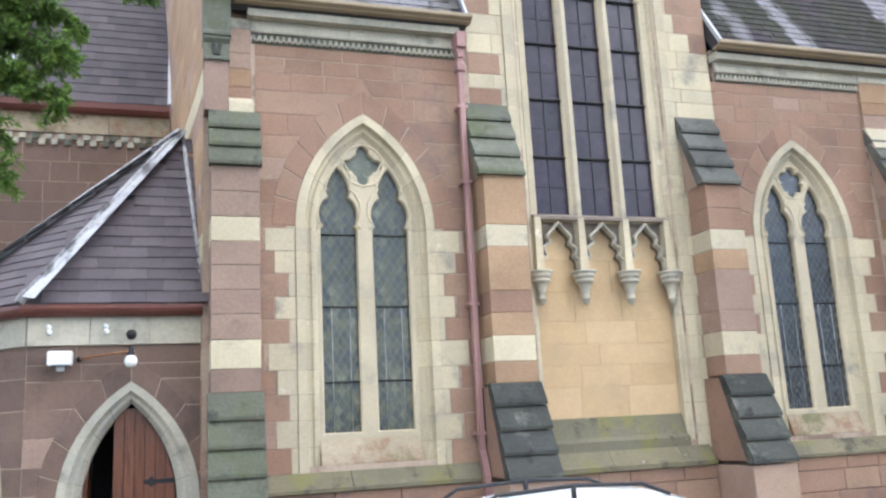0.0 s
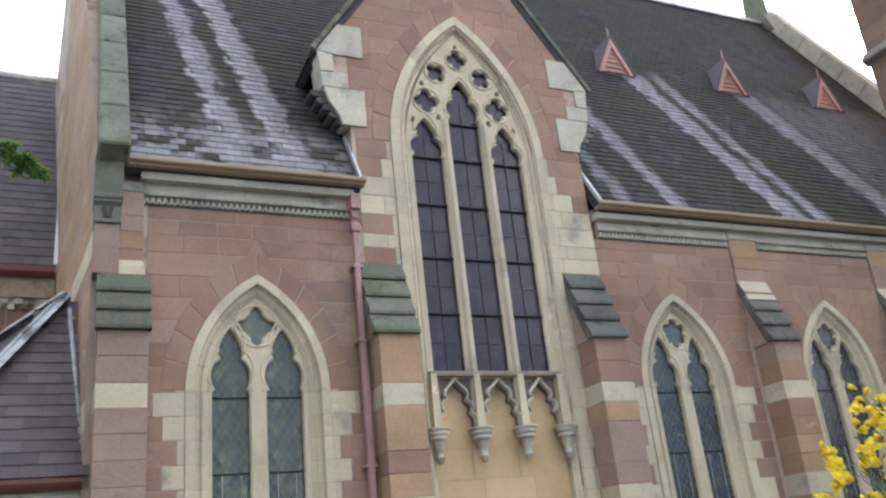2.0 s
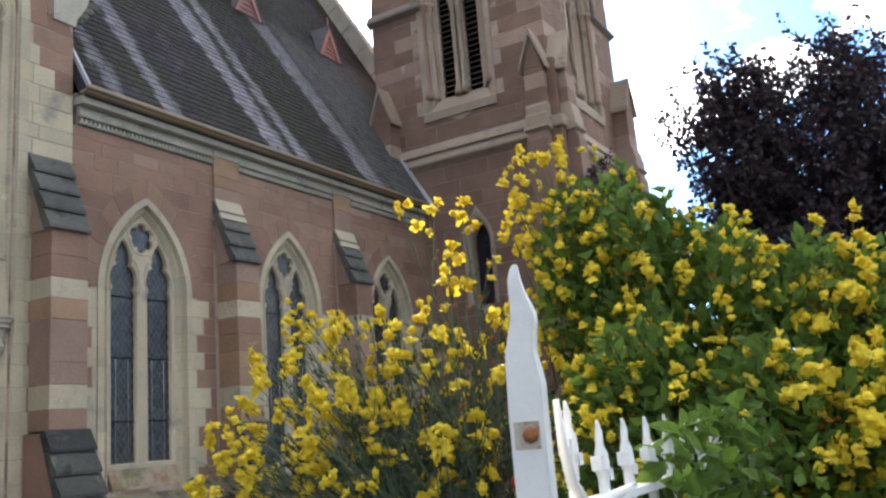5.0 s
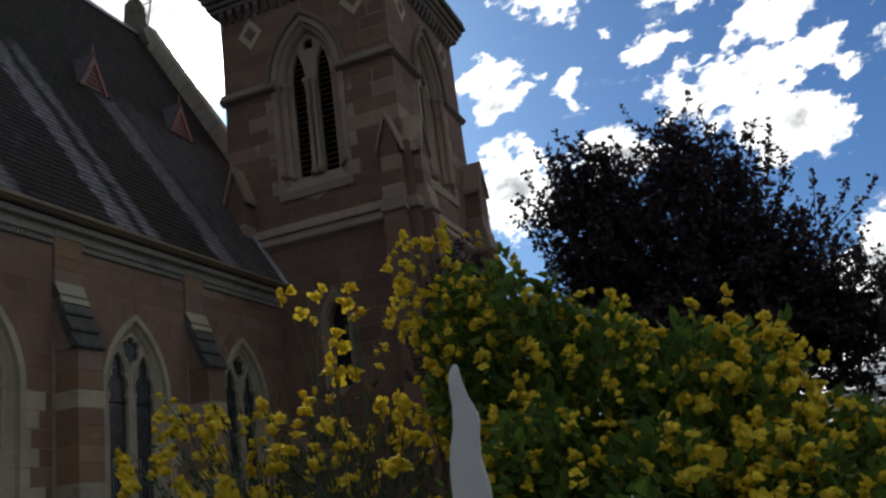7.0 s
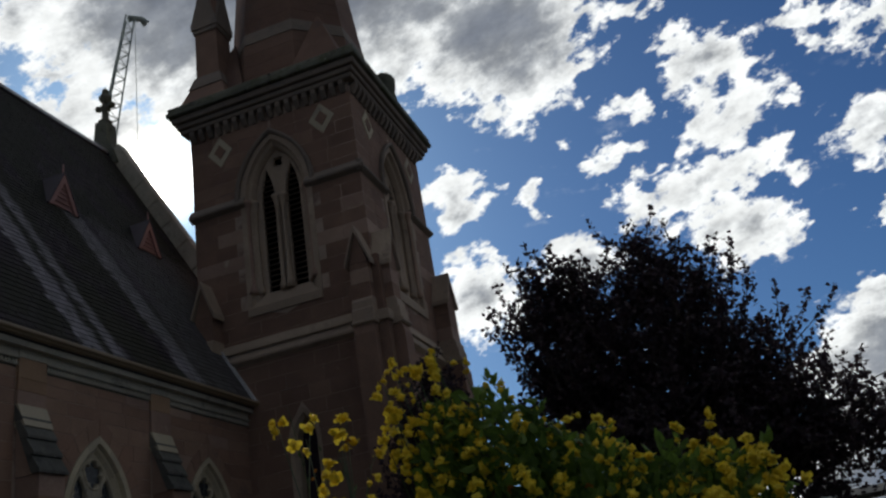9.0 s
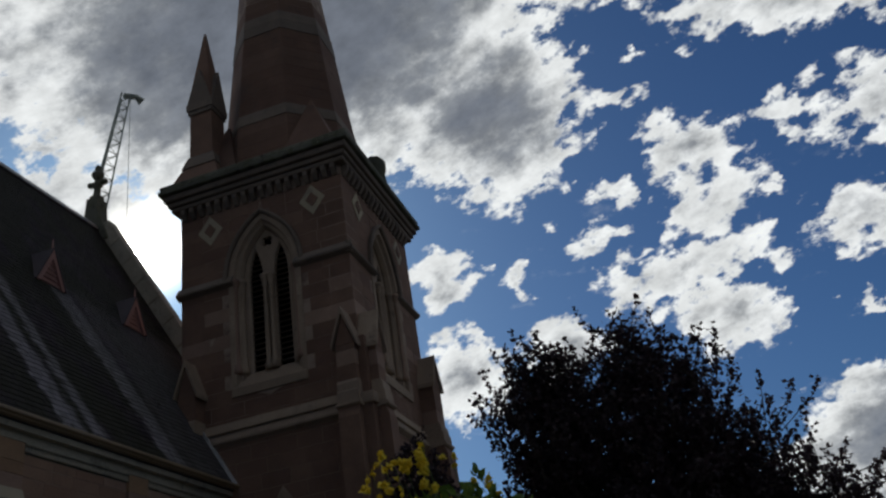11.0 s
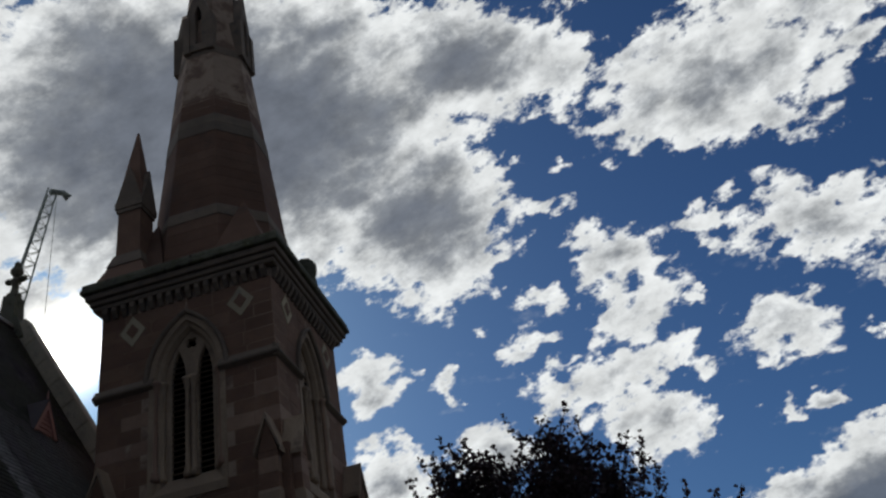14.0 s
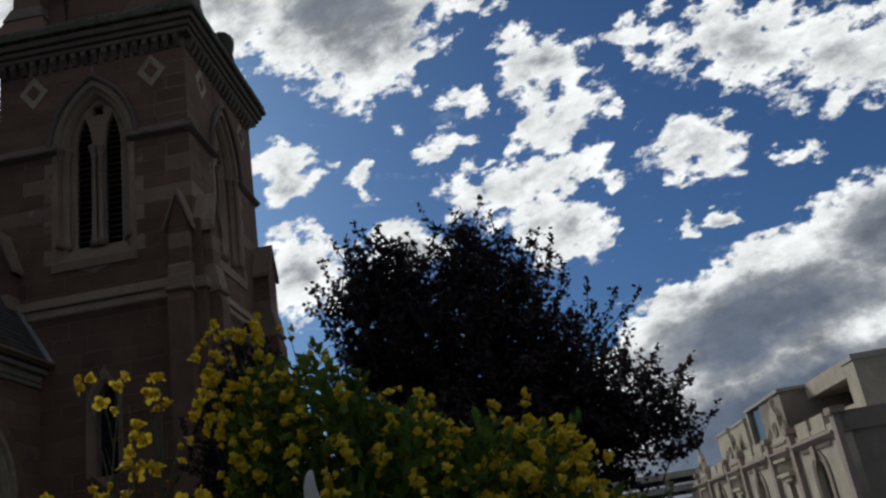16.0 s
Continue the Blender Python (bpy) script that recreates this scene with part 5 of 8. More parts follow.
def roof_dormer(x):
    """Small triangular louvred vent with pink-painted bargeboards."""
    d = empty("roof_vent", "triangular red-painted louvred vent with slated cheeks", "roof vent", "roof vents")
    y0, z0, h, w = 14.78, 13.08, 1.05, 0.52
    front = Frame((x, y0, z0), (1, 0, 0), (0, 0, 1), (0, -1, 0))
    deep = h / 1.70 + 0.15
    for s in (-1, 1):
        prism("bargeboard", front, [(s * w, 0.0), (s * (w - 0.13), 0.0), (0, h - 0.26), (0, h)], 0.0, 0.09, PINK, d)
        vs = [front.at(s * (w + 0.03), -0.02, 0.10), front.at(0, h + 0.03, 0.10), front.at(0, h + 0.03, -deep), front.at(s * (w + 0.03), -0.02, 0.0)]
        vs += [v + Vector((s * 0.02, 0, 0.03)) for v in vs]
        link("cheek", vs, [(4, 5, 6, 7), (0, 1, 5, 4), (3, 2, 1, 0), (0, 4, 7, 3)], SLATE_PLAIN, d)
    prism("vent_back", front, [(-w + 0.05, 0.0), (w - 0.05, 0.0), (0, h - 0.1)], -0.03, 0.0, PINK, d)
    for i in range(5):
        z = 0.06 + i * 0.14
        hw = (w - 0.10) * (1 - z / (h - 0.15))
        box("louvre", front, -hw, hw, z, z + 0.05, 0.0, 0.035, PINK, d)
    tube("vent_spike", [front.at(0, h - 0.02, 0.03), front.at(0, h + 0.34, 0.03)], [0.035, 0.012], PINK, d, sides=6)
    return d


for x in (13.45, 17.2, 20.75):
    roof_dormer(x)

# ---- east gable wall, back wing and porch ----
turn = Vector((-0.083, 0.9965, 0))
EAST = Frame((1.41, 11.95, 0), turn, (0, 0, 1), Vector((-0.9965, -0.083, 0)))
top = lambda a: 8.05 + 1.70 * (a * 0.9965)
east = prism("wall_east", EAST, [(0, GZ), (12.6, GZ), (12.6, 8.2), (6.3, top(6.3)), (0, top(0))], -0.55, -0.004, MORTAR)
tagged(east, "east gable wall in red sandstone with cream bands", "wall", kind="structure")
ends = lambda z: (0.0 if z < 8.05 else (z - 8.05) / 1.694, 6.2)
lay_courses(EAST, ends, [1.2 + 0.40 * i for i in range(40)], [], east, lambda i, e, r: CREAM if i in (3, 7, 13) else (WARM if r.random() < 0.8 else TAN), rng, length=(0.7, 1.3))

WING = Frame((0, 17.3, 0), (1, 0, 0), (0, 0, 1), (0, -1, 0))
wing = box("wall_wing", WING, -9.0, 0.97, GZ, 7.98, -0.5, -0.004, MORTAR)
tagged(wing, "red sandstone wall of the back wing, shade in its colour", "wall", kind="structure")
lay_courses(WING, lambda z: (-3.6, 0.96), [2.6 + 0.40 * i for i in range(13)], [], wing, lambda i, e, r: BROWN, rng, length=(0.7, 1.2))
for i in range(20):
    for j in range(2):
        x = -3.6 + i * 0.228 + j * 0.114
        box("corbel_block", WING, x, x + 0.112, 7.43 - j * 0.11, 7.54 - j * 0.11, -0.02, 0.06, PALE if (i + j) % 3 else WEATHERED, wing)
for i in range(4):
    x = -3.6 + i * 1.14
    stone(WING, [(x, 7.56), (x + 1.13, 7.56), (x + 1.13, 7.97), (x, 7.97)], 0.07, 0.12, SILL, wing, name="fascia_stone")
profile("wing_gutter", WING, [(0.05, 7.96), (0.20, 7.96), (0.27, 8.03), (0.28, 8.14), (0.05, 8.14)], -4.5, 0.95, GUTTER_DARK, wing, "maroon painted gutter")
wroof = empty("roof_wing", "violet slate roof of the back wing", "roof", kind="structure")
WR = Frame((0, 17.05, 8.14), (1, 0, 0), (0, math.cos(1.0), math.sin(1.0)), (0, -math.sin(1.0), math.cos(1.0)))
box("roof_deck", WR, -9.0, 0.93, 0, 8.1, -0.15, 0.0, FELT, wroof)
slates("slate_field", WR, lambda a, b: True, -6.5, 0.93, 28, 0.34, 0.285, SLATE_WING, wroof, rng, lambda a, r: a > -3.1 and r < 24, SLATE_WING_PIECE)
box("lead_flashing", WR, 0.90, 0.97, 0, 8.1, 0.0, 0.07, LEAD, wroof)
tube("ridge_tile", [WR.at(-9.0, 8.1, 0.02), WR.at(0.95, 8.1, 0.02)], 0.12, LEAD, wroof, sides=8)
box("lead_roll", WR, -2.35, -1.95, 0.6, 8.1, 0.03, 0.09, LEAD, wroof, "pale lead valley strip")

# porch
PF = Frame((0, 12.06, 0), (1, 0, 0), (0, 0, 1), (0, -1, 0))
DX = 0.535
porch = plate("wall_porch", PF, [[(-0.72, GZ), (1.44, GZ), (1.44, 3.3), (-0.72, 3.3)], gothic(DX, 0.755, GZ, 0.85, 1.455)], -0.40, -0.004, MORTAR)
tagged(porch, "porch wall in brown sandstone with pale band", "wall", kind="structure")


def porch_hole(z, i):
    h = 0.86 if z < 0.85 else arch_half(1.10, 0.85, 1.86, z)
    return None if h is None else (DX - h, DX + h)


lay_courses(PF, lambda z: (-0.72, 1.43), [GZ - 0.03, -0.42, -0.05, 0.32, 0.70, 1.05, 1.40, 1.75, 2.10, 2.45, 2.66, 2.90], [porch_hole], porch, lambda i, e, r: (RED, TAN, BROWN)[r.choice((0, 1, 2, 2, 2, 2))], rng, length=(0.5, 0.8))
voussoirs(PF, DX, (0.87, 1.58), (1.10, 1.86), 0.85, porch, BROWN, 5)
ring_stones(PF, DX, [(0.865, 1.575, -0.06), (0.865, 1.575, 0.02), (0.76, 1.46, 0.02), (0.70, 1.41, -0.05), (0.66, 1.36, -0.06), (0.585, 1.30, -0.14), (0.585, 1.30, -0.40)], [GZ, -0.4, 0.0, 0.42, 0.85], 0.85, porch, PALE, 5)
for x0, x1 in ((-0.72, 0.02), (0.02, 0.75), (0.75, 1.43)):
    stone(PF, [(x0 + 0.003, 2.905), (x1 - 0.003, 2.905), (x1 - 0.003, 3.27), (x0 + 0.003, 3.27)], 0.04, 0.08, PALE, porch, name="fascia_stone")
FACET = Frame((-0.72, 12.06, 0), Vector((-0.7071, 0.7071, 0)), (0, 0, 1), Vector((-0.7071, -0.7071, 0)))
facet = plate("wall_porch_side", FACET, [[(0, GZ), (2.3, GZ), (2.3, 3.3), (0, 3.3)], gothic(1.15, 0.64, GZ + 0.1, 1.0, 1.32)], -0.40, -0.004, MORTAR)
tagged(facet, "angled porch wall with a second pointed opening", "wall", kind="structure")


def facet_hole(z, i):
    h = 0.80 if z < 1.0 else arch_half(0.80, 1.0, 1.5, z)
    return None if h is None else (1.15 - h, 1.15 + h)


lay_courses(FACET, lambda z: (0.0, 2.3), [GZ - 0.03, -0.42, -0.05, 0.32, 0.70, 1.05, 1.40, 1.75, 2.10, 2.50, 2.90], [facet_hole], facet, lambda i, e, r: BROWN, rng, length=(0.4, 0.8))
ring_stones(FACET, 1.15, [(0.80, 1.5, -0.06), (0.80, 1.5, 0.02), (0.66, 1.34, 0.02), (0.60, 1.26, -0.06), (0.50, 1.1, -0.14), (0.50, 1.1, -0.4)], [GZ, -0.4, 0.2, 0.6, 1.0], 1.0, facet, CREAM, 5)
box("opening_shade", FACET, 0.4, 1.9, 0.1, 2.3, -0.42, -0.40, DARK, facet)
stone(FACET, [(0.003, 2.905), (2.3, 2.905), (2.3, 3.27), (0.003, 3.27)], 0.04, 0.08, PALE, facet, name="fascia_stone")
tagged(profile("porch_gutter", PF, [(0.0, 3.27), (0.12, 3.27), (0.18, 3.32), (0.20, 3.36), (0.20, 3.41), (0.0, 3.41)], -0.80, 1.42, GUTTER_DARK), "maroon painted gutter round the porch roof", "gutter")
tagged(profile("porch_gutter", FACET, [(0.0, 3.27), (0.12, 3.27), (0.18, 3.32), (0.20, 3.36), (0.20, 3.41), (0.0, 3.41)], -0.08, 2.4, GUTTER_DARK), "maroon painted gutter round the porch roof", "gutter")

APEX = Vector((1.12, 13.42, 6.30))
proof = empty("roof_porch", "hipped slate porch roof with pale lead hips", "roof", kind="structure")
C0, C1, C2, C3 = Vector((1.44, 11.90, 3.42)), Vector((-0.79, 11.90, 3.42)), Vector((-2.42, 13.53, 3.42)), Vector((-2.42, 16.0, 3.42))
for p, q in ((C0, C1), (C1, C2), (C2, C3)):
    u = (q - p).normalized()
    n = u.cross(APEX - p).normalized()
    n = n if n.z > 0 else -n
    v = (APEX - p) - u * (APEX - p).dot(u)
    fr = Frame(p, u, v, n)
    ua, h, w = (APEX - p).dot(u), v.length, (q - p).length
    link("roof_deck", [p, q, APEX], [(0, 1, 2)], FELT, proof)
    fits = lambda a, b, ua=ua, h=h, w=w, spare=0.16 if p is C0 else -0.03: ua * b / h - spare < a < w - (w - ua) * b / h - 0.03 and b < h - 0.3
    slates("slate_field", fr, fits, min(0, ua) - 0.1, w + 0.1, int(h / 0.19), 0.42, 0.19, SLATE_PLAIN, proof, rng, lambda a, r: True, SLATE_SINGLE)
for p in (C1, C2):
    d = APEX - p
    tube("lead_hip", [p - d * 0.01 + Vector((0, 0, 0.05)), APEX + Vector((0, 0, 0.06))], 0.06, LEAD_DULL, proof, "pale lead hip roll", 8)
    side = d.cross(Vector((0, 0, 1))).normalized()
    link("lead_apron", [p + side * 0.30 + Vector((0, -0.02, 0.035)), p + Vector((0, -0.02, 0.10)), p - side * 0.30 + Vector((0, -0.02, 0.035)), APEX - side * 0.16 + Vector((0, 0, 0.03)), APEX + Vector((0, 0, 0.09)), APEX + side * 0.16 + Vector((0, 0, 0.03))], [(0, 1, 4, 5), (1, 2, 3, 4)], LEAD_DULL, proof)
tube("lead_flashing", [C0 + Vector((0, 0.02, 0.03)), APEX + Vector((0.03, 0, 0.05))], 0.035, LEAD_DULL, proof)

door = empty("door_1", "varnished timber church door standing ajar in the porch", "door", kind="structure")
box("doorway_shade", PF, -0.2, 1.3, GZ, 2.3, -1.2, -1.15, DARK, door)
floor_in = box("threshold", PF, -0.2, 1.3, GZ - 0.1, GZ + 0.02, -1.2, 0.02, CREAM, door)
for i in range(6):
    x0, x1 = 0.33 + i * 0.128, 0.33 + (i + 1) * 0.128 - 0.006
    tops = []
    for x in (x0, x1):
        z = 2.15
        while z > 0.85 and (arch_half(0.585, 0.85, 1.30, z) or 0) < abs(x - DX):
            z -= 0.02
        tops.append(z)
    prism("plank", PF, [(x0, GZ + 0.03), (x1, GZ + 0.03), (x1, tops[1]), (x0, tops[0])], -0.26, -0.20, OAK, door)
for z in (1.14, -0.35):
    prism("strap_hinge", PF, [(1.10, z - 0.03), (1.10, z + 0.03), (0.84, z + 0.025), (0.80, z + 0.075), (0.76, z + 0.03), (0.70, z + 0.02), (0.70, z - 0.02), (0.76, z - 0.03), (0.80, z - 0.075), (0.84, z - 0.025)], -0.20, -0.185, IRON, door, "black iron strap hinge")
prism("open_leaf", Frame((-0.04, 12.30, 0), (0.05, 1, 0), (0, 0, 1), (1, -0.05, 0)), [(0.0, GZ + 0.03), (0.55, GZ + 0.03), (0.55, 2.0), (0.0, 0.95)], 0, 0.05, OAK, door)

# porch fittings
lampb = empty("wall_lamp", "rusty bracket lamp with opal glass globe over the door", "wall lamp")
lathe("globe", PF.at(0.535, 2.52, 0.30), [(0.02, 0.06), (0.056, 0.075), (0.078, 0.11), (0.082, 0.14), (0.076, 0.175), (0.055, 0.205), (0.04, 0.215)], GLOBE, lampb, "white opal glass globe", 16)
lathe("lamp_holder", PF.at(0.535, 2.735, 0.30), [(0.045, 0.0), (0.05, 0.03), (0.032, 0.055), (0.028, 0.10), (0.012, 0.12)], IRON, lampb, sides=12)
tube("bracket_arm", [PF.at(-0.10, 2.725, 0.02), PF.at(0.20, 2.76, 0.16), PF.at(0.535, 2.79, 0.30)], 0.012, RUST, lampb)
lathe("wall_plate", PF.at(-0.10, 2.725, 0.0), [(0.036, 0.0), (0.036, 0.02), (0.02, 0.04)], IRON, lampb, sides=12, axis=PF.n)
tube("stay", [PF.at(0.40, 2.78, 0.03), PF.at(0.52, 2.80, 0.28)], 0.007, IRON, lampb)
fl = empty("floodlight", "small white box floodlight on the porch wall", "floodlight")
box("housing", PF, -0.46, -0.17, 2.64, 2.82, 0.05, 0.20, WHITE_PLASTIC, fl, bevel=0.015)
box("mount", PF, -0.36, -0.27, 2.58, 2.66, 0.0, 0.10, WHITE_PLASTIC, fl)
box("lens", PF, -0.42, -0.20, 2.625, 2.641, 0.06, 0.19, CAR_GLASS, fl)
for x in (-0.47, 0.21):
    sc = empty("spot_camera", "small white camera on the porch fascia", "camera", "fascia cameras")
    lathe("base", PF.at(x, 3.14, 0.04), [(0.035, 0), (0.035, 0.03), (0.015, 0.05)], WHITE_PLASTIC, sc, sides=10, axis=PF.n)
    lathe("barrel", PF.at(x, 3.10, 0.03), [(0.03, 0), (0.034, 0.09), (0.02, 0.11)], WHITE_PLASTIC, sc, sides=10, axis=(0.2, -1, -0.5))
bell = lathe("alarm_bell", PF.at(0.525, 3.03, 0.04), [(0.062, 0.0), (0.066, 0.015), (0.058, 0.045), (0.03, 0.065), (0.008, 0.07)], IRON, sides=14, axis=PF.n)
tagged(bell, "dark bronze domed bell on the porch fascia", "bell")


# ---- tower and spire ----
TX, TY, TW, TL = 21.0, 7.85, 5.45, 5.60
TE = Frame((TX, TY, 0), (0, 1, 0), (0, 0, 1), (-1, 0, 0))
TS = Frame((TX, TY, 0), (1, 0, 0), (0, 0, 1), (0, -1, 0))
tower_courses = [GZ + 0.42 * i for i in range(42)]


def tower_hole(cx):
    def hole(z, i):
        if 4.9 < z < 7.5 and cx < 2.8:
            h = 0.46 if z < 6.6 else arch_half(0.46, 6.6, 0.85, z)
            return None if h is None else (2.50 - h, 2.50 + h)
        if 10.23 < z < 13.9:
            h = 1.16 + (0.22 if i % 2 else 0.0)
        elif z >= 13.9:
            h = arch_half(1.30, 13.9, 2.15, z)
        else:
            h = None
        return None if h is None else (cx - h, cx + h)
    return hole


def pick_tower(i, edge, r):
    return TAN if i in (30,) else TAN if r.random() < 0.04 else BACKLIT_RED


BUFF = surface("buff_dressing", [(0.36, 0.275, 0.205), (0.40, 0.31, 0.23), (0.33, 0.25, 0.19)], 0.9, 0.35, stain=[((0.20, 0.155, 0.125), 1.8, 0.54, 0.76)])


def belfry(number, fr, cx, label):
    """Belfry opening: shafted jambs, two louvred lights, pierced head under a hood mould."""
    w = empty(f"window_{number}", label, "window", "belfry windows", "structure")
    ring_stones(fr, cx, [(1.16, 2.0, -0.06), (1.16, 2.0, 0.02), (1.00, 1.82, 0.02), (0.95, 1.76, -0.10), (0.86, 1.66, -0.12), (0.80, 1.58, -0.24), (0.80, 1.58, -0.5)], [10.28, 11.0, 11.6, 12.2, 12.8, 13.4, 13.9], 13.9, w, BUFF, 6)
    holes = [gothic(cx + s * 0.41, 0.215, 10.95, 13.9, 1.0, 6) for s in (-1, 1)] + [foil(cx, 15.08, 0.17, 4, math.pi / 4)]
    plate("tracery", fr, [gothic(cx, 0.84, 10.8, 13.9, 1.64)] + holes, -0.48, -0.30, BUFF, w, chamfer=0.03)
    for s in (-1, 1):
        for i in range(22):
            z = 10.98 + i * 0.17
            prism("louvre", Frame(fr.at(cx + s * 0.43 - 0.26, z, -0.62), fr.n, fr.v, fr.u), [(0, 0.12), (0.03, 0.14), (0.30, 0.0), (0.27, -0.02)], 0, 0.52, TRIM, w)
    for x in (-0.84, -0.10, 0.10, 0.84, -0.98, 0.98):
        c = -0.22 if abs(x) < 0.9 else -0.06
        bm = bmesh.new()
        add_lathe(bm, fr.at(cx + x, 10.95, c), [(0.12, 0.0), (0.12, 0.14), (0.09, 0.20), (0.10, 0.24), (0.068, 0.28), (0.064, 2.55), (0.085, 2.58), (0.07, 2.62), (0.12, 2.85), (0.14, 2.88), (0.14, 2.97)], 10)
        part("shaft", bm, BUFF if abs(x) < 0.9 else TAN, w, "slender stone shaft", True)
    profile("sill", fr, [(-0.5, 11.02), (-0.30, 10.98), (0.02, 10.56), (0.05, 10.52), (0.05, 10.28), (-0.5, 10.28)], cx - 1.15, cx + 1.15, BUFF, w, "sloping stone sill")
    ring_stones(fr, cx, [(1.30, 2.15, -0.02), (1.30, 2.15, 0.10), (1.24, 2.08, 0.14), (1.17, 2.01, 0.10), (1.17, 2.01, -0.02)], [13.75, 13.9], 13.9, w, TRIM, 6)
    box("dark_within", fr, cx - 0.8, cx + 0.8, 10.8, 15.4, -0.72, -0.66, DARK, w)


def string(fr, a0, a1, z, parent, out=0.12, gaps=(), material=BUFF):
    cuts = [a0]
    for g0, g1 in gaps:
        cuts += [g0, g1]
    cuts.append(a1)
    for s in range(0, len(cuts), 2):
        profile("string_course", fr, [(-0.05, z + 0.30), (0.0, z + 0.30), (out, z + 0.06), (out, z), (out - 0.05, z - 0.04), (0.0, z - 0.10), (-0.05, z - 0.10)], cuts[s], cuts[s + 1], material, parent)


for name, fr, length, cx, win in (("wall_tower_east", TE, TW, 2.70, 6), ("wall_tower_south", TS, TL, 2.85, 7)):
    holes = [gothic(cx, 0.985, 10.35, 13.9, 1.80)]
    if win == 6:
        holes.append(gothic(2.50, 0.36, 4.9, 6.6, 0.7))
    wall = plate(name, fr, [[(0, GZ), (length, GZ), (length, 16.9), (0, 16.9)]] + holes, -0.75, -0.004, MORTAR)
    tagged(wall, "tall sandstone tower wall with pale string courses", "wall", kind="structure")
    lay_courses(fr, lambda z: (0.0, length), tower_courses, [tower_hole(cx)], wall, pick_tower, rng, length=(0.7, 1.1))
    string(fr, -0.12, length + 0.12, 9.05, wall, 0.13)
    profile("set_off", fr, [(-0.05, 9.62), (0.0, 9.62), (0.09, 9.38), (0.09, 9.34), (-0.05, 9.34)], 0, length, BUFF, wall)
    string(fr, -0.10, length + 0.10, 13.80, wall, 0.16, [(cx - 1.0, cx + 1.0)], TRIM)
    belfry(win, fr, cx, "two-light belfry window with louvres and stone shafts")
    for s in (-1.72, 1.72):
        x = cx + s
        prism("lozenge", fr, [(x - 0.42, 15.82), (x, 15.30), (x + 0.42, 15.82), (x, 16.34)], -0.02, 0.02, CREAM, wall, "pale carved lozenge")
        prism("lozenge_eye", fr, [(x - 0.20, 15.82), (x, 15.57), (x + 0.20, 15.82), (x, 16.07)], 0.0, 0.045, BACKLIT_RED, wall)
    for j in range(int(length / 0.30)):
        x = 0.1 + j * 0.30
        prism("cornice_corbel", Frame(fr.at(x, 0, 0), fr.n, fr.v, fr.u), [(-0.02, 16.42), (0.06, 16.42), (0.20, 16.62), (0.20, 16.76), (-0.02, 16.76)], 0, 0.15, TRIM, wall)
for name, fr, length in (("wall_tower_north", Frame((TX, TY + TW, 0), (1, 0, 0), (0, 0, 1), (0, 1, 0)), TL), ("wall_tower_west", Frame((TX + TL, TY, 0), (0, 1, 0), (0, 0, 1), (1, 0, 0)), TW)):
    tagged(box(name, fr, 0, length, GZ, 16.9, -0.75, 0.0, BACKLIT_RED), "plain far side of the stone tower", "wall", kind="structure")

slit = empty("window_8", "narrow dark lancet low in the tower", "window", kind="structure")
ring_stones(TE, 2.50, [(0.46, 0.85, -0.05), (0.46, 0.85, 0.02), (0.36, 0.72, 0.0), (0.28, 0.60, -0.12), (0.28, 0.60, -0.4)], [4.9, 5.3, 5.75, 6.2, 6.6], 6.6, slit, BUFF, 3)
box("glazing", TE, 2.15, 2.85, 4.9, 7.3, -0.42, -0.40, PLUM_GLASS, slit)

TOP = Frame((TX, TY, 0), (1, 0, 0), (0, 1, 0), (0, 0, 1))
cornice = empty("cornice", "heavy moulded stone cornice round the tower top", "cornice", kind="structure")
for z0, z1, o in ((16.76, 16.92, 0.22), (16.92, 17.10, 0.30), (17.10, 17.32, 0.40), (17.32, 17.48, 0.52), (17.48, 17.66, 0.48)):
    box("cornice_course", TOP, -o, TL + o, -o, TW + o, z0, z1, TRIM if z0 < 17.3 else WEATHERED, cornice, bevel=0.03)

spire = empty("spire", "tall octagonal stone spire with pale bands", "spire")
SC = Vector((TX + TL / 2 - 0.03, TY + TW / 2 + 0.05, 0))


def ring8(z, r, turn=math.pi / 8):
    return [Vector((SC.x + r * math.cos(turn + i * math.pi / 4), SC.y + r * math.sin(turn + i * math.pi / 4), z)) for i in range(8)]


def octagon(name, z0, r0, z1, r1, material, label=""):
    a, b = ring8(z0, r0 / math.cos(math.pi / 8)), ring8(z1, r1 / math.cos(math.pi / 8))
    return link(name, a + b, [(i, (i + 1) % 8, 8 + (i + 1) % 8, 8 + i) for i in range(8)] + [tuple(range(8, 16)), tuple(range(7, -1, -1))], material, spire, label)


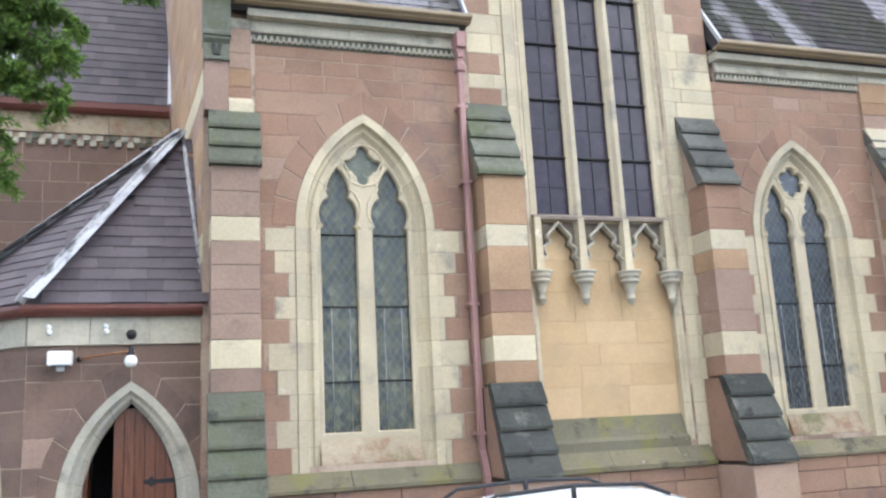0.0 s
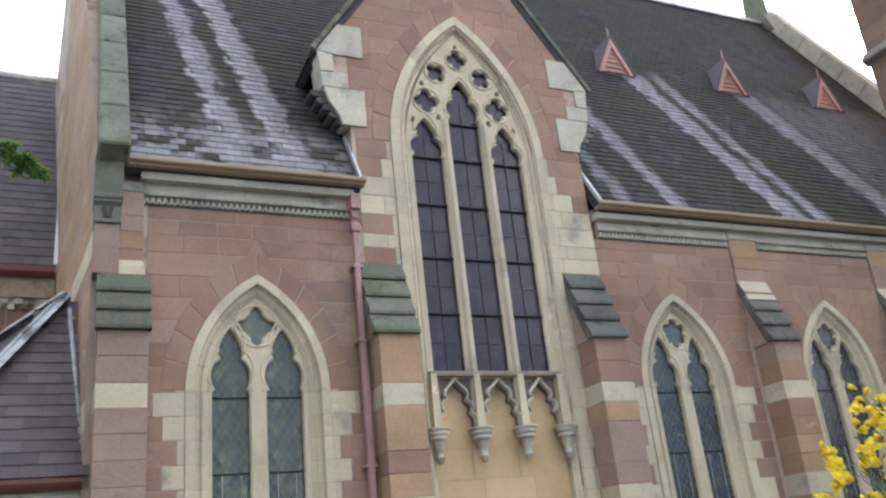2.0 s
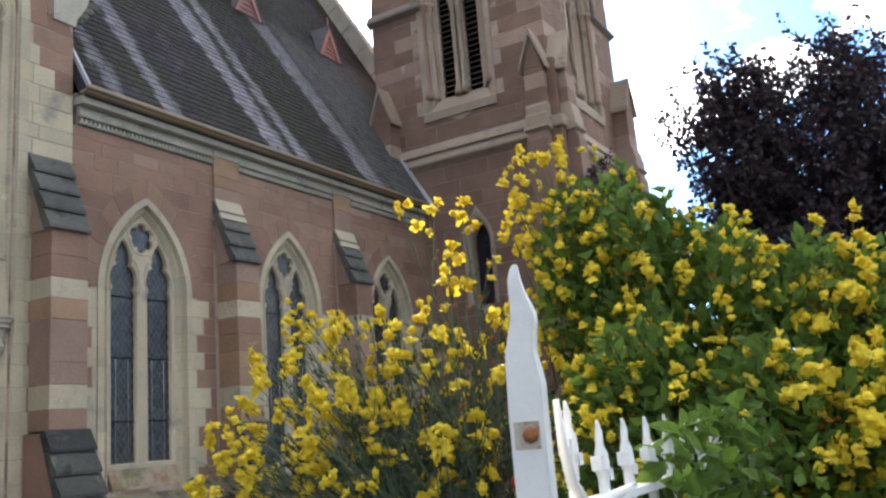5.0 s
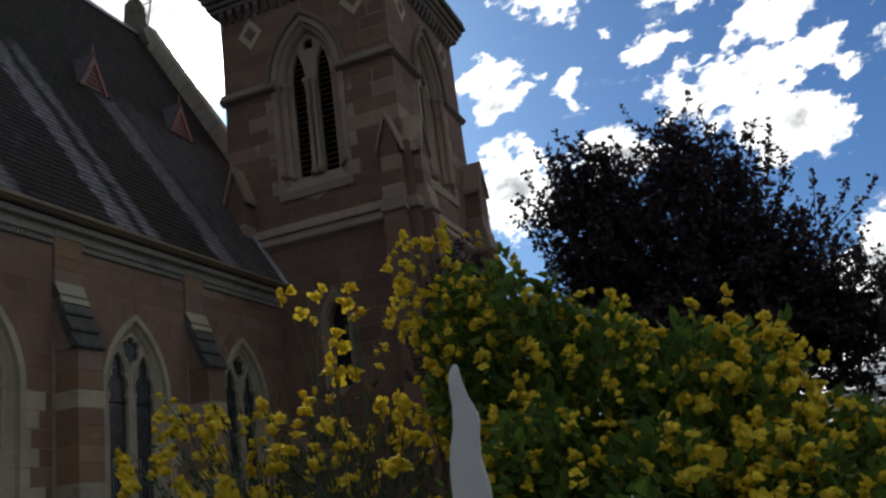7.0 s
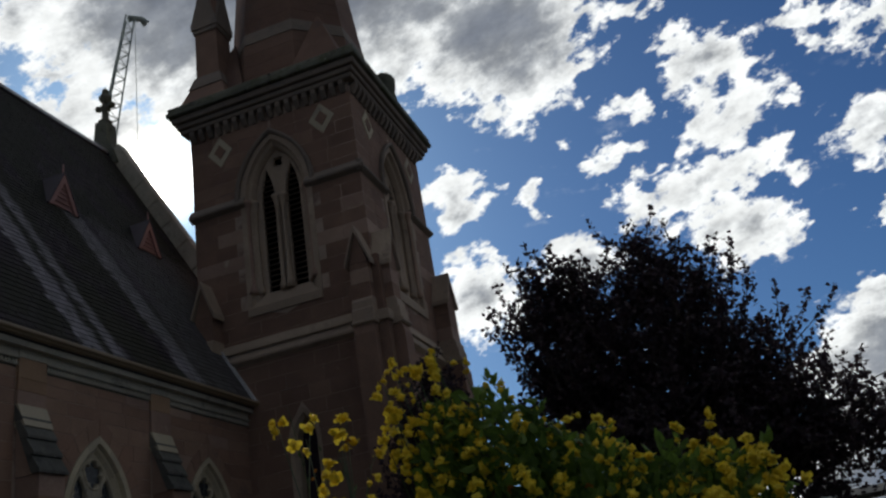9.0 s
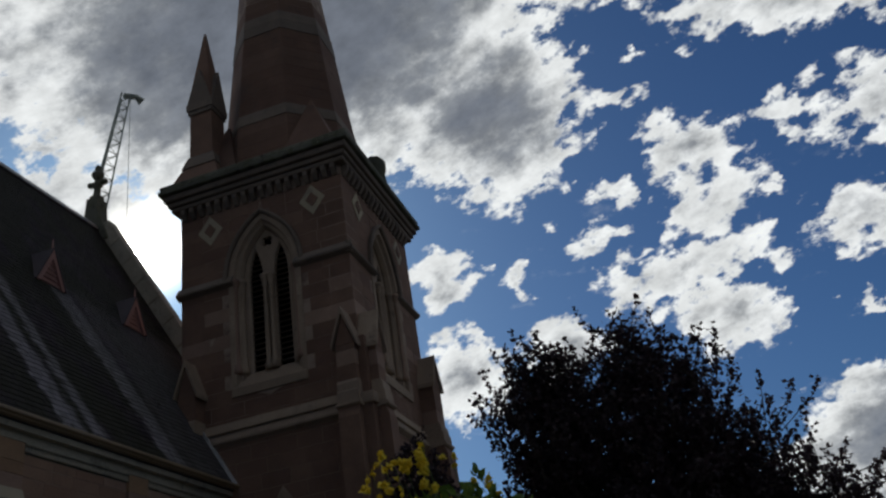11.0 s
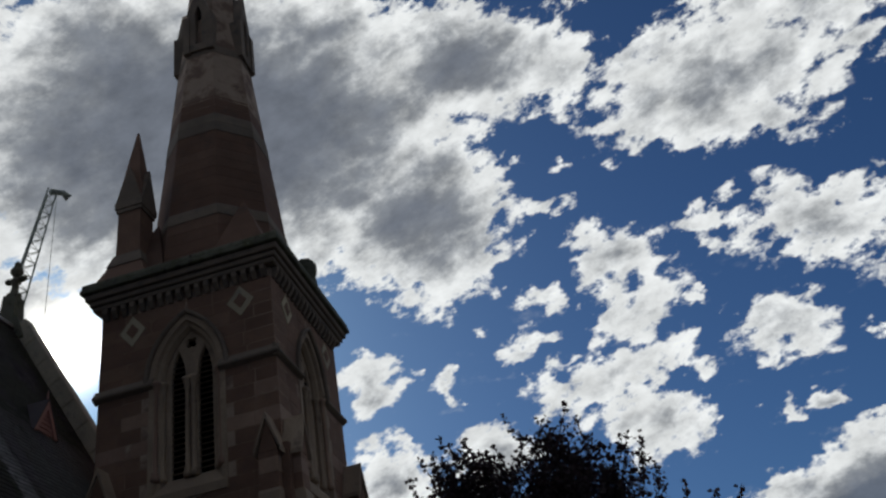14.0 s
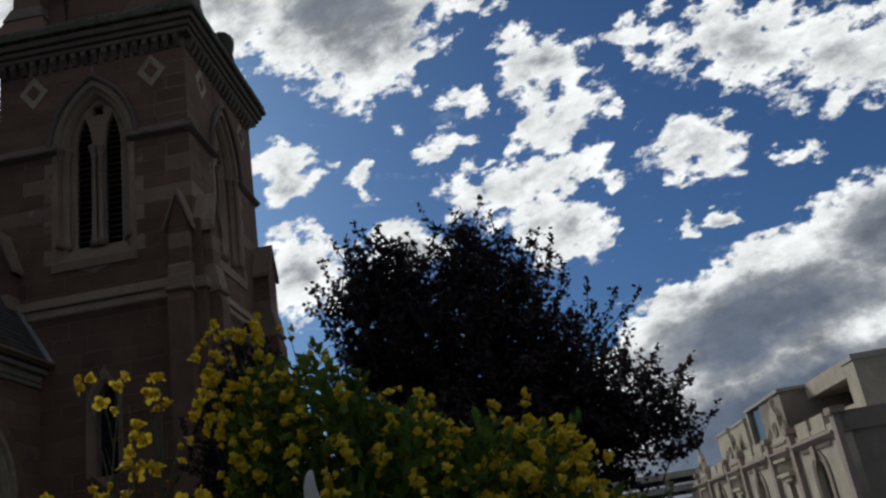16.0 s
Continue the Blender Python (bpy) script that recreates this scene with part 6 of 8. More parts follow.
width_at = lambda z: 2.34 * (44.4 - z) / (44.4 - 17.6) - 0.05 * min(max(z - 18.0, 0.0), 10.0) / 10.0
z = 17.6
while z < 44.0:
    z1 = min(z + 0.46, 44.1)
    pale = 23.6 < z < 24.6 or 28.2 < z < 28.7 or 19.9 < z < 20.3
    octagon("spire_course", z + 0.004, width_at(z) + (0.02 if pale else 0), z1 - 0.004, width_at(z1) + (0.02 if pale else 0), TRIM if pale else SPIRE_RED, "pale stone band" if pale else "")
    z = z1
octagon("spire_core", 17.6, width_at(17.6) - 0.03, 44.0, width_at(44.0) - 0.01, MORTAR)
for sx, sy in ((-1, -1), (1, -1), (1, 1), (-1, 1)):
    base = [Vector((SC.x + sx * 2.7, SC.y + sy * 2.7, 17.64)), Vector((SC.x + sx * 0.7, SC.y + sy * 2.7, 17.64)), Vector((SC.x + sx * 0.7, SC.y + sy * 0.7, 17.64)), Vector((SC.x + sx * 2.7, SC.y + sy * 0.7, 17.64))]
    tip = Vector((SC.x + sx * 1.55, SC.y + sy * 1.55, 20.6))
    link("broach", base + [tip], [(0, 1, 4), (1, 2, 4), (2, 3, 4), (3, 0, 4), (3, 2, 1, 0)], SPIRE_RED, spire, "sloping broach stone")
for ax, ay in ((-1, 0), (0, -1), (1, 0), (0, 1)):
    r = width_at(28.9) + 0.12
    f = Frame(SC + Vector((ax * r, ay * r, 28.9)), (-ay, ax, 0), (0, 0, 1), (ax, ay, 0))
    plate("lucarne", f, [[(-0.45, 0), (0.45, 0), (0.45, 2.2), (0, 4.2), (-0.45, 2.2)], [(-0.14, 0.4), (0.14, 0.4), (0.14, 2.2), (0, 2.7), (-0.14, 2.2)]], -0.9, 0.0, TRIM, spire, "gabled stone lucarne")
    box("lucarne_shade", f, -0.3, 0.3, 0.2, 2.8, -0.35, -0.3, DARK, spire)
    for s in (-1, 1):
        box("lucarne_foot", f, s * 0.5 - 0.13, s * 0.5 + 0.13, -0.1, 2.0, -0.5, 0.06, TRIM, spire)
lathe("stump_finial", (25.30, 8.15, 17.66), [(0.50, 0), (0.5, 0.6), (0.40, 0.8), (0.34, 1.3), (0.42, 1.5), (0.42, 1.75), (0.30, 1.95), (0.12, 2.05)], WEATHERED, spire, "worn rounded corner finial", 8)

pin = empty("pinnacle", "gabled stone stair pinnacle at the tower corner", "pinnacle")
PC = Vector((21.67, 12.70, 0))


def square(name, z0, h0, z1, h1, material, label=""):
    a = [Vector((PC.x + sx * h0, PC.y + sy * h0, z0)) for sx, sy in ((-1, -1), (1, -1), (1, 1), (-1, 1))]
    b = [Vector((PC.x + sx * h1, PC.y + sy * h1, z1)) for sx, sy in ((-1, -1), (1, -1), (1, 1), (-1, 1))]
    return link(name, a + b, [(0, 1, 5, 4), (1, 2, 6, 5), (2, 3, 7, 6), (3, 0, 4, 7), (4, 5, 6, 7), (3, 2, 1, 0)], material, pin, label)


square("foot", 17.6, 0.92, 18.5, 0.58, BACKLIT_RED)
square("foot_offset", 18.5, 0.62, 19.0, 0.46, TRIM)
square("shaft", 19.0, 0.42, 20.75, 0.40, BACKLIT_RED)
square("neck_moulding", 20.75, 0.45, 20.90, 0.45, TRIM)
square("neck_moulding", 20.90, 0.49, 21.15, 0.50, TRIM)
square("cap", 21.15, 0.46, 24.6, 0.03, BACKLIT_RED)
for ax, ay in ((-1, 0), (0, -1), (1, 0), (0, 1)):
    f = Frame(PC + Vector((ax * 0.49, ay * 0.49, 21.15)), (-ay, ax, 0), (0, 0, 1), (ax, ay, 0))
    prism("gablet", f, [(-0.47, 0), (0.47, 0), (0, 1.5)], -0.3, 0.0, TRIM, pin, "steep stone gablet")


def tower_buttress(fr, a0, a1, deep, label, gable=12.0):
    """Angle buttress with gableted head and sloping set-offs."""
    b = empty("tower_buttress", label, "buttress", "tower buttresses")
    side = Frame(fr.at(a0, 0, 0), fr.n, fr.v, fr.u)
    w = a1 - a0
    prism("lower_shaft", side, [(-0.1, GZ - 0.05), (deep + 0.35, GZ - 0.05), (deep + 0.35, 4.0), (deep + 0.15, 4.6), (deep + 0.15, 8.75), (deep + 0.05, 9.05), (-0.1, 9.05)], 0, w, BACKLIT_RED, b)
    string(fr, a0 - 0.05, a1 + 0.05, 9.05, b, deep + 0.16)
    prism("offset", side, [(-0.1, 9.12), (deep + 0.10, 9.12), (deep + 0.10, 9.42), (deep + 0.06, 9.46), (deep + 0.05, 9.66), (deep, 9.75), (-0.1, 9.75)], 0, w, BUFF, b)
    z = 9.75
    while z < gable - 1.05:
        z1 = min(z + 0.42, gable - 1.0)
        prism("stone", side, [(-0.1, z + 0.004), (deep - 0.02, z + 0.004), (deep - 0.02, z1 - 0.004), (-0.1, z1 - 0.004)], 0.02, w - 0.02, TAN if rng.random() < 0.12 else BACKLIT_RED, b)
        z = z1
    m = (a0 + a1) / 2
    prism("gablet", fr, [(a0 + 0.02, gable - 1.0), (a1 - 0.02, gable - 1.0), (m, gable - 0.1)], -0.1, deep - 0.01, BACKLIT_RED, b)
    for s in (-1, 1):
        prism("gablet_coping", fr, [(m + s * (w / 2 + 0.08), gable - 1.08), (m + s * (w / 2 + 0.08), gable - 0.94), (m, gable + 0.10), (m, gable - 0.10)], -0.1, deep + 0.07, BUFF, b)


pier = empty("corner_pier", "solid stone pier in the angle of the tower buttresses", "buttress", "tower buttresses")
PIER = Frame((TX, TY, 0), (-1, 0, 0), (0, 0, 1), (0, -1, 0))
box("shaft", PIER, -0.05, 0.34, GZ - 0.05, 9.06, -0.05, 0.34, BACKLIT_RED, pier)
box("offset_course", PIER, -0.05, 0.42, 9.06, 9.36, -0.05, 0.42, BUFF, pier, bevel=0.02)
box("upper_shaft", PIER, -0.05, 0.25, 9.36, 11.0, -0.05, 0.25, BACKLIT_RED, pier)
tower_buttress(TE, -0.06, 0.52, 0.50, "gabled stone buttress on the tower east face", 11.75)
tower_buttress(TE, 4.72, 5.30, 0.50, "gabled stone buttress on the tower beside the nave roof", 11.45)
tower_buttress(TS, -0.06, 0.50, 0.50, "gabled stone buttress on the tower south face", 11.75)
tower_buttress(TS, 4.80, 5.60, 0.50, "gabled stone buttress on the tower south face")
TWF = Frame((TX + TL, TY, 0), (0, 1, 0), (0, 0, 1), (1, 0, 0))
tower_buttress(TWF, 0.0, 0.80, 1.0, "gabled stone buttress on the tower west corner", 12.5)


# ---- ground ----
def ground_height(x, y):
    f = min(max((y - 2.6) / 3.4, 0.0), 1.0)
    return GZ * f * f * (3 - 2 * f)


xs = [-600, -200, -80, -40, -20, -10, -5, 0, 3, 6, 10, 15, 20, 30, 45, 70, 120, 250, 600]
ys = [-600, -200, -90, -45, -25, -14, -8, -4, -1.5, 0, 1, 2, 2.6, 3.0, 3.5, 4, 4.5, 5, 5.5, 6, 8, 10, 12, 16, 24, 40, 80, 200, 600]
verts = [(x, y, ground_height(x, y)) for y in ys for x in xs]
k = len(xs)
faces = [(j * k + i, j * k + i + 1, (j + 1) * k + i + 1, (j + 1) * k + i) for j in range(len(ys) - 1) for i in range(k - 1)]
tagged(link("ground", verts, faces, ASPHALT, smooth=True), "worn asphalt ground falling gently towards the church", "ground", kind="structure")
tagged(link("lawn", [(2.2, 0.9, 0.012), (30, 0.9, 0.012), (30, 2.55, 0.012), (2.2, 2.55, 0.012)], [(0, 1, 2, 3)], GRASS), "planted bed behind the railing", "lawn", kind="structure")

# ---- parked car ----
car = empty("car", "white estate car with black roof rails parked by the church", "car", at=(0, 0, 0))
CY, CX0, CL = 8.55, 3.35, 4.55
CF = Frame((CX0, CY, GZ), (1, 0, 0), (0, 0, 1), (0, -1, 0))
body = [(0.05, 0.45), (0.0, 0.75), (0.08, 0.98), (0.35, 1.04), (3.25, 1.04), (4.30, 0.92), (4.52, 0.72), (4.55, 0.45), (4.40, 0.28), (0.15, 0.28)]
cab = [(0.12, 1.0), (0.28, 1.30), (0.50, 1.50), (0.95, 1.575), (1.70, 1.60), (2.35, 1.56), (2.72, 1.47), (3.42, 1.0)]


def loft(name, pts, half, tuck, material, parent, label="", steps=6, zbase=1.0):
    """Car shell: the side outline carried across the width, drawn in towards the top."""
    rows = []
    for i in range(steps * 2 + 1):
        f = -1 + i / steps
        row = []
        for a, b in pts:
            lean = tuck * max(0.0, b - zbase)
            c = f * (half - lean)
            crown = 0.05 * (1 - f * f) * (1 if b > zbase + 0.3 else 0)
            round_off = 0.05 * abs(f) ** 6
            row.append(CF.at(a, b + crown - round_off, c))
        rows.append(row)
    k = len(pts)
    vs = [v for r in rows for v in r]
    fs = [(i * k + j, i * k + (j + 1) % k, (i + 1) * k + (j + 1) % k, (i + 1) * k + j) for i in range(len(rows) - 1) for j in range(k)]
    fs += [tuple(range(k)), tuple(range(len(vs) - 1, len(vs) - k - 1, -1))]
    bm = bmesh.new()
    bv = [bm.verts.new(v) for v in vs]
    for q in fs:
        bm.faces.new([bv[i] for i in q])
    return part(name, bm, material, parent, label, True)


loft("body", body, 0.88, 0.0, CAR_PAINT, car)
loft("cabin", cab, 0.86, 0.32, CAR_PAINT, car)
for s in (-1, 1):
    def lean(b):
        return s * (0.868 - 0.32 * (b - 1.0))
    for pts in ([(0.42, 1.06), (0.55, 1.40), (1.22, 1.47), (1.22, 1.06)], [(1.30, 1.06), (1.30, 1.475), (2.10, 1.48), (2.10, 1.06)], [(2.18, 1.06), (2.18, 1.475), (2.62, 1.40), (3.20, 1.06)]):
        vs = [CF.at(a, b, lean(b)) for a, b in pts] + [CF.at(a, b, lean(b) - s * 0.01) for a, b in pts]
        link("side_window", vs, [(0, 1, 2, 3), (7, 6, 5, 4), (0, 4, 5, 1), (1, 5, 6, 2), (2, 6, 7, 3), (3, 7, 4, 0)], CAR_GLASS, car)
    rail = [CF.at(0.42, 1.56, s * 0.60), CF.at(0.60, 1.66, s * 0.60), CF.at(1.4, 1.70, s * 0.60), CF.at(2.15, 1.67, s * 0.60), CF.at(2.45, 1.56, s * 0.60)]
    r = tube("roof_rail", rail, 0.020, BLACK_TRIM, car, "black roof rail")
    tube("rail_post", [CF.at(1.4, 1.58, s * 0.60), CF.at(1.4, 1.70, s * 0.60)], 0.028, BLACK_TRIM, car)
    for x in (0.80, 3.62):
        wheel = lathe("wheel", CF.at(x, 0.32, s * 0.70), [(0.20, 0.0), (0.30, 0.01), (0.325, 0.05), (0.325, 0.15), (0.30, 0.20), (0.22, 0.205)], RUBBER, car, sides=24, axis=CF.n * s)
        lathe("rim", CF.at(x, 0.32, s * 0.885), [(0.21, 0.0), (0.20, 0.02), (0.06, 0.03), (0.05, 0.035)], LEAD, wheel, sides=20, axis=CF.n * s)
    lathe("headlight", CF.at(4.42, 0.78, s * 0.66), [(0.12, 0.0), (0.11, 0.05), (0.04, 0.08)], CAR_GLASS, car, sides=12, axis=(1, 0, 0))
    box("tail_light", CF, -0.005, 0.08, 0.80, 1.02, s * 0.70 - 0.09, s * 0.70 + 0.09, PINK, car)
    box("mirror", CF, 2.72, 2.90, 1.06, 1.20, s * 0.95 - 0.07, s * 0.95 + 0.07, CAR_PAINT, car, bevel=0.03)
for pts in ([(2.80, 1.44), (3.36, 1.06)], [(0.235, 1.34), (0.13, 1.08)]):
    (a0, b0), (a1, b1) = pts
    d = 0.02 if a0 > 1 else -0.02
    vs = [CF.at(a + d, b + 0.03, f * (0.80 - 0.32 * (b - 1.0))) for a, b in pts for f in (-1, 1)]
    link("windscreen", vs, [(0, 1, 3, 2)], CAR_GLASS, car)

car.scale, car.location = (1, 1, 1.07), (0, 0, 0.056)

# ---- railing ----
FY = 0.65
POCKET = surface("stained_cream_paint", [(0.50, 0.45, 0.36)], 0.7, 0.3, fine=90.0, spread=0.3, stain=[((0.34, 0.20, 0.10), 45.0, 0.50, 0.62)])


def finial_post(x, y):
    """Square iron post that ends in a waving flame-like blade."""
    post = empty("fence_post", "white painted iron gatepost with a wavy flame finial", "fence post")
    w, d = 0.0305, 0.026
    sections = [(-0.9, 0, 1.0), (1.60, 0.0, 1.0), (1.72, 0.0, 1.0), (1.77, 0.001, 0.99), (1.80, -0.001, 0.90), (1.825, -0.002, 0.81), (1.858, 0.0025, 0.73), (1.875, 0.006, 0.71), (1.893, 0.0065, 0.68), (1.912, 0.004, 0.54), (1.93, 0.000, 0.45), (1.955, -0.0025, 0.34), (1.973, -0.001, 0.23), (1.981, 0.0005, 0.12)]
    verts, faces = [], []
    for z, off, k in sections:
        hw, hd = w * k, d * (0.2 + 0.8 * k)
        o = Vector((off * 0.42, -off * 0.91, 0)) * 1.15
        u, v = Vector((0.20, -0.98, 0)), Vector((0.98, 0.20, 0))
        for a, b in ((-1, -1), (1, -1), (1, 1), (-1, 1)):
            verts.append(Vector((x, y, z)) + o + u * a * hw + v * b * hd)
    n = len(sections)
    for i in range(n - 1):
        for j in range(4):
            faces.append((i * 4 + j, i * 4 + (j + 1) % 4, (i + 1) * 4 + (j + 1) % 4, (i + 1) * 4 + j))
    faces.append(tuple(range(n * 4 - 4, n * 4)))
    bm = bmesh.new()
    bv = [bm.verts.new(p) for p in verts]
    for q in faces:
        bm.faces.new([bv[i] for i in q])
    bmesh.ops.recalc_face_normals(bm, faces=bm.faces)
    long = [e for e in bm.edges if abs(e.verts[0].co.z - e.verts[1].co.z) > 0.004]
    bmesh.ops.bevel(bm, geom=long, offset=0.004, segments=2, affect="EDGES")
    part("post", bm, WHITE_PAINT, post)
    f = Frame((x, y, 1.683), (0.20, -0.98, 0), (0, 0, 1), (-0.98, -0.20, 0))
    box("bolt_recess", f, -0.022, 0.022, -0.024, 0.022, 0.0, d + 0.0012, POCKET, post, "rust-stained bolt pocket")
    box("pocket_lip", f, -0.023, 0.023, 0.022, 0.026, 0.0, d + 0.003, WHITE_PAINT, post)
    lathe("bolt", f.at(0.006, 0.0, d - 0.002), [(0.014, 0.0), (0.014, 0.008), (0.010, 0.014), (0.004, 0.017)], RUST, post, "rusty bolt head", 8, f.n, False)
    return post


finial_post(2.50, FY)
rail_thing = empty("railing", "white painted iron railing with arrow-headed bars", "railing")
box("top_rail", Frame((0, FY, 0), (1, 0, 0), (0, 0, 1), (0, -1, 0)), 2.60, 9.5, 1.535, 1.552, -0.022, 0.022, WHITE_PAINT, rail_thing)
box("bottom_rail", Frame((0, FY, 0), (1, 0, 0), (0, 0, 1), (0, -1, 0)), 2.60, 9.5, 0.18, 0.20, -0.022, 0.022, WHITE_PAINT, rail_thing)
scroll = [Vector((2.575, FY - 0.02, 1.74)), Vector((2.585, FY - 0.02, 1.66)), Vector((2.61, FY - 0.02, 1.59)), Vector((2.66, FY - 0.02, 1.55)), Vector((2.74, FY - 0.02, 1.545)), Vector((2.85, FY - 0.015, 1.55)), Vector((2.97, FY - 0.01, 1.555))]
tube("scroll", scroll, [0.006, 0.010, 0.012, 0.012, 0.012, 0.010, 0.008], WHITE_PAINT, rail_thing, "curved scroll bar")
x = 2.665
index = 0
while x < 9.3:
    bm = bmesh.new()
    f = Frame((x, FY, 0), (1, 0, 0), (0, 0, 1), (0, -1, 0))
    lift = 0.04 if index == 0 else 0.0
    add_box(bm, f, -0.009, 0.009, 0.20, 1.535 + lift, -0.009, 0.009)
    part("bar", bm, WHITE_PAINT, rail_thing)
    bm = bmesh.new()
    add_tube(bm, [f.at(0, 1.552 + lift), f.at(0, 1.585 + lift), f.at(0, 1.60 + lift), f.at(0.002, 1.632 + lift), f.at(-0.002, 1.65 + lift), f.at(0.002, 1.675 + lift), f.at(-0.003, 1.698 + lift)], [0.012, 0.012, 0.017, 0.014, 0.0085, 0.008, 0.003], 8)
    for s in (-1, 1):
        add_box(bm, f, s * 0.022 - 0.009, s * 0.022 + 0.009, (1.60 if s < 0 else 1.578) + lift, (1.628 if s < 0 else 1.60) + lift, -0.011, 0.011)
    part("arrow_head", bm, WHITE_PAINT, rail_thing)
    x += 0.153
    index += 1


# ---- plants ----
def leaf_mesh(name, places, size, material, parent, rng, shape="leaf", spread=0.35):
    """Many small leaves, folded along the midrib. places: position and direction pairs."""
    verts, faces = [], []
    for p, d in places:
        d = (d + Vector((rng.uniform(-1, 1), rng.uniform(-1, 1), rng.uniform(-1, 1))) * spread).normalized()
        s = d.orthogonal().normalized()
        s = (s * math.cos(t := rng.uniform(0, 6.28)) + d.cross(s) * math.sin(t)).normalized()
        n = d.cross(s)
        l = size * rng.uniform(0.65, 1.25)
        w = l * (0.30 if shape == "leaf" else 0.16 if shape == "needle" else 0.40)
        k = len(verts)
        if shape == "leaf":
            fold, droop = l * rng.uniform(0.04, 0.12), l * rng.uniform(0.0, 0.22)
            verts += [p, p + d * l * 0.30 + s * w * 0.9 + n * fold, p + d * l * 0.62 + s * w * 0.72 + n * (fold - droop * 0.4), p + d * l - n * droop, p + d * l * 0.62 - s * w * 0.72 + n * (fold - droop * 0.4), p + d * l * 0.30 - s * w * 0.9 + n * fold]
            faces += [(k, k + 1, k + 2, k + 3), (k, k + 3, k + 4, k + 5)]
        else:
            verts += [p, p + d * l * 0.45 + s * w - n * l * 0.06, p + d * l + n * l * 0.10, p + d * l * 0.45 - s * w - n * l * 0.06]
            faces += [(k, k + 1, k + 2), (k, k + 2, k + 3)]
    return tagged(link(name, verts, faces, material, parent), kind="stuff")


def bloom_shape():
    bm = bmesh.new()
    bmesh.ops.create_icosphere(bm, subdivisions=2, radius=1.0)
    pts, tris = [v.co.copy() for v in bm.verts], [tuple(v.index for v in f.verts) for f in bm.faces]
    bm.free()
    return pts, tris


BALL_POINTS, BALL_FACES = bloom_shape()


def flower_heads(name, places, head, material, parent, rng, count=(2, 7)):
    """Clusters of plump double flowers: a crumpled heart of petals with a few flared ones round it."""
    verts, faces = [], []
    for p in places:
        grow = Vector((rng.uniform(-1, 1), rng.uniform(-1, 1), rng.uniform(0.3, 1.6))).normalized()
        for i in range(rng.randint(*count)):
            r = head * 0.215 * rng.uniform(0.75, 1.25)
            c = p - grow * i * head * 0.17 + Vector((rng.gauss(0, 1), rng.gauss(0, 1), rng.gauss(0, 1))) * head * 0.20
            lobes = [Vector((rng.gauss(0, 1), rng.gauss(0, 1), rng.gauss(0, 1))).normalized() for _ in range(6)]
            k = len(verts)
            for v in BALL_POINTS:
                swell = max(v.dot(q) for q in lobes)
                verts.append(c + v * r * (0.46 + 0.52 * swell ** 3 + rng.uniform(-0.06, 0.06)))
            faces += [tuple(k + j for j in f) for f in BALL_FACES]
            axis = (grow + Vector((rng.uniform(-1, 1), rng.uniform(-1, 1), rng.uniform(-1, 1))) * 0.8).normalized()
            s = axis.orthogonal().normalized()
            w = axis.cross(s)
            for j in range(6):
                t = 6.283 * j / 6 + rng.uniform(-0.4, 0.4)
                d = s * math.cos(t) + w * math.sin(t)
                e = axis.cross(d)
                l = r * rng.uniform(1.0, 1.6)
                lift = rng.uniform(-0.5, 0.35)
                k = len(verts)
                verts += [c, c + d * l * 0.5 + e * l * 0.40 + axis * l * lift * 0.3, c + d * l * 0.9 + e * l * 0.30 + axis * l * lift, c + d * l * 1.05 + axis * l * lift * 0.8, c + d * l * 0.9 - e * l * 0.30 + axis * l * lift, c + d * l * 0.5 - e * l * 0.40 + axis * l * lift * 0.3]
                faces += [(k, k + 1, k + 2, k + 3), (k, k + 3, k + 4, k + 5)]
    return tagged(link(name, verts, faces, material, parent), kind="stuff")


def inside_clumps(clumps, rng, n, shell=0.0):
    """Points in a set of ellipsoids, weighted by their size, nearer the skin where shell is higher."""
    out = []
    weights = [c[3] * c[4] * c[5] for c in clumps]
    for _ in range(n):
        x, y, z, a, b, c = rng.choices(clumps, weights)[0]
        d = Vector((rng.gauss(0, 1), rng.gauss(0, 1), rng.gauss(0, 1))).normalized()
        r = rng.random() ** (1 / 3)
        r = r * (1 - shell) + shell * (0.8 + 0.25 * rng.random())
        out.append(Vector((x + d.x * a * r, y + d.y * b * r, z + d.z * c * r)))
    return out


def spaced(points, gap):
    """Thin a set of points so that no two stand closer than the gap."""
    kept = []
    for p in points:
        if all((p - q).length > gap for q in kept):
            kept.append(p)
    return kept


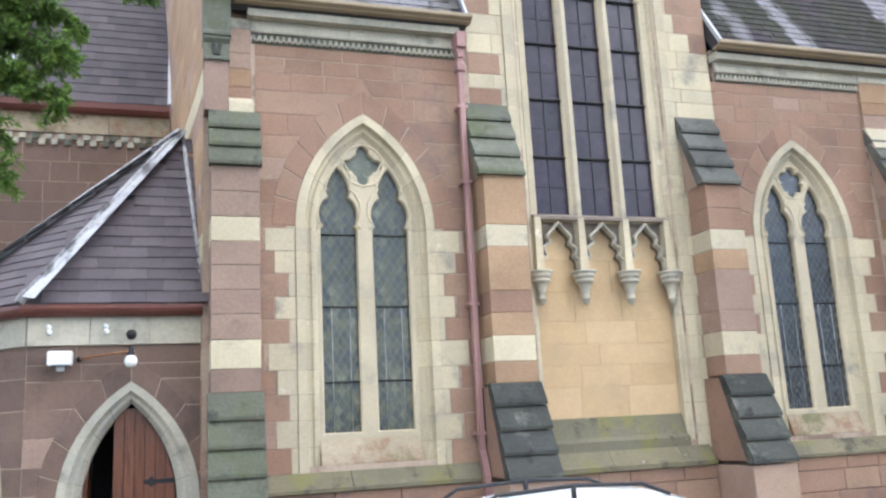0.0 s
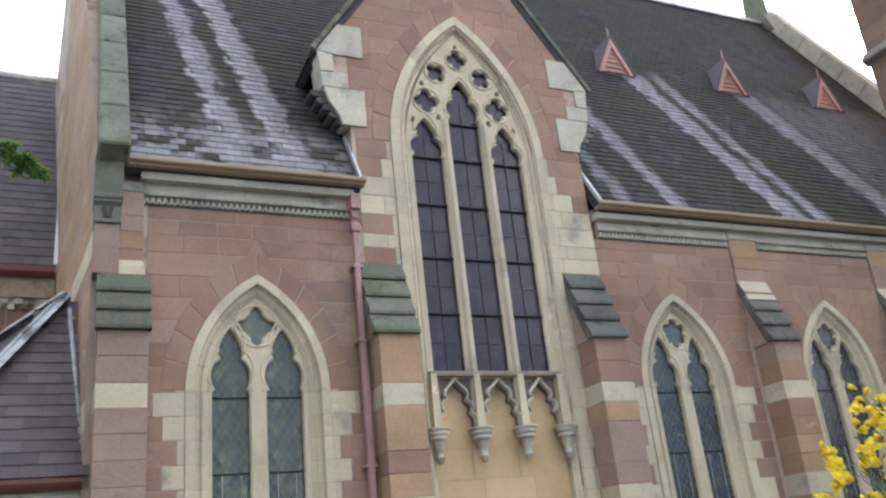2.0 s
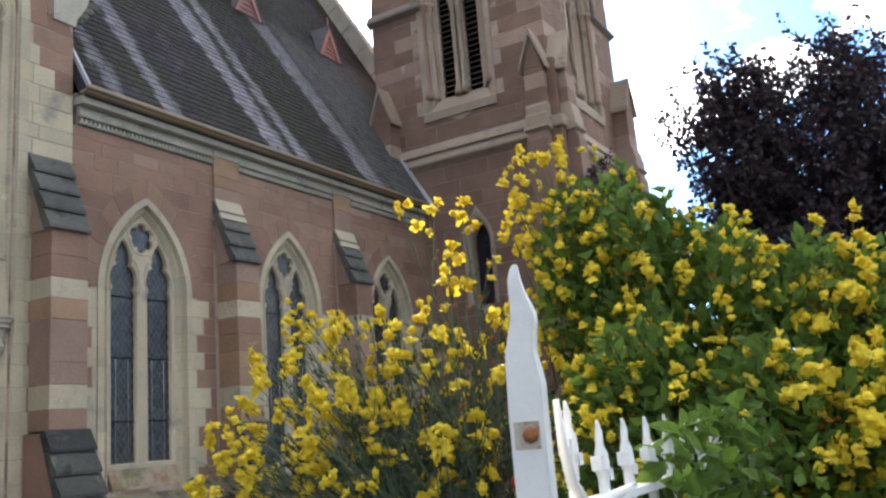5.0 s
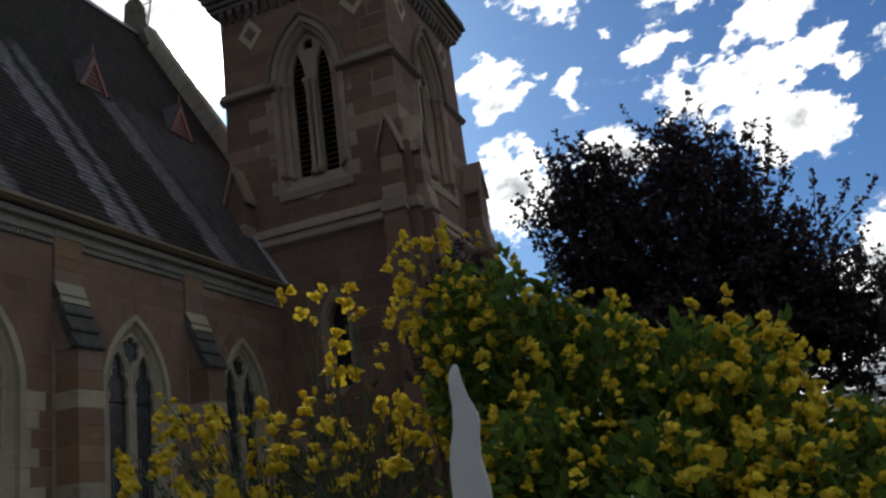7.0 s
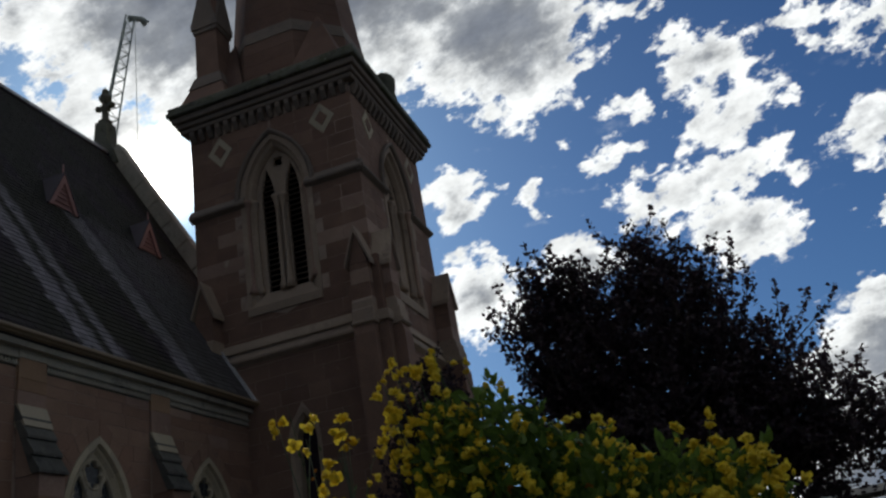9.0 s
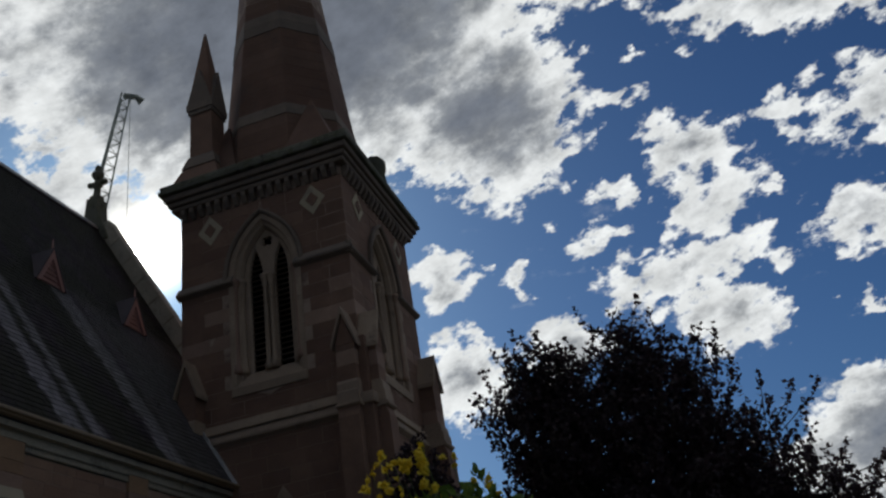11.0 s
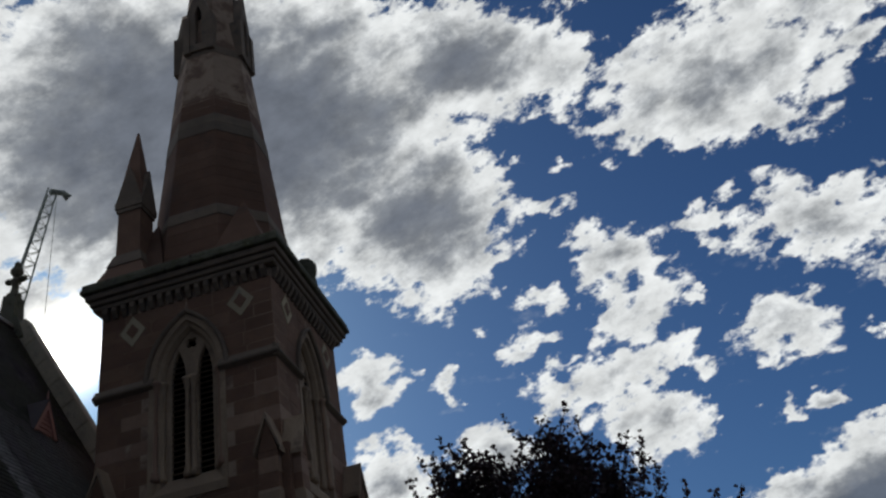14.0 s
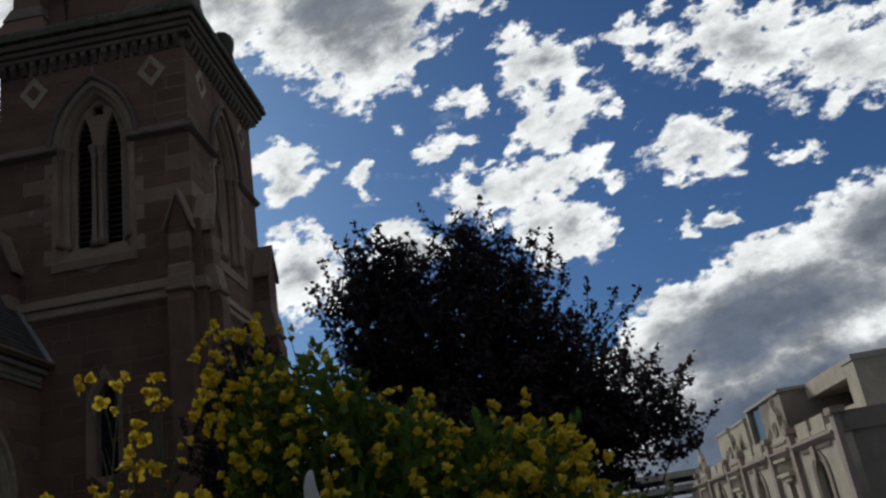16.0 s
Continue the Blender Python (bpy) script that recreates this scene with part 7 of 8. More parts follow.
def broom():
    """Airy shrub of whippy green stems with flower clusters along their tips."""
    r = random.Random(11)
    bush = empty("broom_shrub", "airy green broom shrub covered in yellow flowers", "shrub")
    stems, flowers, spent, places = bmesh.new(), [], [], []
    clumps = [(4.15, 2.78, 1.52, 0.28, 0.30, 0.46), (4.25, 2.60, 1.76, 0.32, 0.30, 0.58), (4.30, 2.30, 1.76, 0.34, 0.34, 0.58), (4.40, 1.98, 1.74, 0.34, 0.32, 0.62), (4.50, 1.68, 1.72, 0.32, 0.30, 0.56), (4.10, 2.40, 1.20, 0.40, 0.45, 0.50)]
    sprays = [(4.34, 1.97, 2.68, 0.10, 0.10, 0.10), (4.36, 1.80, 2.52, 0.10, 0.22, 0.26)]
    tips = spaced(inside_clumps(clumps, r, 900, 0.75), 0.120) + spaced(inside_clumps(sprays, r, 32, 0.3), 0.10)
    for tip in tips:
        if tip.z < 0.6:
            continue
        foot = Vector((4.45 + r.uniform(-0.2, 0.2), 1.85 + r.uniform(-0.25, 0.2), 0.0))
        crook = foot + Vector((r.uniform(-0.1, 0.1), r.uniform(-0.05, 0.15), r.uniform(0.6, 1.1)))
        mid = crook.lerp(tip, 0.40) + Vector((0, 0, r.uniform(0.0, 0.12)))
        bend = mid.lerp(tip, 0.70) + Vector((0, 0, 0.03))
        add_tube(stems, [foot, crook, mid, bend, tip], [0.006, 0.004, 0.003, 0.0025, 0.0016], 4, False)
        end = (tip - bend).normalized()
        flowers.append(tip)
        if r.random() < 0.40:
            spent.append(tip - end * r.uniform(0.08, 0.16))
        high = tip.z > 2.3
        for k in range(2 if high else 7):
            a = mid.lerp(bend, r.random())
            b = a + (end + Vector((r.uniform(-1, 1), r.uniform(-1, 1), r.uniform(0, 1))) * 0.5).normalized() * r.uniform(0.15, 0.40)
            add_tube(stems, [a, a.lerp(b, 0.5) + Vector((0, 0, 0.012)), b], [0.0028, 0.002, 0.001], 3, False)
            for _ in range(4):
                places.append((a.lerp(b, r.random()), (b - a).normalized()))
        for k in range(0 if high else 7):
            f = r.uniform(0.35, 1.0)
            p = foot.lerp(mid, f) if r.random() < 0.4 else mid.lerp(tip, f)
            places.append((p + Vector((r.uniform(-1, 1), r.uniform(-1, 1), r.uniform(-1, 1))) * 0.02, (end + Vector((0, 0, 0.4))).normalized()))
    part("stem_mass", stems, BROOM_STEM, bush)
    leaf_mesh("needle_mass", places, 0.040, CONIFER_DARK, bush, r, "needle", 0.5)
    flower_heads("blossom", [p for p in flowers if p.z < 2.3], 0.112, YELLOW, bush, r, (2, 7))
    flower_heads("high_blossom", [p for p in flowers if p.z >= 2.3], 0.10, YELLOW, bush, r, (2, 4))
    flower_heads("spent_blossom", spent, 0.045, FADED, bush, r, (1, 2))


def leafy_shrub():
    """Dense leafy shrub with double yellow flowers."""
    r = random.Random(23)
    bush = empty("flowering_shrub", "dense leafy shrub with double yellow flowers behind the railing", "shrub")
    clumps = [(4.70, 1.36, 2.26, 0.22, 0.19, 0.50), (4.72, 1.18, 2.18, 0.30, 0.26, 0.60), (4.80, 0.98, 2.02, 0.32, 0.26, 0.56), (4.85, 0.78, 1.92, 0.36, 0.30, 0.58), (4.90, 0.50, 1.76, 0.38, 0.34, 0.58), (4.92, 0.24, 1.70, 0.38, 0.26, 0.62), (4.95, -0.08, 1.40, 0.42, 0.32, 0.56), (4.30, 1.00, 1.45, 0.40, 0.35, 0.62), (4.40, 0.62, 1.38, 0.42, 0.32, 0.58), (4.50, 0.18, 1.25, 0.45, 0.32, 0.62), (4.60, -0.35, 1.10, 0.45, 0.40, 0.50), (3.95, 0.82, 1.15, 0.30, 0.12, 0.26), (4.10, 0.80, 1.28, 0.40, 0.12, 0.36), (4.45, 0.9, 0.8, 0.5, 0.5, 0.6), (4.7, 0.0, 0.7, 0.5, 0.6, 0.6)]
    stems = bmesh.new()
    for tip in inside_clumps(clumps, r, 130, 0.4):
        foot = Vector((4.55 + r.uniform(-0.4, 0.4), 0.55 + r.uniform(-0.5, 0.4), 0.0))
        add_tube(stems, [foot, foot.lerp(tip, 0.5) + Vector((0, 0, 0.25)), tip], [0.008, 0.005, 0.002], 4, False)
    pts = inside_clumps(clumps, r, 25000, 0.45) + inside_clumps([(3.62, 0.56, 1.28, 0.28, 0.14, 0.34), (3.9, 0.54, 1.3, 0.42, 0.18, 0.40), (4.2, 0.5, 1.35, 0.4, 0.2, 0.42)], r, 300, 0.3) + inside_clumps([(3.15, 0.60, 1.55, 0.13, 0.04, 0.13), (3.36, 0.59, 1.56, 0.18, 0.05, 0.15), (3.66, 0.57, 1.54, 0.28, 0.06, 0.20)], r, 330, 0.2)
    pts += inside_clumps([(5.35, 1.35, 1.55, 0.5, 0.4, 0.85), (5.45, 0.7, 1.5, 0.5, 0.5, 0.8), (5.45, 0.2, 1.15, 0.5, 0.4, 0.6)], r, 5000, 0.6)
    mid = Vector((4.7, 0.6, 1.2))
    # shoots that stand out of the mass, with leaves along them
    for tip in inside_clumps(clumps[:11], r, 150, 1.0):
        out = ((tip - mid).normalized() + Vector((r.uniform(-0.5, 0.5), r.uniform(-0.5, 0.5), r.uniform(0.2, 0.9)))).normalized()
        end = tip + out * r.uniform(0.06, 0.20)
        add_tube(stems, [tip - out * 0.15, tip, end], [0.004, 0.003, 0.0015], 4, False)
        pts += [tip.lerp(end, r.random()) for _ in range(7)]
    part("stem_mass", stems, STEM, bush)
    leaf_mesh("foliage", [(p, ((p - mid).normalized() + Vector((0, 0, -0.2)))) for p in pts if p.z > 0.1], 0.070, GREEN_LEAF, bush, r, "leaf", 0.9)
    wider = [(x, y, z, a + 0.03, b + 0.03, c + 0.03) for x, y, z, a, b, c in clumps]
    skin = inside_clumps(wider[:10], r, 2300, 1.0) + inside_clumps(wider[10:13], r, 160, 1.0)
    out = [p for p in skin if p.z > 0.9 and r.random() < (1.0 if p.y < 0.40 else 0.55 if p.y < 1.0 else 1.0)]
    flower_heads("blossom", spaced([p for p in out if p.y >= 0.55], 0.084), 0.084, YELLOW, bush, r, (2, 6))
    flower_heads("dense_blossom", spaced([p for p in out if p.y < 0.55], 0.062), 0.096, YELLOW, bush, r, (3, 7))
    lone = [Vector((4.75, 0.38, 2.40)), Vector((4.75, 0.25, 2.41)), Vector((4.75, 1.27, 2.92)), Vector((4.70, 1.39, 2.98)), Vector((4.72, 1.62, 3.00)), Vector((4.74, 1.50, 2.92)), Vector((4.78, -0.02, 2.14)), Vector((4.60, 1.62, 2.76))]
    lone += spaced(inside_clumps([(4.68, 1.50, 2.66, 0.14, 0.20, 0.34)], r, 60, 0.4), 0.10)
    for p in lone:
        base = Vector((p.x * 0.7 + 4.62 * 0.3, p.y * 0.8 + 0.9 * 0.2, p.z - 0.75))
        tube("flower_stalk", [base, base.lerp(p, 0.6) + Vector((0.02, -0.02, 0)), p], [0.004, 0.003, 0.002], STEM, bush, sides=4)
    flower_heads("high_blossom", lone, 0.088, YELLOW, bush, r, (3, 6))
    flower_heads("spent_blossom", inside_clumps(clumps, r, 150, 0.97), 0.050, FADED, bush, r, (1, 2))


CONIFER_DARK = leafy("broom_green", [(0.035, 0.060, 0.028), (0.050, 0.080, 0.036), (0.065, 0.10, 0.045)], 0.2)
broom()
leafy_shrub()
tulip = empty("red_flower", "single red tulip beside the post", "flower")
lathe("bloom", (3.10, 0.985, 1.545), [(0.004, 0), (0.010, 0.008), (0.013, 0.02), (0.010, 0.032), (0.003, 0.036)], SCARLET, tulip, sides=10)
tube("stalk", [(3.10, 0.985, 0.0), (3.10, 0.985, 1.545)], 0.004, STEM, tulip, sides=5)


def tree(name, label, foot, height, crown, leaves, material, seed, size, limbs=11, girth=0.16, shoots=0, filling=0):
    """Tapered trunk, forking limbs, leafy shoots that stand out of the crown, and many small leaves about the twigs."""
    r = random.Random(seed)
    t = empty(name, label, "tree")
    wood = bmesh.new()
    foot = Vector(foot)
    top = foot + Vector((0, 0, height))
    add_tube(wood, [foot, foot.lerp(top, 0.3) + Vector((0.06, 0.04, 0)), foot.lerp(top, 0.6), foot.lerp(top, 0.92)], [girth, girth * 0.75, girth * 0.45, girth * 0.12], 10)
    twigs, places = [], []
    middle = foot.lerp(top, 0.55)
    for e in inside_clumps(crown, r, limbs * 9, 0.70):
        start = foot.lerp(top, r.uniform(0.22, 0.62))
        m = start.lerp(e, 0.5) + Vector((r.uniform(-0.2, 0.2), r.uniform(-0.2, 0.2), 0.25))
        add_tube(wood, [start, m, e], [girth * 0.22, girth * 0.10, 0.008], 5, False)
        for _ in range(9):
            a = m.lerp(e, r.uniform(0.25, 1.0))
            b = a + Vector((r.gauss(0, 1), r.gauss(0, 1), r.gauss(0.8, 0.8))).normalized() * r.uniform(0.20, 0.50)
            add_tube(wood, [a, b], [0.008, 0.003], 3, False)
            twigs.append((a, b))
    for a in inside_clumps(crown, r, shoots, 0.92):
        out = (a - middle).normalized()
        d = (out * 0.75 + Vector((r.gauss(0, 0.55), r.gauss(0, 0.55), r.gauss(0.45, 0.4)))).normalized()
        l = r.uniform(0.15, 0.45) + 0.35 * r.random() ** 4
        b, c = a + d * l * 0.55, a + (d + Vector((0, 0, 0.35))).normalized() * l
        add_tube(wood, [a - d * 0.4, a, b, c], [0.012, 0.009, 0.006, 0.003], 4, False)
        for _ in range(int(l * 60)):
            f = r.random()
            p = a.lerp(b, f * 2) if f < 0.5 else b.lerp(c, f * 2 - 1)
            places.append((p + Vector((r.gauss(0, 1), r.gauss(0, 1), r.gauss(0, 1))) * 0.022, (Vector((r.gauss(0, 1), r.gauss(0, 1), r.gauss(0, 1))).normalized() + d * 0.5).normalized()))
    part("trunk", wood, BARK, t, "dark bark")
    for _ in range(leaves):
        a, b = r.choice(twigs)
        p = a.lerp(b, r.random() ** 0.8) + Vector((r.gauss(0, 1), r.gauss(0, 1), r.gauss(0, 1))) * 0.05
        places.append((p, Vector((r.gauss(0, 1), r.gauss(0, 1), r.gauss(-0.2, 0.8))).normalized()))
    for p in inside_clumps([(x, y, z, a * 0.86, b * 0.86, c * 0.86) for x, y, z, a, b, c in crown], r, filling):
        places.append((p, Vector((r.gauss(0, 1), r.gauss(0, 1), r.gauss(-0.2, 0.8))).normalized()))
    leaf_mesh("crown", places, size, material, t, r, "round", 0.4)
    return t


tree("copper_tree", "dark purple-leaved tree with upright twigs", (14.2, 0.75, 0.0), 6.6, [(14.2, 1.2, 5.1, 1.6, 1.9, 1.7), (14.2, 2.45, 5.6, 1.3, 0.85, 1.15), (14.2, 2.25, 6.45, 0.9, 0.60, 0.60), (14.2, 0.75, 6.35, 1.0, 0.85, 0.65), (14.2, -0.25, 5.75, 1.0, 0.75, 0.60), (14.3, -0.55, 4.4, 1.3, 1.0, 0.95), (14.3, -1.55, 3.6, 1.0, 0.70, 0.65), (14.1, 1.0, 3.5, 1.8, 2.1, 1.2), (14.1, 2.3, 4.4, 1.3, 0.95, 1.0), (14.3, -1.95, 3.15, 0.8, 0.50, 0.50), (14.2, -1.1, 3.0, 1.0, 0.9, 0.7), (14.2, -1.3, 3.5, 0.8, 0.8, 0.7), (14.2, -0.5, 3.7, 1.1, 0.9, 0.9), (14.2, -1.75, 3.3, 0.7, 0.6, 0.5), (14.2, -1.45, 4.5, 0.35, 0.22, 0.5)], 46000, COPPER, 5, 0.085, 22, 0.16, 360, 17000)
tree("copper_shrub", "small purple-leaved tree below the tower", (18.4, 5.9, -0.6), 7.2, [(18.4, 6.0, 6.0, 0.7, 0.8, 1.3), (18.6, 5.5, 5.0, 1.0, 0.9, 1.5), (18.4, 6.4, 4.6, 1.0, 0.9, 1.5)], 12000, COPPER, 9, 0.10, 6, 0.10, 60, 5000)


def conifer_bough():
    """Spreading conifer whose drooping bough ends hang into view."""
    r = random.Random(31)
    t = empty("conifer", "green conifer with drooping needle sprays", "tree")
    wood = bmesh.new()
    foot = Vector((-4.1, 6.3, -0.8))
    add_tube(wood, [foot, foot + Vector((0.1, 0, 4)), foot + Vector((0, 0.1, 9.5))], [0.22, 0.16, 0.05], 10)
    places = []
    boughs = [((-4.0, 6.3, 6.6), (0.82, 6.25, 4.90), 0.32), ((-4.0, 6.3, 6.0), (0.20, 6.50, 4.42), 0.62), ((-4.0, 6.3, 5.6), (-0.22, 6.70, 3.95), 0.8), ((-4.0, 6.3, 6.3), (0.02, 6.40, 4.75), 0.6), ((-4.0, 6.3, 7.4), (-0.40, 6.2, 5.5), 0.7), ((-4.0, 6.3, 5.0), (-0.9, 6.8, 3.4), 0.9), ((-4.0, 6.3, 5.6), (0.26, 6.3, 4.02), 0.42), ((-4.0, 6.3, 5.9), (0.30, 6.3, 4.36), 0.40), ((-4.0, 6.3, 5.2), (-0.08, 6.3, 3.46), 0.45), ((-4.0, 6.3, 6.2), (0.40, 6.35, 4.62), 0.40), ((-4.0, 6.3, 7.8), (-2.0, 5.8, 6.9), 0.8), ((-4.0, 6.3, 6.4), (-3.0, 8.6, 5.6), 0.8), ((-4.0, 6.3, 5.8), (-6.0, 5.0, 5.0), 0.8)]
    # unseen boughs added out of view to keep sky light off the porch
    for i in range(26):
        z, turn = 4.6 + i * 0.19, i * 2.4
        reach = 3.2 * (1 - (z - 4.6) / 7.0)
        if math.cos(turn) * reach < 2.2:
            boughs.append(((-4.05, 6.35, z + 0.7), (-4.05 + math.cos(turn) * reach, 6.35 + math.sin(turn) * reach * 0.8, z), 0.9))
    for a, b, droop in boughs:
        a, b = Vector(a), Vector(b)
        m = a.lerp(b, 0.6) + Vector((0, 0, 0.35))
        add_tube(wood, [a, m, b], [0.05, 0.03, 0.008], 6, False)
        for _ in range(95):
            f = r.uniform(0.15, 1.0)
            p = m.lerp(b, f) if f > 0.4 else a.lerp(m, r.uniform(0.4, 1))
            d = Vector((r.uniform(-0.5, 0.8), r.uniform(-0.7, 0.7), r.uniform(-1.2, 0.15))).normalized()
            q = p + d * r.uniform(0.18, 0.42) * droop * 1.15
            add_tube(wood, [p, p.lerp(q, 0.6) + Vector((0, 0, 0.02)), q], [0.008, 0.005, 0.002], 4, False)
            for _ in range(80):
                g = r.random()
                s = p.lerp(q, g)
                out = Vector((r.gauss(0, 1), r.gauss(0, 1), r.gauss(-0.3, 0.8))).normalized()
                places.append((s + out * 0.012, (out * 0.8 + d * 0.7).normalized()))
    part("trunk", wood, BARK, t)
    leaf_mesh("needle_mass", places, 0.058, CONIFER, t, r, "needle", 0.25)


conifer_bough()

# ---- the far side of the street ----
row = empty("terrace", "cream stucco terrace with arched windows across the street", "building")
FX0, FYY = 55.0, -18.0
ST = Frame((FX0, FYY, 0), (1, 0, 0), (0, 0, 1), (0, 1, 0))
window_at, gable_at = (5.8, 22.6, 39.4), (13.6, 30.4, 47.2)
wall_holes = [gothic(x, 1.15, 0.4, 3.3, 1.15, 8) for x in window_at] + [gothic(x, 0.75, 0.4, 3.0, 0.4, 5) for x in gable_at]
plate("facade", ST, [[(0, 0), (58, 0), (58, 6.25), (0, 6.25)]] + wall_holes, -0.5, 0.0, STUCCO, row)
box("side_wall", Frame((FX0, FYY, 0), (0, -1, 0), (0, 0, 1), (-1, 0, 0)), 0.5, 24, 0, 6.0, -0.4, 0.0, GREY_WALL, row, "plain grey rendered side wall")
box("flat_roof", Frame((FX0, FYY, 0), (1, 0, 0), (0, -1, 0), (0, 0, 1)), 0, 58, 0.5, 24, 5.7, 5.9, CONCRETE, row)
box("side_parapet", Frame((FX0, FYY, 0), (0, -1, 0), (0, 0, 1), (-1, 0, 0)), 0.0, 24, 5.5, 6.7, -0.3, 0.12, GREY_WALL, row)
box("side_opening", Frame((FX0, FYY, 0), (0, -1, 0), (0, 0, 1), (-1, 0, 0)), 2.0, 12, 0.2, 2.6, 0.0, 0.03, PANE, row, "dark shopfront glazing")
for x in window_at:
    box("pane", ST, x - 1.2, x + 1.2, 0.38, 4.4, -0.40, -0.36, PANE, row)
    ring_stones(ST, x, [(1.75, 1.75, 0.0), (1.75, 1.75, 0.14), (1.50, 1.50, 0.14), (1.50, 1.50, 0.0)], [0.4, 3.3], 3.3, row, STUCCO_PINK, 1)
    ring_stones(ST, x, [(1.32, 1.32, 0.0), (1.32, 1.32, 0.12), (1.17, 1.17, 0.12), (1.15, 1.15, -0.3)], [0.4, 3.3], 3.3, row, STUCCO, 1)
    prism("keystone", ST, [(x - 0.28, 4.4), (x + 0.28, 4.4), (x + 0.45, 4.9), (x + 0.25, 5.3), (x - 0.25, 5.3), (x - 0.45, 4.9)], 0.0, 0.35, STUCCO_PINK, row, "dark carved keystone")
    box("mullion", ST, x - 0.06, x + 0.06, 0.4, 4.3, -0.36, -0.28, STUCCO, row)
    for j in range(24):
        box("dentil", ST, x - 3.3 + j * 0.275, x - 3.16 + j * 0.275, 5.02, 5.25, 0.0, 0.16, STUCCO_PINK, row)
    for s in (-1, 1):
        box("parapet_panel", ST, x + s * 1.75 - 1.35, x + s * 1.75 + 1.35, 5.95, 7.0, -0.35, 0.06, STUCCO, row)
for x in gable_at:
    box("pane", ST, x - 0.8, x + 0.8, 0.38, 3.4, -0.40, -0.36, PANE, row)
    box("lintel", ST, x - 1.3, x + 1.3, 3.55, 3.85, -0.1, 0.3, STUCCO, row)
    box("balcony_rail", ST, x - 1.7, x + 1.7, 5.0, 5.2, 0.05, 0.5, STUCCO, row)
    box("balcony_floor", ST, x - 1.7, x + 1.7, 3.9, 4.15, 0.0, 0.5, STUCCO, row)
    for j in range(10):
        lathe("baluster", ST.at(x - 1.45 + j * 0.32, 4.15, 0.3), [(0.08, 0), (0.05, 0.12), (0.11, 0.35), (0.05, 0.65), (0.08, 0.85)], STUCCO, row, sides=6)
    half = [(2.3, 5.9), (2.3, 6.35), (1.95, 6.45), (1.75, 6.75), (1.55, 6.85), (1.25, 7.1), (1.05, 7.6), (1.0, 8.05), (1.15, 8.2), (1.0, 8.35), (0.75, 8.55), (0.4, 8.85), (0, 9.0)]
    prism("parapet_gable", ST, [(x + a, b) for a, b in half] + [(x - a, b) for a, b in half[-2::-1]], -0.35, 0.10, STUCCO, row, "curved parapet gable")
    lathe("gable_roundel", ST.at(x, 7.35, 0.10), [(0.55, 0.0), (0.55, 0.10), (0.42, 0.12), (0.40, 0.04), (0.02, 0.04)], STUCCO_PINK, row, "round moulded panel in the gable", 16, ST.n)
    box("gable_sill", ST, x - 1.9, x + 1.9, 6.2, 6.4, 0.10, 0.24, STUCCO_PINK, row)
    for q in (-2.25, 2.25):
        lathe("urn", ST.at(x + q, 6.35, 0.0), [(0.22, 0.0), (0.22, 0.12), (0.10, 0.2), (0.10, 0.35), (0.28, 0.6), (0.30, 0.85), (0.20, 1.0), (0.12, 1.1), (0.14, 1.2), (0.02, 1.4)], STUCCO, row, "cream stucco urn", 10)
    lathe("gable_ball", ST.at(x, 8.95, -0.1), [(0.16, 0.0), (0.10, 0.12), (0.22, 0.3), (0.22, 0.45), (0.10, 0.6), (0.02, 0.75)], STUCCO, row, "", 10)
for x in (0.25, 10.4, 16.9, 27.2, 33.7, 44.0, 50.5):
    box("pilaster", ST, x - 0.4, x + 0.4, 0, 6.6, 0.0, 0.35, STUCCO_PINK, row)
    box("pier_cap", ST, x - 0.55, x + 0.55, 6.6, 7.0, -0.4, 0.5, STUCCO_PINK, row)
    profile("cornice", ST, [(0, 5.3), (0.2, 5.35), (0.5, 5.6), (0.5, 5.75), (0, 5.8)], x + 0.4, x + (9.75 if x != 10.4 and x != 27.2 + 0 and x != 44.0 else 6.1), STUCCO_PINK, row)
pent = empty("rooftop_block", "plain cream rooftop rooms set back above the terrace", "building")
PB = Frame((0, 0, 0), (1, 0, 0), (0, 0, 1), (0, 1, 0))
box("upper_wall", PB, 58.3, 60.2, 5.9, 10.0, -31, -21, STUCCO, pent)
box("roof_slab", PB, 58.2, 60.4, 10.0, 10.4, -31, -20.9, CONCRETE, pent)
box("canopy", PB, 60.2, 69.2, 9.2, 10.35, -27, -21, STUCCO, pent)
box("terrace_wall", PB, 60.2, 69.2, 5.9, 7.5, -21.3, -21, STUCCO, pent)
box("deep_window", PB, 60.2, 69.2, 7.3, 9.2, -24.2, -24, PANE, pent)
box("second_block", PB, 69.2, 76.0, 5.9, 10.1, -25, -19.0, GREY_WALL, pent)
box("second_slab", PB, 69.0, 80.6, 10.1, 10.35, -25.2, -18.8, CONCRETE, pent)
box("corner_glazing", PB, 76.0, 80.0, 5.9, 10.1, -25, -19.2, PANE, pent)
box("glazing_frame", PB, 80.0, 80.6, 5.9, 10.1, -25, -18.9, STUCCO, pent)
box("third_block", PB, 82.0, 95.0, 5.9, 9.6, -27, -18.9, STUCCO, pent)
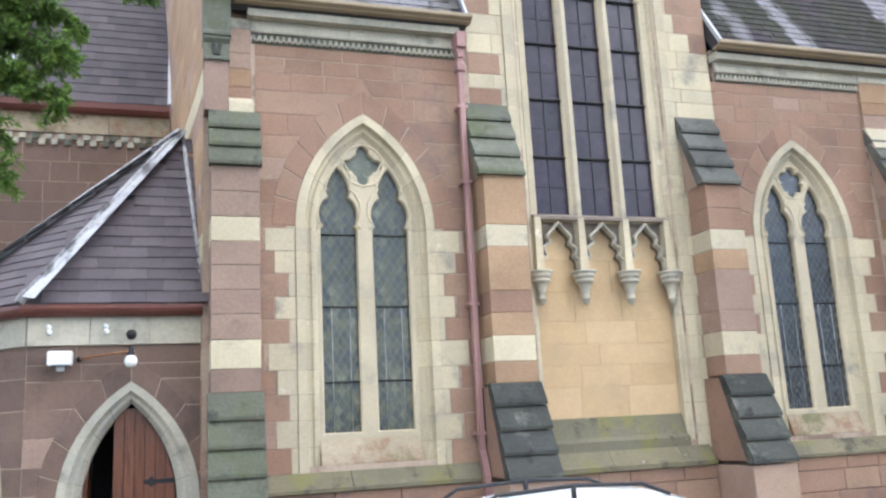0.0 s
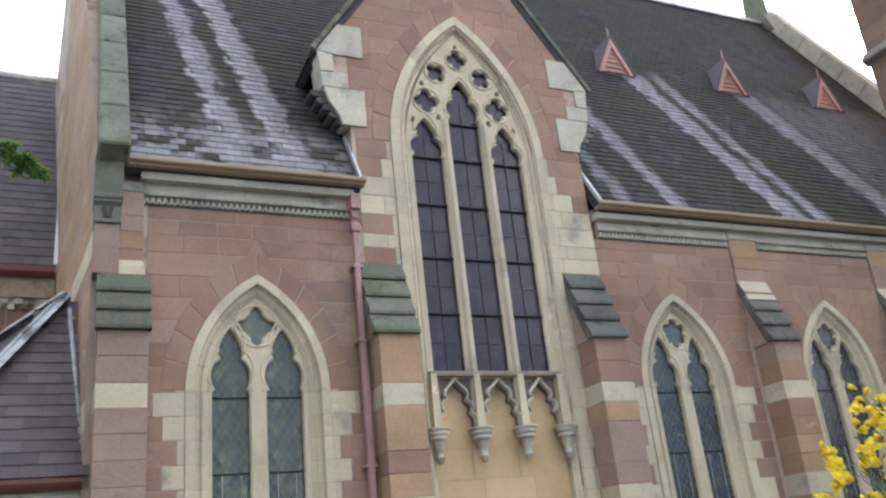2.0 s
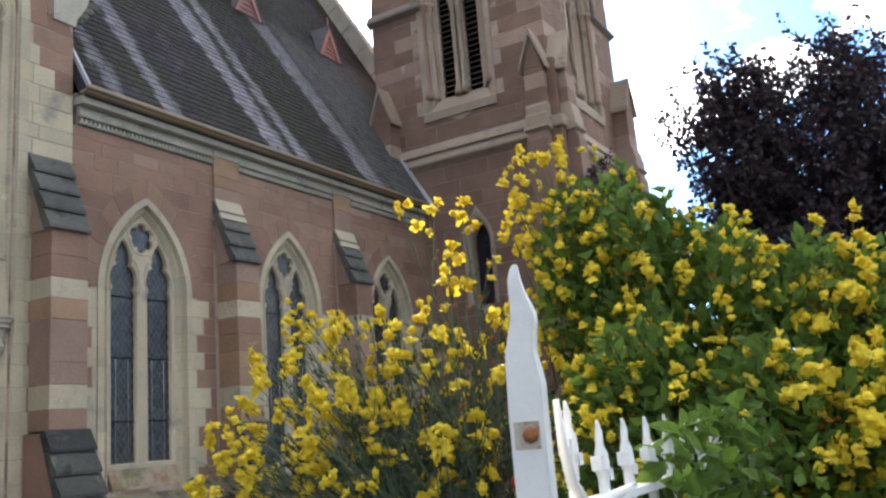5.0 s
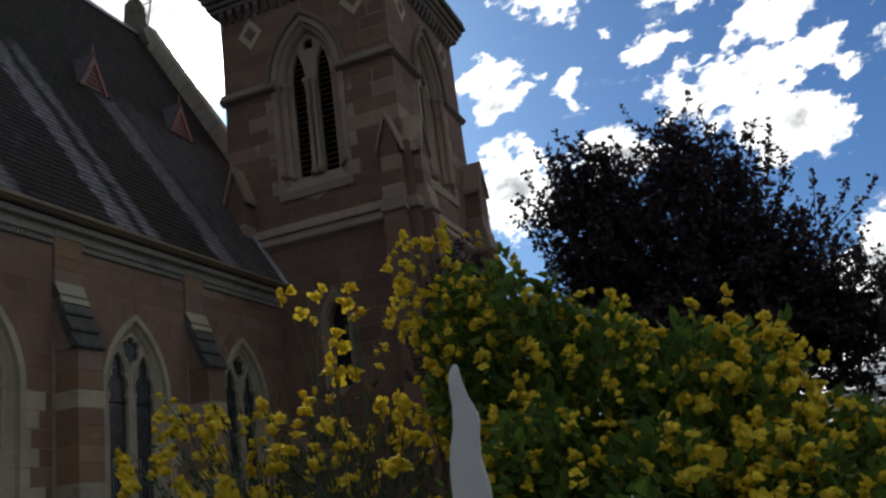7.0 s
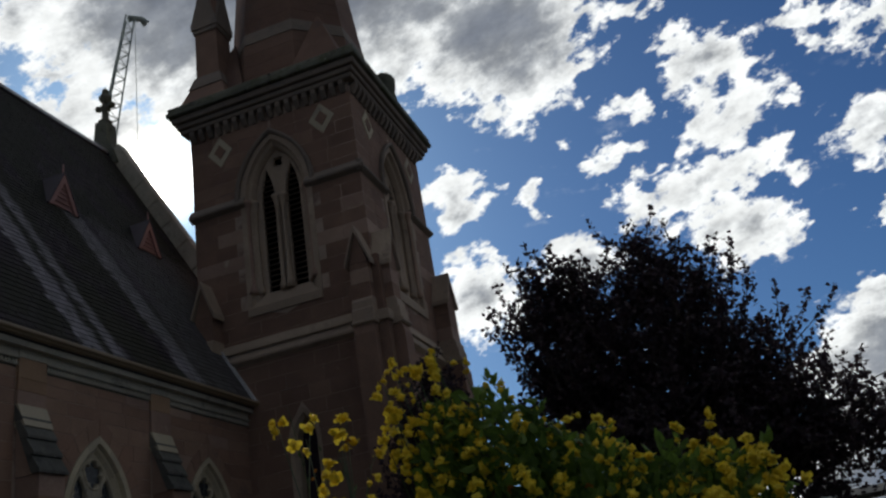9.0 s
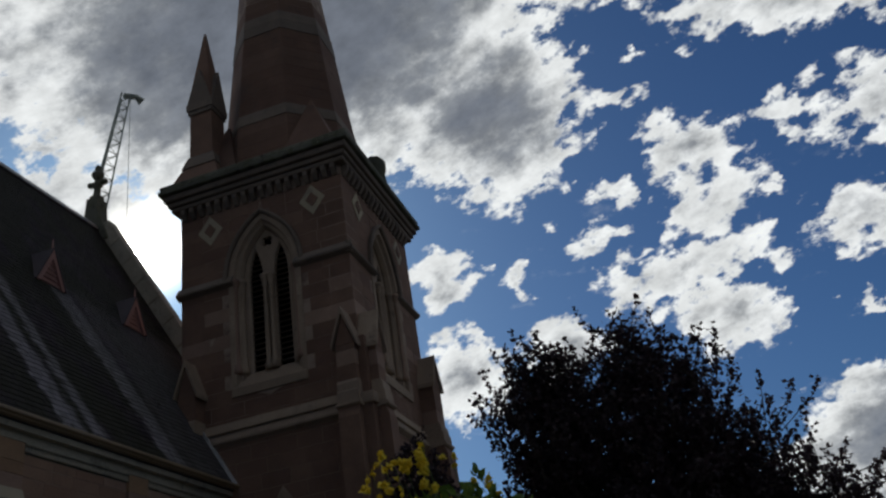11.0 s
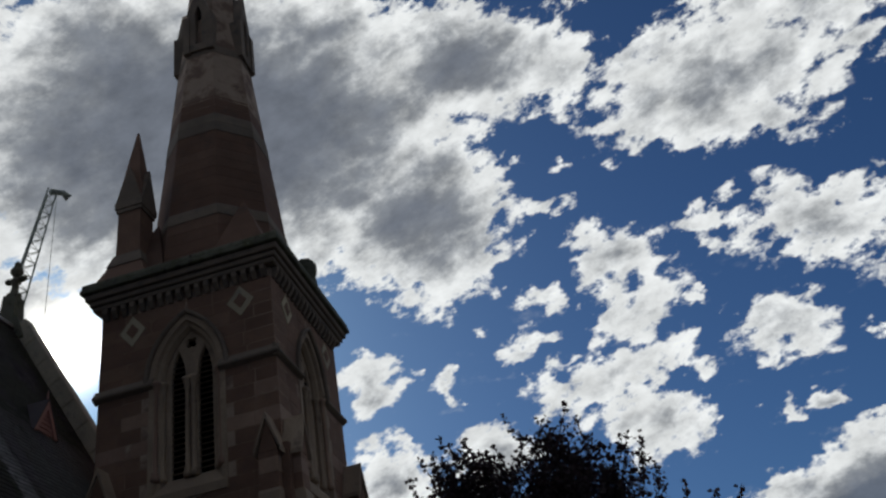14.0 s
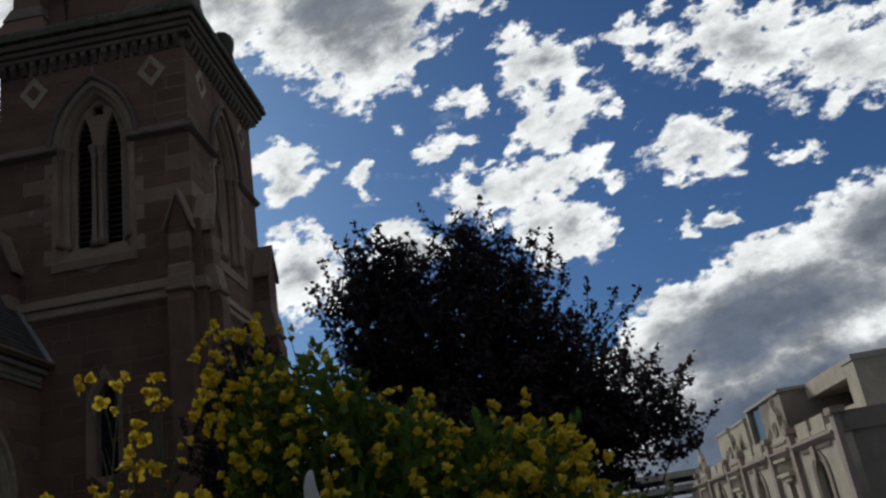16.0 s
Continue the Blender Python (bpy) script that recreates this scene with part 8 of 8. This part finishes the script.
box("third_slab", PB, 81.8, 95.2, 9.6, 9.85, -27.2, -18.8, CONCRETE, pent)
park = empty("parking_deck", "open concrete parking decks beyond the trees", "building")
for i in range(5):
    z = 0.8 + i * 1.6
    box("deck", Frame((112, -13, 0), (0, -1, 0), (0, 0, 1), (-1, 0, 0)), -12, 12, z, z + 0.75, -16, 0.0, CONCRETE, park)
for i in range(6):
    box("column", Frame((112, -13, 0), (0, -1, 0), (0, 0, 1), (-1, 0, 0)), -12 + i * 4.7, -11.5 + i * 4.7, 0, 7.4, -1.2, -0.5, CONCRETE, park)

# ---- tower crane beyond the nave ----
crane = empty("tower_crane", "distant lattice crane jib rising over the roof", "crane")
A, B = Vector((56.6, 47.1, 38.0)), Vector((62.6, 47.2, 64.7))


def lattice_boom(a, b, w0, w1, n, name):
    d = (b - a).normalized()
    s = Vector((0.62, -0.78, 0))
    s = (s - d * s.dot(d)).normalized()
    t = d.cross(s)
    bm = bmesh.new()
    nodes = []
    for i in range(n + 1):
        w = w0 + (w1 - w0) * i / n
        c = a.lerp(b, i / n)
        nodes.append([c + s * w, c - s * w * 0.5 + t * w * 0.87, c - s * w * 0.5 - t * w * 0.87])
    for i in range(n):
        for j in range(3):
            add_tube(bm, [nodes[i][j], nodes[i + 1][j]], 0.085, 4, False)
            add_tube(bm, [nodes[i][j], nodes[i + 1][(j + 1) % 3]], 0.045, 4, False)
            add_tube(bm, [nodes[i][j], nodes[i][(j + 1) % 3]], 0.045, 4, False)
    part(name, bm, CRANE_PAINT, crane)


lattice_boom(A, B, 1.05, 0.55, 15, "jib")
lattice_boom(Vector((56.6, 47.1, -1)), A, 1.2, 1.2, 18, "mast")
tube("pulley_head", [B, B + Vector((1.2, -0.6, 0.5)), B + Vector((1.8, -0.9, 0.1))], [0.35, 0.3, 0.45], CRANE_PAINT, crane)
tube("hook_rope", [B + Vector((0.6, -0.3, 0.2)), Vector((B.x + 0.6, B.y - 0.3, 34.0))], 0.03, CRANE_PAINT, crane, sides=4)
